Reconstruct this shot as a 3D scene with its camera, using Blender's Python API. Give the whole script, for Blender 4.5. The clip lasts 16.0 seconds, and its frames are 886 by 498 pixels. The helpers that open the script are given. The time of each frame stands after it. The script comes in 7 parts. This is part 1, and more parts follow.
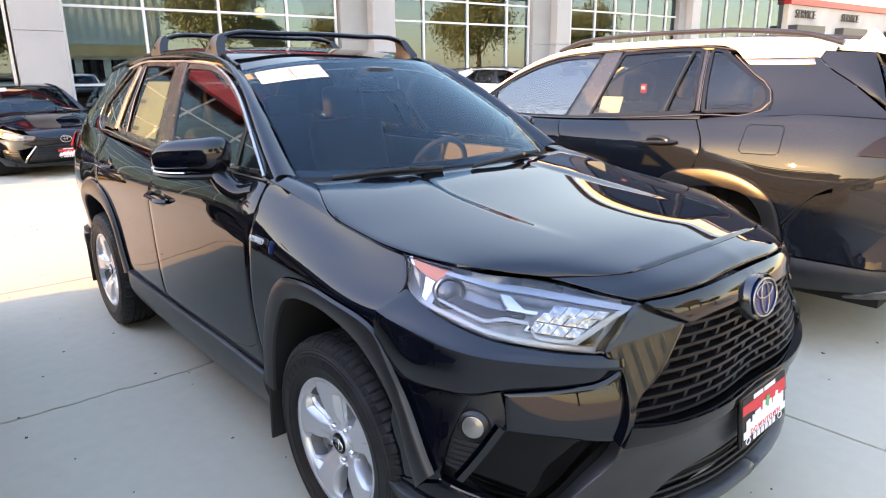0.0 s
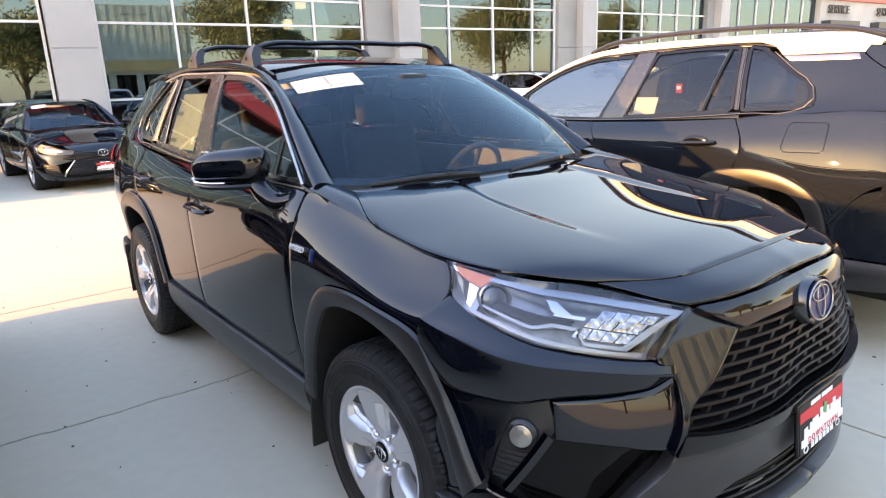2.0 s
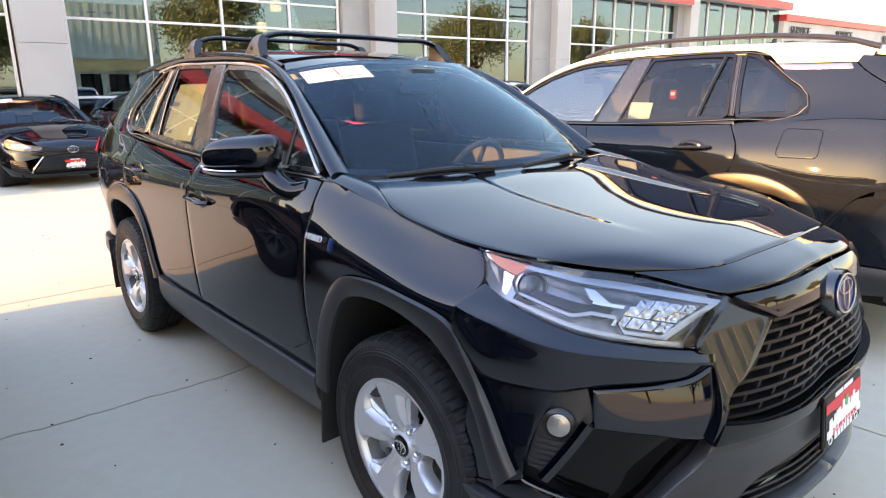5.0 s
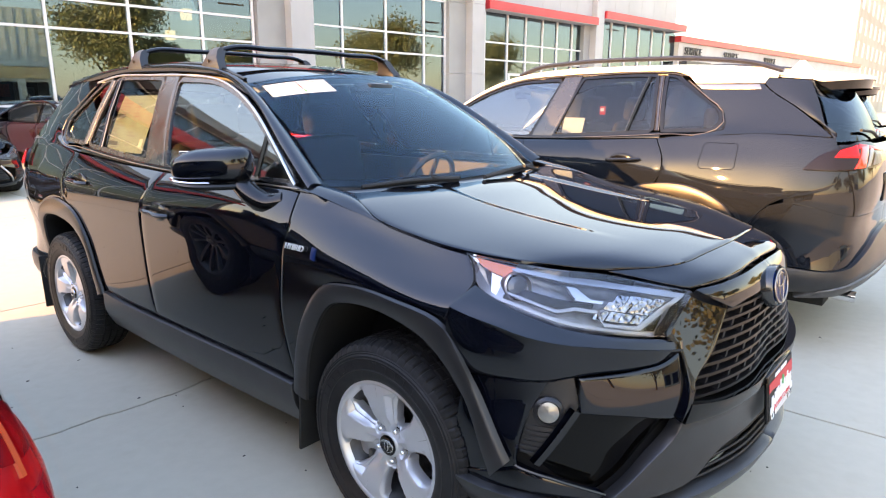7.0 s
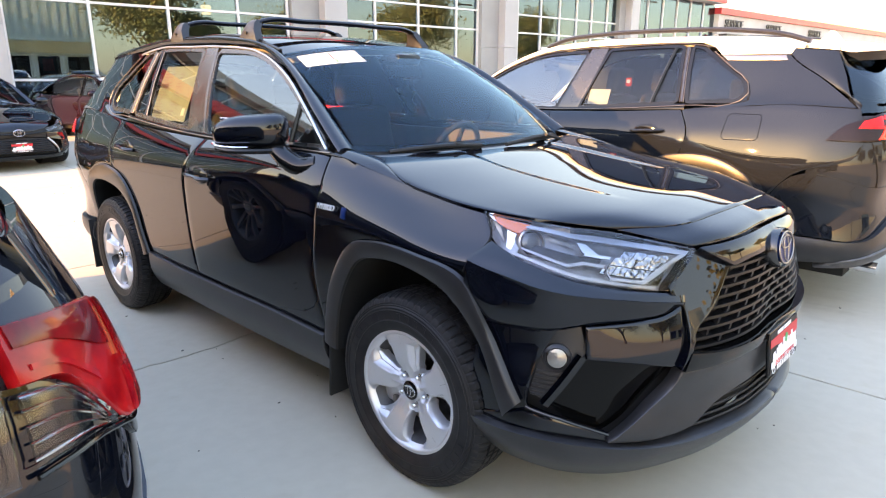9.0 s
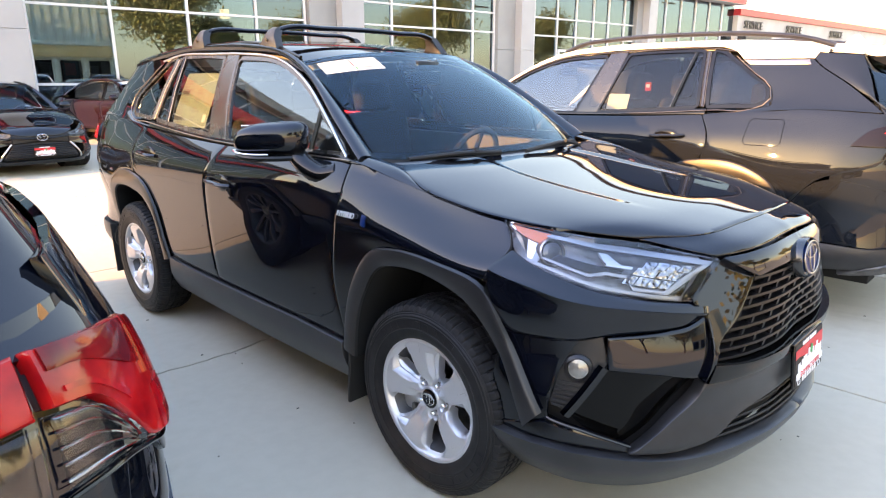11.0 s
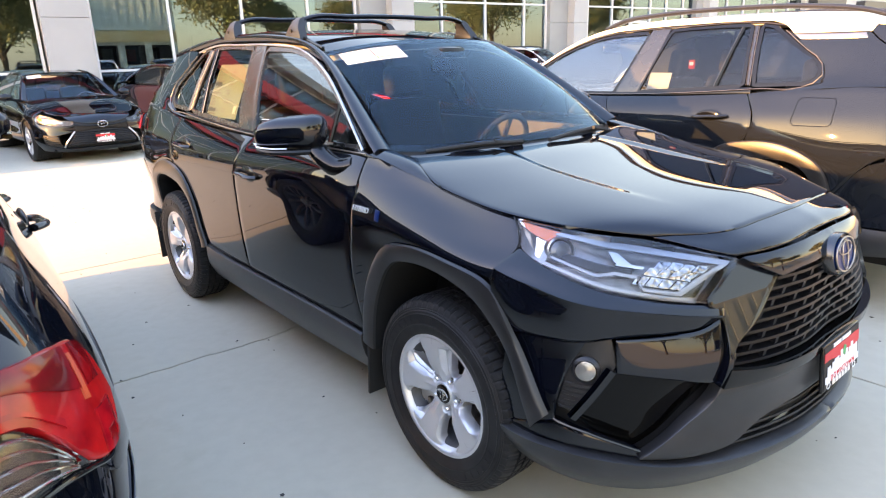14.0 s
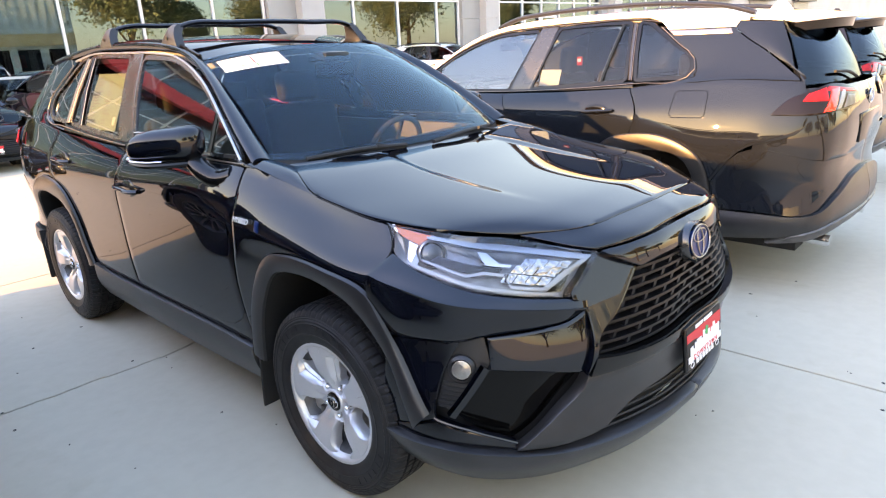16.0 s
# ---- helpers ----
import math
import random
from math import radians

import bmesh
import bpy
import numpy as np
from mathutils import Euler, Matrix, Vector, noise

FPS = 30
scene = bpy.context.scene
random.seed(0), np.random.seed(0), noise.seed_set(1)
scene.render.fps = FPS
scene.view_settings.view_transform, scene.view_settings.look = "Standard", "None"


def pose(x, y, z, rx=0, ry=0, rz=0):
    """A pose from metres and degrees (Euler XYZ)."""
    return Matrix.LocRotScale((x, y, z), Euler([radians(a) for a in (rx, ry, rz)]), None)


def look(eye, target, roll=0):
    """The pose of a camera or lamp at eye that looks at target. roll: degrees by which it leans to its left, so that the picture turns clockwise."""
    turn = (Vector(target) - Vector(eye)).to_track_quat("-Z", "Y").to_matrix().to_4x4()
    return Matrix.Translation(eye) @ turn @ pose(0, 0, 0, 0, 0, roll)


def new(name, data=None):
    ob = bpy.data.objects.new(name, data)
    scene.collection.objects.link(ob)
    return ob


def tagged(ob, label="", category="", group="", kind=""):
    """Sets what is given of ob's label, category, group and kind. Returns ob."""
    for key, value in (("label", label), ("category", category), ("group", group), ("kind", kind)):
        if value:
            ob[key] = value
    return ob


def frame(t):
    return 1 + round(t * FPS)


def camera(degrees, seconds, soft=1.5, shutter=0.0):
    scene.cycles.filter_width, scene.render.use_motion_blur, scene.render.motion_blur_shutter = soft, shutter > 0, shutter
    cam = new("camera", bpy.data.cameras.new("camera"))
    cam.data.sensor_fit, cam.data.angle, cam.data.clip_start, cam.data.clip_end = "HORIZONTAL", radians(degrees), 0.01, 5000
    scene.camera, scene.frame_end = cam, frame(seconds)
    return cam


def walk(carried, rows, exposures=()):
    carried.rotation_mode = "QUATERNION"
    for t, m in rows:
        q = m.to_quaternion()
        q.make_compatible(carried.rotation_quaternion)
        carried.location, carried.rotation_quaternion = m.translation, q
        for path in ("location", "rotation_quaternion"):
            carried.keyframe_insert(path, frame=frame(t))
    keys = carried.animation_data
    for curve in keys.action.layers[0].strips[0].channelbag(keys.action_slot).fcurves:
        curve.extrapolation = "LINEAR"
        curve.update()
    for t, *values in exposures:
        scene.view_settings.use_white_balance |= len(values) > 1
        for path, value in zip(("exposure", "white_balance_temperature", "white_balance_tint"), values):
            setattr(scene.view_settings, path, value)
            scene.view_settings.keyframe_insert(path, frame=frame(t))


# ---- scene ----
cam = camera(70.0, 16.0, soft=1.2)
PATH = [
    (0, (-1.822, -1.606, 1.52), (-0.55, -0.157, 0.989), -0.6),
    (0.5, (-1.825, -1.603, 1.521), (-0.548, -0.158, 0.991), -0.7),
    (1, (-1.83, -1.589, 1.52), (-0.541, -0.155, 0.991), -0.5),
    (1.5, (-1.835, -1.575, 1.517), (-0.586, -0.104, 0.99), -1.4),
    (2, (-1.842, -1.563, 1.516), (-0.632, -0.054, 1.005), -2.1),
    (2.5, (-1.849, -1.557, 1.516), (-0.65, -0.042, 1.001), -1.2),
    (3, (-1.854, -1.541, 1.505), (-0.634, -0.036, 1.013), -0.9),
    (3.5, (-1.877, -1.493, 1.491), (-0.667, 0.016, 0.983), -0.4),
    (4, (-1.893, -1.47, 1.481), (-0.651, 0.016, 0.982), -0.3),
    (4.2, (-1.901, -1.457, 1.469), (-0.652, 0.023, 0.97), -0.5),
    (6.3, (-2.137, -1.418, 1.451), (-0.742, -0.066, 0.977), -0.8),
    (6.5, (-2.157, -1.402, 1.45), (-0.743, -0.071, 0.972), -1.1),
    (7, (-2.205, -1.371, 1.466), (-0.721, -0.108, 1.017), 0.2),
    (7.5, (-2.253, -1.414, 1.45), (-0.842, -0.087, 0.953), 1.0),
    (8, (-2.298, -1.469, 1.436), (-0.924, -0.113, 0.912), 1.5),
    (8.5, (-2.306, -1.492, 1.437), (-0.914, -0.158, 0.904), 1.1),
    (9, (-2.299, -1.5, 1.444), (-0.893, -0.177, 0.922), 0.2),
    (9.5, (-2.303, -1.494, 1.454), (-0.91, -0.154, 0.939), 0.0),
    (11.8, (-2.303, -1.481, 1.464), (-0.931, -0.12, 0.95), -0.0),
    (12, (-2.301, -1.484, 1.461), (-0.92, -0.128, 0.956), -0.1),
    (12.5, (-2.289, -1.485, 1.46), (-0.947, -0.092, 0.954), 0.2),
    (13, (-2.246, -1.45, 1.48), (-0.983, 0.002, 0.934), -1.1),
    (13.5, (-2.221, -1.466, 1.498), (-0.946, -0.038, 0.92), -1.3),
    (14, (-2.166, -1.552, 1.518), (-0.933, -0.09, 0.934), -1.5),
    (14.5, (-2.115, -1.616, 1.539), (-0.843, -0.196, 0.935), -2.0),
    (15, (-2.085, -1.649, 1.542), (-0.772, -0.276, 0.916), -2.5),
    (15.5, (-2.069, -1.669, 1.546), (-0.717, -0.32, 0.95), -2.7),
    (16, (-2.048, -1.68, 1.544), (-0.66, -0.372, 0.942), -2.8),
]
walk(cam, [(t, look(eye, target, roll)) for t, eye, target, roll in PATH], [(0.0, 2.46, 8000, 22), (3.0, 2.30, 8000, 22), (7.0, 2.46, 8000, 22), (16.0, 2.54, 8000, 22)])

# ---- light ----
SUN_AZ, SUN_EL = 79.0, 13.0          # degrees to the left of +y, and above the horizon
world = bpy.data.worlds.new("world")
scene.world = world
world.use_nodes = True
wn, wl = world.node_tree.nodes, world.node_tree.links
sky = wn.new("ShaderNodeTexSky")
sky.sky_type, sky.sun_disc = "NISHITA", False
sky.sun_elevation, sky.sun_rotation = radians(SUN_EL), radians(360 - SUN_AZ)
sky.air_density, sky.dust_density, sky.ozone_density = 1.35, 0.6, 2.2
# smoke haze: a turbid sky round the same sun, laid over the clear one
smoke = wn.new("ShaderNodeTexSky")
smoke.sky_type, smoke.turbidity = "PREETHAM", 8.0
haze, veil = wn.new("ShaderNodeMixRGB"), wn.new("ShaderNodeMixRGB")
veil.blend_type, veil.inputs[0].default_value, veil.inputs[2].default_value = "MULTIPLY", 1.0, (3.7, 5.6, 10.2, 1)
haze.blend_type, haze.inputs[0].default_value = "ADD", 1.0
wl.new(smoke.outputs[0], veil.inputs[1])
wl.new(sky.outputs[0], haze.inputs[1])
wl.new(veil.outputs[0], haze.inputs[2])
wl.new(haze.outputs[0], wn["Background"].inputs[0])
wn["Background"].inputs[1].default_value = 0.105
sun_from = Vector((-math.sin(radians(SUN_AZ)) * math.cos(radians(SUN_EL)), math.cos(radians(SUN_AZ)) * math.cos(radians(SUN_EL)), math.sin(radians(SUN_EL))))
smoke.sun_direction = sun_from
sun = new("sun", bpy.data.lights.new("sun", "SUN"))
sun.data.energy, sun.data.angle, sun.data.color = 4.1, radians(0.6), (1.0, 0.56, 0.20)
sun.matrix_world = look(sun_from * 60, (0, 0, 0))


# ---- materials ----
def material(name, color=(0.5, 0.5, 0.5), rough=0.5, metal=0.0, coat=0.0, spec=0.5):
    m = bpy.data.materials.new(name)
    m.use_nodes = True
    b = m.node_tree.nodes["Principled BSDF"]
    b.inputs["Base Color"].default_value = (*color, 1)
    b.inputs["Roughness"].default_value = rough
    b.inputs["Metallic"].default_value = metal
    b.inputs["Specular IOR Level"].default_value = spec
    b.inputs["Coat Weight"].default_value = coat
    b.inputs["Coat Roughness"].default_value = 0.015
    return m


def varied(m, a, b, scale, detail=4.0, lo=0.35, hi=0.65, socket="Base Color", coords="Object"):
    """Let one input of m wander between two values, in patches of 1 / scale metres."""
    n, l = m.node_tree.nodes, m.node_tree.links
    tc, nz, cr = n.new("ShaderNodeTexCoord"), n.new("ShaderNodeTexNoise"), n.new("ShaderNodeValToRGB")
    nz.inputs["Scale"].default_value, nz.inputs["Detail"].default_value = scale, detail
    cr.color_ramp.elements[0].position, cr.color_ramp.elements[1].position = lo, hi
    for e, c in zip(cr.color_ramp.elements, (a, b)):
        e.color = (*c, 1) if isinstance(c, tuple) else (c, c, c, 1)
    l.new(tc.outputs[coords], nz.inputs["Vector"])
    l.new(nz.outputs["Fac"], cr.inputs["Fac"])
    l.new(cr.outputs["Color"], n["Principled BSDF"].inputs[socket])
    return m


def bumped(m, scale, strength, distance=0.002, kind="noise"):
    n, l = m.node_tree.nodes, m.node_tree.links
    tc, bp = n.new("ShaderNodeTexCoord"), n.new("ShaderNodeBump")
    tx = n.new("ShaderNodeTexNoise" if kind == "noise" else "ShaderNodeTexVoronoi")
    tx.inputs["Scale"].default_value = scale
    bp.inputs["Strength"].default_value, bp.inputs["Distance"].default_value = strength, distance
    l.new(tc.outputs["Object"], tx.inputs["Vector"])
    l.new(tx.outputs[0], bp.inputs["Height"])
    l.new(bp.outputs["Normal"], n["Principled BSDF"].inputs["Normal"])
    return m


def clear_glass(name, tint, rough=0.0, ior=1.5, mirror=(1, 1, 1)):
    """Thin glass: it lets light through, tinted, and mirrors more at a glancing angle."""
    m = bpy.data.materials.new(name)
    m.use_nodes = True
    n, l = m.node_tree.nodes, m.node_tree.links
    n.remove(n["Principled BSDF"])
    tr, gl, fr, mx = n.new("ShaderNodeBsdfTransparent"), n.new("ShaderNodeBsdfGlossy"), n.new("ShaderNodeFresnel"), n.new("ShaderNodeMixShader")
    tr.inputs["Color"].default_value = (*tint, 1)
    gl.inputs["Roughness"].default_value = rough
    gl.inputs["Color"].default_value = (*mirror, 1)
    fr.inputs["IOR"].default_value = ior
    l.new(fr.outputs[0], mx.inputs[0])
    l.new(tr.outputs[0], mx.inputs[1])
    l.new(gl.outputs[0], mx.inputs[2])
    l.new(mx.outputs[0], n["Material Output"].inputs["Surface"])
    return m


def paint(name, color, flake=0.0, spec=0.50):
    """Polished car paint: a mirror-like clear coat, with a trace of dust."""
    if flake:
        m = material(name, color, 0.38, flake, 1.0, 0.1)
        return varied(m, 0.004, 0.02, 2.2, 3.0, 0.35, 0.75, "Coat Roughness")
    m = material(name, color, 0.015, 0.0, 0.0, spec)
    return varied(m, 0.008, 0.035, 1.6, 6.0, 0.40, 0.80, "Roughness")


BLACK_PAINT = paint("black_paint", (0.002, 0.003, 0.006), spec=0.60)
GREY_PAINT = paint("grey_paint", (0.008, 0.010, 0.014), spec=0.48)
WHITE_PAINT = paint("white_paint", (0.80, 0.80, 0.78))
RED_PAINT = paint("red_paint", (0.012, 0.003, 0.006))
BRIGHT_RED = paint("bright_red_paint", (0.42, 0.012, 0.012))
SILVER_PAINT = paint("silver_paint", (0.45, 0.46, 0.47), 0.6)
DARK_PAINT = paint("charcoal_paint", (0.012, 0.012, 0.014))
CLADDING = bumped(varied(material("grained_plastic", (0.02, 0.02, 0.021), 0.34, spec=0.55), (0.012, 0.012, 0.013), (0.020, 0.020, 0.022), 9.0), 900.0, 0.15, 0.0006)
GLOSS_BLACK = material("gloss_black", (0.004, 0.004, 0.004), 0.08, spec=0.4)
MATT_BLACK = bumped(material("matt_black", (0.010, 0.010, 0.010), 0.7), 300.0, 0.2)
DARK_VOID = material("under_body", (0.006, 0.006, 0.006), 0.9)
CHROME = varied(material("chrome", (0.75, 0.76, 0.78), 0.08, 1.0), 0.05, 0.14, 20.0, socket="Roughness")
SATIN = material("satin_chrome", (0.55, 0.55, 0.55), 0.3, 1.0)
BRONZE = material("bronze_strip", (0.36, 0.31, 0.27), 0.35, 1.0)
DULL = material("dull_bronze_strip", (0.20, 0.17, 0.145), 0.38, 1.0)
RUBBER = bumped(varied(material("rubber", (0.014, 0.014, 0.015), 0.50, spec=0.25), (0.009, 0.009, 0.010), (0.019, 0.019, 0.020), 14.0), 160.0, 0.15)
ALLOY = varied(material("alloy", (0.60, 0.61, 0.63), 0.36, 0.65, 0.5), 0.32, 0.44, 18.0, socket="Roughness")
STEEL = varied(material("brake_steel", (0.25, 0.24, 0.23), 0.40, 1.0), (0.14, 0.13, 0.12), (0.30, 0.30, 0.29), 30.0)
WINDSCREEN = clear_glass("windscreen_glass", (0.80, 0.90, 0.92), ior=1.40, mirror=(0.62, 0.86, 1.0))
SIDE_GLASS = clear_glass("side_glass", (0.86, 0.93, 0.90), ior=2.3, mirror=(0.86, 0.96, 1.0))
DARK_GLASS = clear_glass("privacy_glass", (0.45, 0.48, 0.46), ior=1.7)
LENS = clear_glass("clear_lens", (0.92, 0.93, 0.94), ior=1.45)
RED_LENS = varied(material("red_lens", (0.62, 0.008, 0.010), 0.10, coat=0.1, spec=0.3), (0.20, 0.003, 0.007), (0.50, 0.012, 0.012), 14.0)
RED_LENS.node_tree.nodes["Principled BSDF"].inputs["Subsurface Weight"].default_value = 0.2
DEEP_RED = varied(material("deep_red_lens", (0.16, 0.003, 0.006), 0.10, coat=0.1, spec=0.3), (0.10, 0.002, 0.004), (0.30, 0.006, 0.008), 12.0)
AMBER = material("amber_reflector", (0.70, 0.16, 0.04), 0.25, coat=1.0)
REFLECTOR = bumped(varied(material("lamp_reflector", (0.5, 0.52, 0.55), 0.12, 1.0), (0.24, 0.25, 0.27), (0.48, 0.50, 0.53), 55.0), 90.0, 0.5, 0.006, "voronoi")
LAMP_DARK = varied(material("lamp_housing", (0.10, 0.105, 0.115), 0.3), (0.05, 0.053, 0.058), (0.13, 0.135, 0.145), 18.0)
LAMP_GREY = varied(material("lamp_bowl", (0.30, 0.31, 0.33), 0.30, 0.5), (0.14, 0.15, 0.165), (0.24, 0.25, 0.275), 18.0)
INTERIOR = bumped(varied(material("cabin_trim", (0.018, 0.018, 0.019), 0.65), (0.014, 0.014, 0.015), (0.026, 0.026, 0.027), 12.0), 300.0, 0.15)
FABRIC = bumped(material("seat_fabric", (0.022, 0.022, 0.024), 0.85), 500.0, 0.3)
LINER = material("headliner", (0.42, 0.41, 0.38), 0.9)
PAPER = varied(material("paper", (0.80, 0.80, 0.77), 0.7), (0.74, 0.74, 0.71), (0.84, 0.84, 0.81), 25.0)
# price sheet colour: darkened and greyed to offset the warm sun falling on it
DIMMED_PAPER = varied(material("dimmed_paper", (0.34, 0.40, 0.36), 0.7), (0.32, 0.38, 0.35), (0.37, 0.43, 0.39), 30.0)
INK = material("ink", (0.10, 0.10, 0.11), 0.7)
INK_GREY = material("grey_ink", (0.30, 0.30, 0.30), 0.7)
INK_PALE = material("pale_ink", (0.45, 0.46, 0.44), 0.7)
INK_RED = material("red_ink", (0.55, 0.06, 0.04), 0.6)
INK_GREEN = material("green_ink", (0.05, 0.35, 0.12), 0.6)
PLATE_RED = material("plate_red", (0.60, 0.02, 0.03), 0.45)
PLATE_WHITE = material("plate_white", (0.78, 0.78, 0.78), 0.45)
BLUE_ENAMEL = material("blue_enamel", (0.002, 0.020, 0.10), 0.30, 0.0, 0.1, spec=0.25)
GRILLE_PLASTIC = material("grille_plastic", (0.006, 0.006, 0.007), 0.34, spec=0.22)
RIBBED = material("ribbed_reflector", (0.30, 0.30, 0.31), 0.28, 0.8)
SMOKE = material("smoked_lens", (0.008, 0.005, 0.005), 0.10, spec=0.3)
BRIGHT_LENS = material("bright_red_lens", (0.75, 0.035, 0.02), 0.10, coat=1.0)
AMBER_RED = material("amber_red_lens", (0.62, 0.10, 0.04), 0.10, coat=1.0)
FOG_GLASS = bumped(material("fog_glass", (0.26, 0.25, 0.23), 0.14, 0.6, 0.5), 130.0, 0.4, 0.002)
SATIN_BLACK = varied(material("satin_black", (0.014, 0.014, 0.014), 0.24, spec=1.0), 0.20, 0.30, 8.0, socket="Roughness")
MID_RED = varied(material("mid_red_lens", (0.34, 0.006, 0.012), 0.12, coat=0.1, spec=0.3), (0.26, 0.004, 0.010), (0.46, 0.008, 0.012), 30.0)
LAMP_BROWN = varied(material("lamp_back", (0.45, 0.40, 0.34), 0.30, 0.1), (0.30, 0.26, 0.22), (0.70, 0.62, 0.52), 20.0)
GREY_GLASS = clear_glass("grey_tinted_glass", (0.40, 0.44, 0.46), ior=1.50)
DEEP_GLASS = clear_glass("deep_tinted_glass", (0.16, 0.18, 0.18), ior=1.45, mirror=(0.34, 0.44, 0.58))
GUIDE = material("light_guide_white", (0.34, 0.37, 0.42), 0.25, 0.3, 0.6)
LENS_SOLID = material("projector_glass", (0.10, 0.11, 0.12), 0.05, 0.2, 1.0)
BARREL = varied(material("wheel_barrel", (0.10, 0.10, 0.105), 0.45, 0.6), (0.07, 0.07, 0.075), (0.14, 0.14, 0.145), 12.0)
PIANO = material("piano_black", (0.002, 0.002, 0.002), 0.05, spec=0.2)
BADGE = material("badge_silver", (0.80, 0.80, 0.80), 0.35, 0.25)
BRIGHT_CHROME = material("bright_chrome", (0.85, 0.85, 0.86), 0.12, 1.0)


# ---- building blocks ----
def mesh_of(name, verts, faces, mats, smooth=True, angle=38, picks=None):
    me = bpy.data.meshes.new(name)
    me.from_pydata([tuple(map(float, v)) for v in verts], [], [tuple(map(int, f)) for f in faces])
    for m in mats if isinstance(mats, (list, tuple)) else [mats]:
        me.materials.append(m)
    if picks is not None:
        me.polygons.foreach_set("material_index", picks)
    me.validate()
    if smooth:
        me.shade_smooth()
        me.set_sharp_from_angle(angle=radians(angle))
    me.update()
    return me


def piece(name, verts, faces, mat, parent=None, label="", smooth=True, angle=38):
    ob = new(name, mesh_of(name, verts, faces, mat, smooth, angle))
    if parent is not None:
        ob.parent = parent
    if label:
        ob["label"] = label
    return ob


def part(name, bm, mat, parent, label="", smooth=True, angle=38):
    me = bpy.data.meshes.new(name)
    bm.normal_update()
    bm.to_mesh(me)
    bm.free()
    me.materials.append(mat)
    if smooth:
        me.shade_smooth()
        me.set_sharp_from_angle(angle=radians(angle))
    ob = new(name, me)
    if parent is not None:
        ob.parent = parent
    if label:
        ob["label"] = label
    return ob


def root(name, m, label, category, group="", kind=""):
    ob = new(name)
    ob.matrix_world = m
    return tagged(ob, label, category, group, kind)


def box_bm(size, at=(0, 0, 0), bevel=0.0, rot=None, segments=2):
    bm = bmesh.new()
    bmesh.ops.create_cube(bm, size=1.0)
    bmesh.ops.scale(bm, vec=size, verts=bm.verts)
    if bevel:
        bmesh.ops.bevel(bm, geom=bm.edges[:], offset=bevel, segments=segments, affect="EDGES", profile=0.5)
    if rot is not None:
        bmesh.ops.transform(bm, matrix=rot, verts=bm.verts)
    bmesh.ops.translate(bm, vec=at, verts=bm.verts)
    return bm


def spline(rows):
    """A smooth curve through rows of (s, values...), in order of s: a function of s (an array) that gives the values' columns."""
    a = np.array(rows, float)
    s, v = a[:, 0], a[:, 1:]
    h = np.diff(s)
    d = np.diff(v, axis=0) / h[:, None]
    m = np.zeros_like(v)
    m[0], m[-1] = d[0], d[-1]
    if len(s) > 2:
        w = h[:-1] / (h[:-1] + h[1:])
        m[1:-1] = (1 - w)[:, None] * d[:-1] + w[:, None] * d[1:]

    def f(t):
        t = np.asarray(t, float)
        i = np.clip(np.searchsorted(s, t, side="right") - 1, 0, len(h) - 1)
        x = np.clip((t - s[i]) / h[i], -0.5, 1.5)[..., None]
        x2, x3 = x * x, x * x * x
        return (2 * x3 - 3 * x2 + 1) * v[i] + (x3 - 2 * x2 + x) * h[i][..., None] * m[i] + (3 * x2 - 2 * x3) * v[i + 1] + (x3 - x2) * h[i][..., None] * m[i + 1]
    return f


def along(pts, n, smooth=True):
    """n + 1 points evenly along a line through pts."""
    p = np.array(pts, float)
    if len(p) > 2 and smooth:
        c = np.r_[0, np.cumsum(np.linalg.norm(np.diff(p, axis=0), axis=1))]
        p = spline(np.c_[c, p])(np.linspace(0, c[-1], 12 * len(p)))
    c = np.r_[0, np.cumsum(np.linalg.norm(np.diff(p, axis=0), axis=1))]
    t = np.linspace(0, c[-1], n + 1)
    return np.stack([np.interp(t, c, p[:, k]) for k in range(p.shape[1])], 1)


def at_steps(line, f):
    t = np.linspace(0, 1, len(line))
    return np.stack([np.interp(f, t, line[:, k]) for k in range(line.shape[1])], 1)


def coons(bottom, top, left, right, nu, nv, rim=0.004):
    """A net of points in a region with four sides; bottom and top run from left to right, left and right upwards."""
    b, t, l, r = along(bottom, 60), along(top, 60), along(left, 60), along(right, 60)
    lu = max(0.05, 0.5 * (np.abs(np.diff(b, axis=0)).sum() + np.abs(np.diff(t, axis=0)).sum()))
    lv = max(0.05, 0.5 * (np.abs(np.diff(l, axis=0)).sum() + np.abs(np.diff(r, axis=0)).sum()))
    u, v = np.linspace(0, 1, nu + 1), np.linspace(0, 1, nv + 1)
    if rim:
        eu, ev = min(rim / lu, 0.3 / nu), min(rim / lv, 0.3 / nv)
        u, v = np.r_[0, eu, u[1:-1], 1 - eu, 1], np.r_[0, ev, v[1:-1], 1 - ev, 1]
    B, T, L, R = at_steps(b, u), at_steps(t, u), at_steps(l, v), at_steps(r, v)
    U, V = u[None, :, None], v[:, None, None]
    return ((1 - V) * B[None] + V * T[None] + (1 - U) * L[:, None] + U * R[:, None]
            - (1 - U) * (1 - V) * B[0] - U * (1 - V) * B[-1] - (1 - U) * V * T[0] - U * V * T[-1])


def net_normals(g):
    du = np.gradient(g, axis=1)
    dv = np.gradient(g, axis=0)
    n = np.cross(du, dv)
    return n / np.maximum(np.linalg.norm(n, axis=2, keepdims=True), 1e-9)


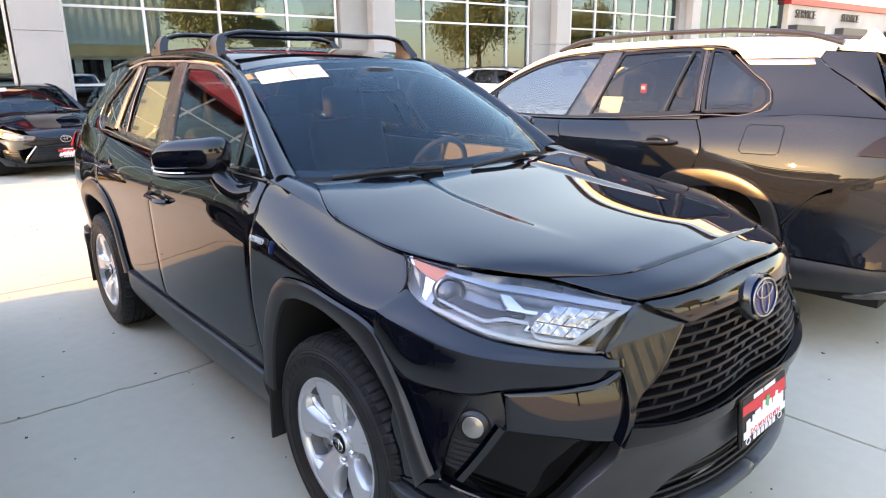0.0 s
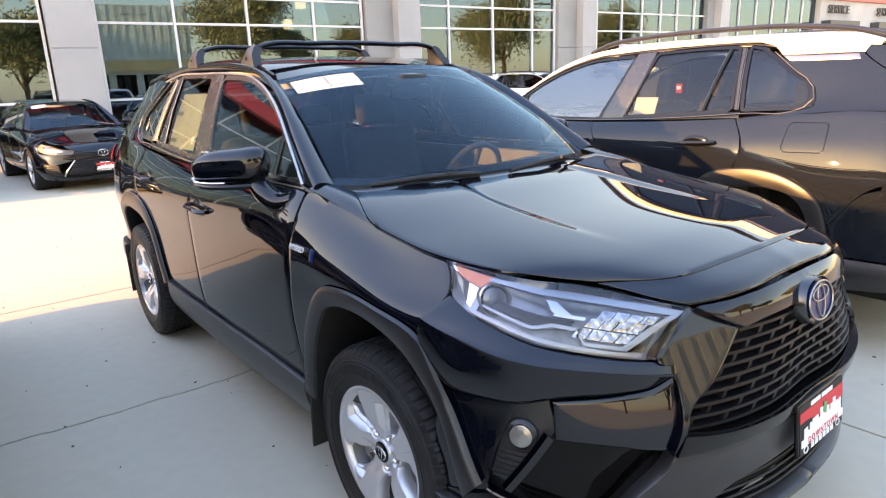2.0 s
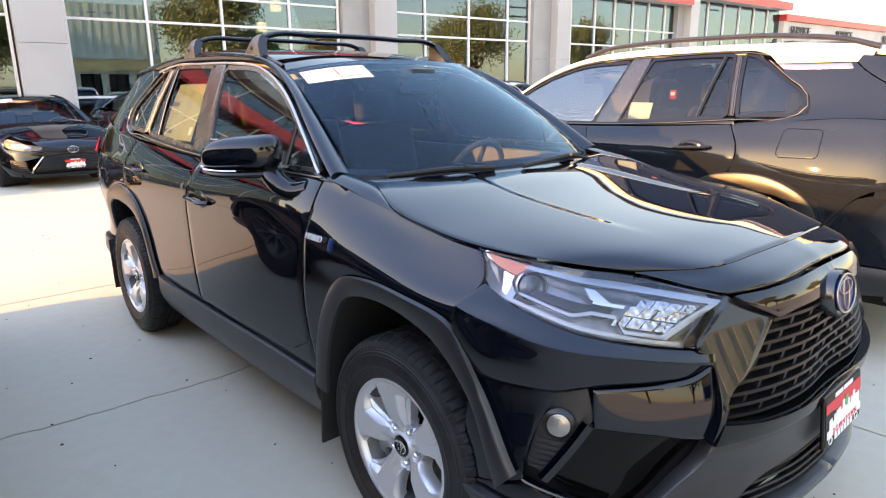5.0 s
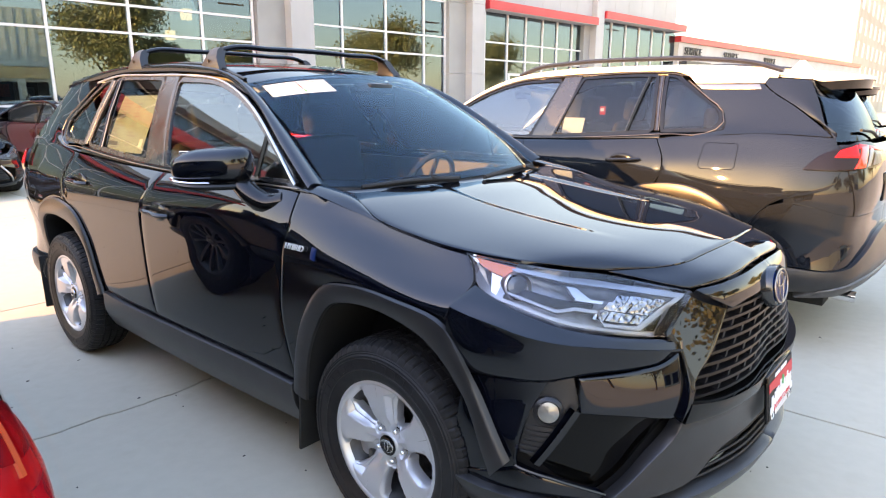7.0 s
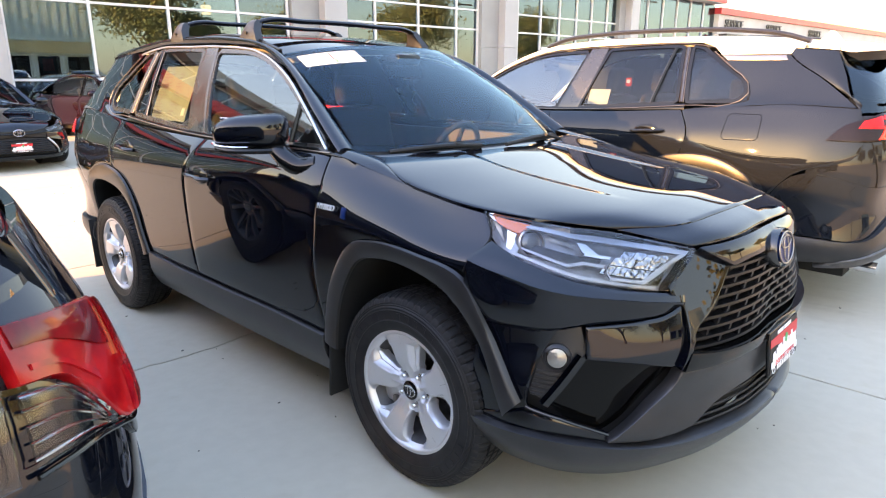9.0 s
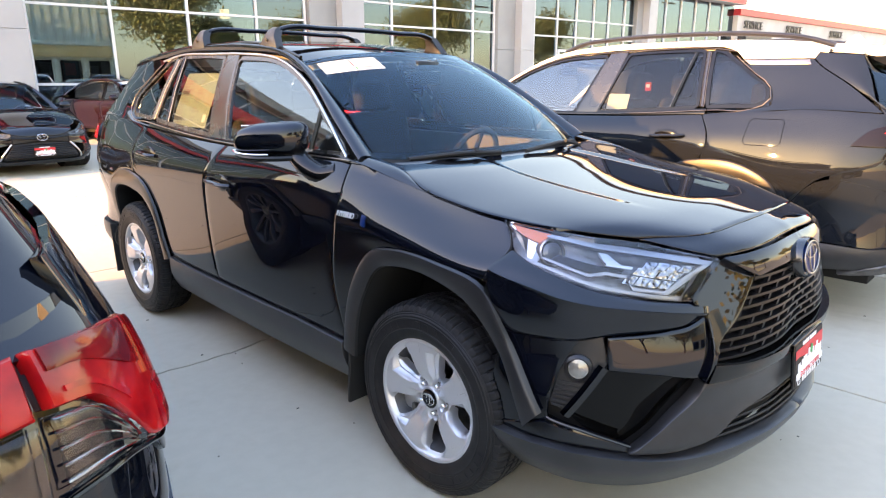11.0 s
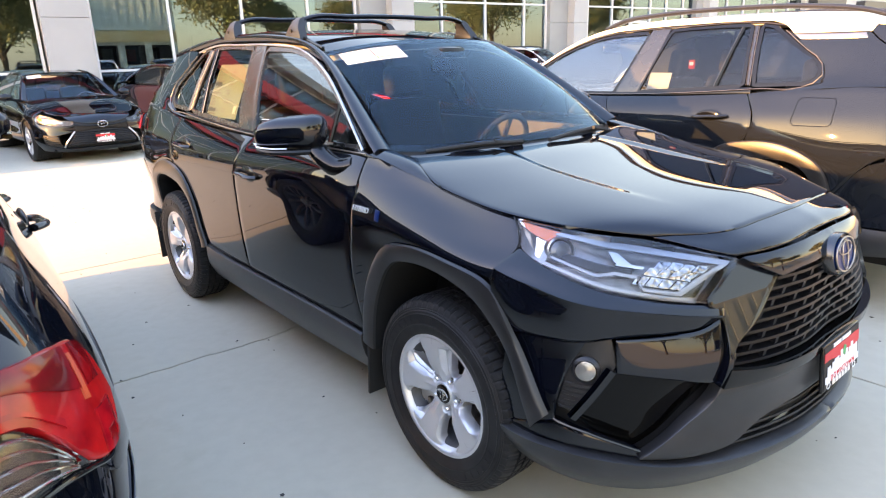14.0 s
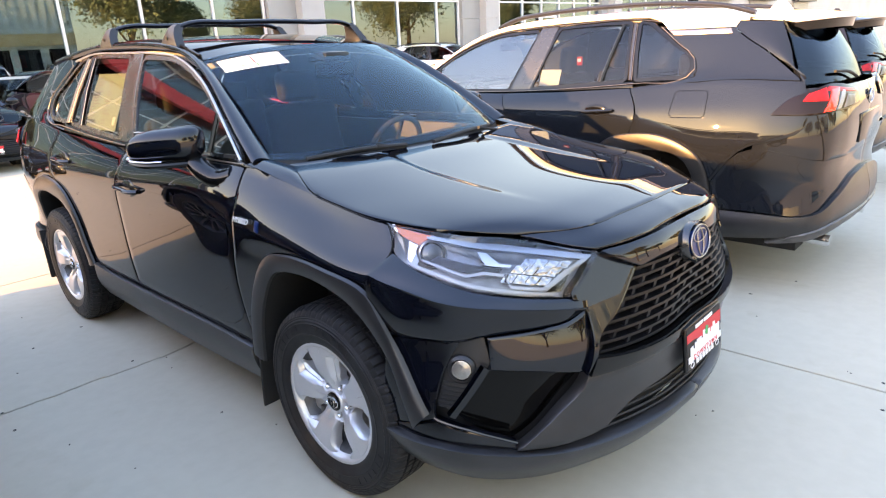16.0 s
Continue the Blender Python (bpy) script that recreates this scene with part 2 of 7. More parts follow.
def shell(g, out, depth=0.012, roll=0.0008, off=0.0):
    """Verts and faces of a sheet over the net g with its border rolled in and turned back by depth. out: a point-like direction that is outward."""
    n = net_normals(g)
    if (n.reshape(-1, 3).mean(0) @ np.array(out)) < 0:
        n = -n
    g = g + off * n
    g0 = g.copy()
    border = np.zeros(g.shape[:2], bool)
    border[0], border[-1], border[:, 0], border[:, -1] = True, True, True, True
    g[border] -= roll * n[border]
    nv, nu = g.shape[:2]
    idx = np.arange(nv * nu).reshape(nv, nu)
    faces = [(idx[j, i], idx[j, i + 1], idx[j + 1, i + 1], idx[j + 1, i]) for j in range(nv - 1) for i in range(nu - 1)]
    verts = g.reshape(-1, 3)
    ring = [idx[0, i] for i in range(nu)] + [idx[j, -1] for j in range(1, nv)] + [idx[-1, i] for i in range(nu - 2, -1, -1)] + [idx[j, 0] for j in range(nv - 2, 0, -1)]
    back = verts[ring] - depth * n.reshape(-1, 3)[ring]
    k = len(verts)
    verts = np.concatenate([verts, back])
    m = len(ring)
    faces += [(ring[(i + 1) % m], ring[i], k + i, k + (i + 1) % m) for i in range(m)]
    q = g0[nv // 2, nu // 2], g0[nv // 2, nu // 2 + 1 if nu > 2 else 1], g0[nv // 2 + 1 if nv > 2 else 1, nu // 2]
    if np.cross(q[1] - q[0], q[2] - q[0]) @ n[nv // 2, nu // 2] < 0:
        faces = [f[::-1] for f in faces]
    return verts, faces


def flip(verts, faces):
    v = np.array(verts).copy()
    v[:, 0] *= -1
    return v, [tuple(f)[::-1] for f in faces]


def sheet(name, g, out, mat, parent, side=1, label="", depth=0.012, roll=0.0008, off=0.0, angle=50):
    v, f = shell(np.array(g), out, depth, roll, off)
    if side < 0:
        v, f = flip(v, f)
    return piece(name, v, f, mat, parent, label, angle=angle)


def tube(path, radius, n=8, closed=False, squash=1.0, up=(0, 0, 1)):
    """A round bar along a line of points; radius may be one number or one per point."""
    p = np.array(path, float)
    r = np.broadcast_to(np.array(radius, float), (len(p),))
    t = np.gradient(p, axis=0)
    t /= np.maximum(np.linalg.norm(t, axis=1, keepdims=True), 1e-9)
    a = np.cross(t, np.array(up, float))
    a /= np.maximum(np.linalg.norm(a, axis=1, keepdims=True), 1e-6)
    b = np.cross(a, t)
    ang = np.linspace(0, 2 * np.pi, n, endpoint=False)
    v = (p[:, None] + r[:, None, None] * (np.cos(ang)[None, :, None] * a[:, None] + squash * np.sin(ang)[None, :, None] * b[:, None])).reshape(-1, 3)
    f = [(j * n + i, j * n + (i + 1) % n, (j + 1) * n + (i + 1) % n, (j + 1) * n + i) for j in range(len(p) - 1) for i in range(n)]
    f += [tuple(range(n - 1, -1, -1)), tuple((len(p) - 1) * n + i for i in range(n))]
    return v, f


def lathe(profile, n=48, axis="x"):
    """Turn a profile of (along the axis, radius) about the axis."""
    pr = np.array(profile, float)
    ang = np.linspace(0, 2 * np.pi, n, endpoint=False)
    c, s = np.cos(ang), np.sin(ang)
    v = np.stack([np.repeat(pr[:, 0], n), np.outer(pr[:, 1], c).ravel(), np.outer(pr[:, 1], s).ravel()], 1)
    k = len(pr)
    f = [(j * n + i, (j + 1) * n + i, (j + 1) * n + (i + 1) % n, j * n + (i + 1) % n) for j in range(k - 1) for i in range(n)]
    return v, f


def merge(*pairs):
    vs, fs, k = [], [], 0
    for v, f in pairs:
        vs.append(np.array(v, float))
        fs += [tuple(int(i) + k for i in q) for q in f]
        k += len(v)
    return np.concatenate(vs), fs


def slab(outline, z0, z1):
    """Verts and faces of a flat prism over a 2D outline (counter-clockwise)."""
    n = len(outline)
    v = [(x, y, z0) for x, y in outline] + [(x, y, z1) for x, y in outline]
    f = [tuple(range(n - 1, -1, -1)), tuple(range(n, 2 * n))] + [(i, (i + 1) % n, n + (i + 1) % n, n + i) for i in range(n)]
    return np.array(v, float), f


def block(x0, x1, y0, y1, z0, z1):
    return slab([(x0, y0), (x1, y0), (x1, y1), (x0, y1)], z0, z1)


# ---- the compact SUV ----
# Its own axes: the front axle at y = 0, the nose towards -y, the ground at z = 0.
class Hull:
    """The outer skin of a car below the windows: a plan line, round from the nose's middle to the tail's, and how far the skin
    stands inside it at some heights."""

    def __init__(self, plan, lines, anchor):
        p = np.array(plan, float)
        c = np.r_[0, np.cumsum(np.linalg.norm(np.diff(p, axis=0), axis=1))]
        c += anchor - c[int(np.argmin(np.abs(p[:, 1] - anchor) + 10 * (p[:, 0] < 0.7)))]
        self.c = spline(np.c_[c, p])
        self.s0, self.s1 = c[0], c[-1]
        t = np.linspace(c[0], c[-1], 3000)
        self.t, self.xy = t, self.c(t)
        self.lines = [spline([(self.of(*k), d, z) for k, d, z in row]) for row in lines]

    def of(self, kind, value):
        """The place along the plan of a half width at the nose ("f") or the tail ("r"), or of a y on the flank ("y")."""
        half = self.xy[:, 1] < 1.3
        if kind == "y":
            ok = self.xy[:, 0] > 0.6
            return float(self.t[ok][np.argmin(np.abs(self.xy[ok, 1] - value))])
        ok = half if kind == "f" else ~half
        return float(self.t[ok][np.argmin(np.abs(self.xy[ok, 0] - value))])

    def f(self, x):
        return self.of("f", x)

    def r(self, x):
        return self.of("r", x)

    def __call__(self, sz):
        a = np.array(sz, float)
        s, z = a[..., 0].ravel(), a[..., 1].ravel()
        dz = np.stack([line(s) for line in self.lines], 1)
        d = np.empty(len(s))
        for i in range(len(s)):
            zz, dd = dz[i, :, 1], dz[i, :, 0]
            d[i] = self.bend(zz, dd, z[i])
        p = self.c(s)
        t = self.c(s + 0.01) - self.c(s - 0.01)
        t /= np.linalg.norm(t, axis=1, keepdims=True)
        q = p + d[:, None] * np.stack([-t[:, 1], t[:, 0]], 1)
        return np.c_[q, z].reshape(*a.shape[:-1], 3)

    @staticmethod
    def bend(x, y, t):
        h = np.diff(x)
        m = np.diff(y) / h
        g = np.empty(len(x))
        g[0], g[-1] = m[0], m[-1]
        a, b = m[:-1], m[1:]
        w = h[:-1] / (h[:-1] + h[1:])
        g[1:-1] = (1 - w) * a + w * b
        i = int(np.clip(np.searchsorted(x, t) - 1, 0, len(h) - 1))
        u = min(max((t - x[i]) / h[i], -0.3), 1.3)
        return ((2 * u ** 3 - 3 * u * u + 1) * y[i] + (u ** 3 - 2 * u * u + u) * h[i] * g[i]
                + (3 * u * u - 2 * u ** 3) * y[i + 1] + (u ** 3 - u * u) * h[i] * g[i + 1])

    def top(self, s):
        """The upper edge of the skin."""
        s = np.asarray(s, float)
        v = self.lines[-1](s)
        return self(np.stack([s, v[..., 1]], -1))


def stations(keys, ds, zs):
    return [(k, d, z) for k, d, z in zip(keys, ds, zs)]


SUV_PLAN = [(0, -0.935), (0.22, -0.920), (0.43, -0.860), (0.60, -0.765), (0.725, -0.655), (0.80, -0.57), (0.865, -0.43), (0.898, -0.25), (0.905, 0.0), (0.905, 0.5),
            (0.908, 1.3), (0.908, 2.1), (0.905, 2.7), (0.889, 3.1), (0.858, 3.36), (0.805, 3.515), (0.71, 3.615), (0.55, 3.668), (0.28, 3.70), (0, 3.71)]
SUV_KEYS = [("f", 0.0), ("f", 0.45), ("f", 0.72), ("f", 0.85), ("y", -0.26), ("y", 0.175), ("y", 0.5), ("y", 1.5), ("y", 2.4), ("y", 3.0), ("r", 0.75), ("r", 0.0)]
SUV_LINES = [
    stations(SUV_KEYS, [.08, .08, .05, .05, .08, .08, .07, .07, .08, .10, .10, .10], [.23, .23, .24, .27, .28, .27, .27, .27, .28, .30, .34, .34]),
    stations(SUV_KEYS, [.0, .0, -.03, -.02, .03, .03, .03, .03, .03, .03, .03, .03], [.34, .34, .34, .35, .36, .36, .36, .36, .36, .38, .42, .42]),
    stations(SUV_KEYS, [.01, .0, -.03, -.03, .01, .02, .02, .02, .02, .05, .03, .01], [.50, .50, .50, .50, .50, .50, .50, .50, .50, .50, .55, .55]),
    stations(SUV_KEYS, [.02, -.02, -.02, -.005, .005, .010, .015, .016, .014, .026, .045, .05], [.68, .67, .66, .67, .68, .68, .68, .68, .68, .68, .70, .70]),
    stations(SUV_KEYS, [.025, .018, .01, .0, .0, .005, .010, .011, .008, .004, .015, .045], [.84, .82, .80, .82, .83, .84, .84, .84, .84, .84, .86, .86]),
    stations(SUV_KEYS, [.04, .036, .05, .045, .002, .010, .010, .005, .004, .018, .022, .045], [.92, .90, .90, .92, .905, .978, 1.01, .97, .96, .98, 1.0, 1.0]),
    stations(SUV_KEYS, [.06, .056, .095, .090, .050, .045, .028, .010, .022, .045, .042, .05], [.955, .950, .965, .975, .95, 1.018, 1.07, 1.04, 1.07, 1.09, 1.08, 1.08]),
    stations(SUV_KEYS, [.09, .09, .125, .122, .092, .096, .066, .045, .058, .080, .064, .065], [.975, .975, .985, 1.010, 1.0, 1.060, 1.12, 1.11, 1.14, 1.17, 1.14, 1.14]),
    stations(SUV_KEYS, [.13, .14, .165, .155, .125, .122, .11, .085, .09, .11, .095, .09], [.985, .985, 1.0, 1.035, 1.043, 1.10, 1.165, 1.15, 1.19, 1.24, 1.20, 1.20]),
]
SUV = Hull(SUV_PLAN, SUV_LINES, 0.5)
AXLE = 2.65                          # the rear axle behind the front one


def side_glass_x(y, z):
    """Half width of the side windows' plane."""
    return 0.775 - 0.47 * (z - 1.21) - 0.10 * np.clip(y - 2.5, 0, 2) ** 2 + 0.02 * (z - 1.38) * 0


def on_glass(yz):
    a = np.array(yz, float)
    bow = 0.012 * (1 - ((a[..., 1] - 1.38) / 0.2) ** 2)
    return np.stack([side_glass_x(a[..., 0], a[..., 1]) + bow, a[..., 0], a[..., 1]], -1)


def hood_edge():
    s = np.linspace(SUV.s0, SUV.of("y", 0.40), 80)
    return SUV.top(s)


def ring_strip(name, outline, inset, surf, mat, parent, side, off=0.004, depth=0.014):
    """A flat band that runs round a closed outline; inset: how far it reaches outward."""
    p = along(list(outline) + [outline[0]], 72, smooth=False)[:-1]
    t = np.roll(p, -1, 0) - np.roll(p, 1, 0)
    t /= np.maximum(np.linalg.norm(t, axis=1, keepdims=True), 1e-9)
    n = np.stack([t[:, 1], -t[:, 0]], 1)
    area = 0.5 * np.sum(p[:, 0] * np.roll(p[:, 1], -1) - p[:, 1] * np.roll(p[:, 0], -1))
    n *= np.sign(area)
    k = len(p)
    a, b = surf(p - 0.002 * n), surf(p + inset * n)
    up = np.array([off, 0, 0])
    v = np.concatenate([a + up, b + up, a + up - [depth, 0, 0], b + up - [depth, 0, 0]])
    f = []
    for i in range(k):
        j = (i + 1) % k
        f += [(i, j, k + j, k + i), (j, i, 2 * k + i, 2 * k + j), (k + i, k + j, 3 * k + j, 3 * k + i)]
    if area > 0:
        f = [q[::-1] for q in f]
    if side < 0:
        v, f = flip(v, f)
    return piece(name, v, f, mat, parent, angle=30)


WIN_FRONT = ([(0.56, 1.185), (1.0, 1.180), (1.515, 1.178)], [(0.72, 1.285), (0.985, 1.440), (1.285, 1.540), (1.67, 1.566)], [(0.56, 1.185), (0.72, 1.285)], [(1.515, 1.178), (1.60, 1.37), (1.67, 1.566)])
WIN_REAR = ([(1.73, 1.195), (2.0, 1.212), (2.43, 1.243)], [(1.85, 1.576), (2.1, 1.585), (2.375, 1.584)], [(1.73, 1.195), (1.79, 1.38), (1.85, 1.576)], [(2.43, 1.243), (2.405, 1.41), (2.375, 1.584)])
WIN_QUARTER = ([(2.51, 1.249), (2.64, 1.256), (2.79, 1.262)], [(2.455, 1.583), (2.51, 1.572), (2.56, 1.540)], [(2.51, 1.249), (2.48, 1.41), (2.455, 1.583)], [(2.79, 1.262), (2.834, 1.292), (2.828, 1.346), (2.70, 1.445), (2.56, 1.540)])


def outline_of(w):
    b, t, l, r = (along(q, 16) for q in w)
    return np.concatenate([b[:-1], r[:-1], t[::-1][:-1], l[::-1][:-1]])


def wheel_sector(a0, n=64):
    """One fifth of a cast wheel face, round the window whose middle lies at the angle a0."""
    half = math.pi / 5
    th = np.linspace(0, 2 * np.pi, n, endpoint=False)
    # the window: a rounded wedge, narrow at the hub and wide at the rim
    cs, sn = np.cos(th), np.sin(th)
    u = np.sign(cs) * np.abs(cs) ** 0.62
    q = np.sign(sn) * np.abs(sn) ** 0.62
    r_in, r_out = 0.088, 0.203
    wr = (r_in + r_out) / 2 + (r_out - r_in) / 2 * u
    wt = q * (0.021 + 0.034 * (wr - r_in) / (r_out - r_in))
    win = np.stack([wr, wt], 1)
    # the sector's border, met along the ray from the window's middle
    mid = np.array([0.150, 0.0])
    border = np.zeros((n, 2))
    for i in range(n):
        d = win[i] - mid
        lo_, hi_ = 1.0, 12.0
        for step in range(40):
            s_ = (lo_ + hi_) / 2
            p = mid + d * s_
            r_, a_ = math.hypot(*p), math.atan2(p[1], p[0])
            inside = p[0] > 0 and 0.036 < r_ < 0.2195 and abs(a_) < half
            lo_, hi_ = (s_, hi_) if inside else (lo_, s_)
        border[i] = mid + d * lo_
    ts = [-2, -1, 0, 0.05, 0.13, 0.24, 0.36, 0.43, 0.50, 0.62, 0.75, 0.88, 1.0]
    rows = []
    for t in ts:
        p = win + (border - win) * max(t, 0)
        r_ = np.hypot(p[:, 0], p[:, 1])
        tt = (r_ - 0.03) / 0.189
        x = 0.068 + 0.028 * np.sin(np.pi * np.clip(tt * 0.62, 0, 1)) + 0.004 * tt
        k = max(t, 0)
        outer = np.clip((win[:, 0] - 0.170) / 0.033, 0, 1) ** 1.5
        inner = np.clip((0.115 - win[:, 0]) / 0.02, 0, 1)
        room = np.clip(np.hypot(*(border - win).T) / 0.032, 0, 1)
        flute = room * np.clip(wt / 0.012, 0, 1) * (1 - outer) * (1 - 0.6 * inner)
        plain = room * np.clip(-wt / 0.012, 0, 1) * (1 - outer)
        # a stepped flute down one flank, a steep bevel down the other, a dished pocket at the rim
        fall = 0.024 * (1 - np.clip((k - 0.30) / 0.15, 0, 1)) + 0.010 * np.clip(1 - k / 0.24, 0, 1) - 0.006 * max(0, 1 - abs(k - 0.14) / 0.11)
        x = x - flute * fall - plain * 0.018 * np.clip(1 - k / 0.16, 0, 1) ** 1.3 - outer * 0.022 * (1 - k)
        # round pocket of the lug nut, and grooves that part the spokes at the hub
        lug = np.hypot(p[:, 0] - 0.060, p[:, 1])
        x = x - 0.018 * np.clip((0.024 - lug) / 0.007, 0, 1) - inner * 0.010 * np.clip(1 - k / 0.3, 0, 1)
        spoke = np.clip((half - np.abs(np.arctan2(p[:, 1], p[:, 0]))) * r_ / 0.013, 0, 1)
        x = x - 0.007 * spoke * np.clip((0.105 - r_) / 0.02, 0, 1) * np.clip((r_ - 0.04) / 0.01, 0, 1)
        if t < 0:
            x = x + (-0.010, -0.030)[int(-t) - 1]
            p = mid + (p - mid) * (0.99, 0.97)[int(-t) - 1]
        ca, sa = math.cos(a0), math.sin(a0)
        rows.append(np.stack([x, p[:, 0] * ca - p[:, 1] * sa, p[:, 0] * sa + p[:, 1] * ca], 1))
    f = []
    for j in range(len(ts) - 1):
        for i in range(n):
            i2 = (i + 1) % n
            f.append((j * n + i, (j + 1) * n + i, (j + 1) * n + i2, j * n + i2))
    return np.concatenate(rows), f


def wheel(parent, m, side, rim_mat=ALLOY, radius=0.362, spokes=5, detail=True, style="five"):
    """A tyred alloy wheel under parent; its outer face looks to +x for side = 1."""
    w = new("wheel")
    w.parent = parent
    w.matrix_local = m @ (Matrix.Identity(4) if side > 0 else Matrix.Rotation(math.pi, 4, "Z"))
    R = radius
    prof = [(-0.108, 0.225), (-0.112, 0.27), (-0.110, R - 0.035), (-0.098, R - 0.012), (-0.080, R - 0.004)]
    for x in (-0.055, -0.018, 0.018, 0.055):
        prof += [(x - 0.006, R), (x - 0.005, R - 0.009), (x + 0.005, R - 0.009), (x + 0.006, R)]
    prof += [(0.080, R - 0.004), (0.098, R - 0.012), (0.104, R - 0.022), (0.108, R - 0.031), (0.1065, R - 0.034), (0.1095, R - 0.037), (0.108, R - 0.041), (0.1125, R - 0.046), (0.1125, 0.309), (0.1145, 0.307), (0.1125, 0.304), (0.1135, 0.272), (0.1155, 0.269), (0.1135, 0.266), (0.112, 0.258), (0.110, 0.246), (0.104, 0.232), (0.096, 0.224)]
    v, f = lathe(prof, 420 if detail else 48)
    # sink slots across the tread's shoulders
    if detail:
        n = 420
        v = v.reshape(len(prof), n, 3)
        for k in range(0, n, 6):
            for j in range(len(prof)):
                x, r = prof[j]
                if r > R - 0.023 and abs(x) > 0.05:
                    v[j, k, 1:] *= (R - 0.006) / R
                    if (k // 6) % 2:
                        v[j, (k + 3) % n, 1:] *= (R - 0.0025) / R
                elif r > R - 0.002:
                    v[j, (k + (4 if (k // 6) % 2 else 2)) % n, 1:] *= (R - 0.007) / R
        v = v.reshape(-1, 3)
    piece("tyre", v, f, RUBBER, w, "black rubber tyre with a slotted tread", angle=28)
    if detail:
        bits = []
        rng = random.Random(4)
        for k in range(44):
            if k % 22 in (0, 1, 2, 3, 9, 10, 17, 18, 19, 20, 21):
                continue
            a = 2 * math.pi * k / 44 + 0.5
            hgt, wid = 0.022, 0.034 * rng.uniform(0.5, 0.8)
            ca, sa = math.cos(a), math.sin(a)
            q = []
            for dx in (0.1115, 0.1147):
                for dr, dt in ((-hgt / 2, -wid / 2), (hgt / 2, -wid / 2), (hgt / 2, wid / 2), (-hgt / 2, wid / 2)):
                    r = 0.288 + dr
                    q.append((dx, r * ca - dt * sa, r * sa + dt * ca))
            bits.append((np.array(q), [(4, 5, 6, 7), (0, 1, 5, 4), (1, 2, 6, 5), (2, 3, 7, 6), (3, 0, 4, 7)]))
        piece("sidewall_lettering", *merge(*bits), RUBBER, w, "raised bars moulded on the sidewall", smooth=False)["kind"] = "stuff"
    rimp = [(-0.10, 0.205), (-0.085, 0.190), (-0.02, 0.178), (0.05, 0.190), (0.080, 0.203), (0.088, 0.210), (0.098, 0.214), (0.103, 0.222), (0.102, 0.231), (0.096, 0.233)]
    # the barrel's dark grey has the shade inside the wheel put into its colour
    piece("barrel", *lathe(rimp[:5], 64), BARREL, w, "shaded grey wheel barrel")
    piece("rim", *lathe(rimp[4:], 64), rim_mat, w, "silver alloy rim")
    bm = bmesh.new()
    bmesh.ops.create_circle(bm, cap_ends=True, radius=0.16, segments=40)
    bmesh.ops.rotate(bm, matrix=Matrix.Rotation(math.pi / 2, 3, "Y"), verts=bm.verts)
    bmesh.ops.translate(bm, vec=(0.0, 0, 0), verts=bm.verts)
    part("brake_disc", bm, STEEL, w, "bare steel brake disc")
    part("backing", box_bm((0.004, 0.30, 0.30), (-0.03, 0, 0)), DARK_VOID, w)
    if detail:
        part("caliper", box_bm((0.05, 0.085, 0.16), (0.018, 0.140 * side, -0.03), 0.014), ALLOY, w, "bare alloy brake caliper")
        for z in (-0.085, 0.025):
            part("caliper_bolt", box_bm((0.02, 0.022, 0.03), (0.046, 0.112 * side, z), 0.005), STEEL, w)
    # five-spoke cast face: a sector round each window, from the window's wall out to the spokes' middles
    if style == "five":
        cells = []
        for k in range(5):
            a0 = 2 * math.pi * (k + 0.5) / 5 + math.pi / 2 + 0.16
            cells.append(wheel_sector(a0))
        me = mesh_of("wheel_face", *merge(*cells), [rim_mat])
        bm = bmesh.new()
        bm.from_mesh(me)
        bpy.data.meshes.remove(me)
        bmesh.ops.remove_doubles(bm, verts=bm.verts, dist=0.0006)
        part("wheel_face", bm, rim_mat, w, "silver five-spoke cast wheel face", angle=26)
    # slim spokes of the ten-spoke wheel
    for k in range(spokes if style == "ten" else 0):
        a0 = 2 * math.pi * k / spokes + math.pi / 2 + 0.16
        rs = np.array([0.030, 0.050, 0.070, 0.090, 0.112, 0.135, 0.158, 0.180, 0.200, 0.212, 0.219])
        tt = (rs - 0.03) / 0.189
        face, flank = 0.007 + 0.006 * tt, 0.004 + 0.004 * tt
        front = 0.066 + 0.030 * np.sin(np.pi * np.clip(tt * 0.62, 0, 1)) + 0.004 * tt
        front[-2:] -= (0.002, 0.006)
        g = np.zeros((len(rs), 11, 3))
        for j in range(len(rs)):
            y = np.array([-face[j] - flank[j], -face[j] - 0.55 * flank[j], -face[j] - 0.45 * flank[j], -face[j], -0.5 * face[j], 0, 0.5 * face[j], face[j], face[j] + 0.004, face[j] + 0.75 * flank[j], face[j] + flank[j]])
            hump = 0.002
            fall = np.array([-0.038, -0.016, -0.012, -0.0005, -hump * 0.5, -hump, -hump * 0.5, -0.0005, -0.005, -0.028, -0.038]) * 0.6
            g[j, :, 0] = front[j] + fall
            g[j, :, 1] = rs[j] * math.cos(a0) - y * math.sin(a0)
            g[j, :, 2] = rs[j] * math.sin(a0) + y * math.cos(a0)
        v, f = shell(g, (1, 0, 0), 0.030, 0.002)
        piece("spoke", v, f, rim_mat, w, angle=24)
    hub = [(0.03, 0.074), (0.068, 0.072), (0.075, 0.060), (0.077, 0.040), (0.076, 0.034)] if style == "ten" else [(0.04, 0.046), (0.074, 0.045), (0.078, 0.042), (0.079, 0.037), (0.076, 0.034)]
    piece("hub", *lathe(hub, 32), rim_mat, w)
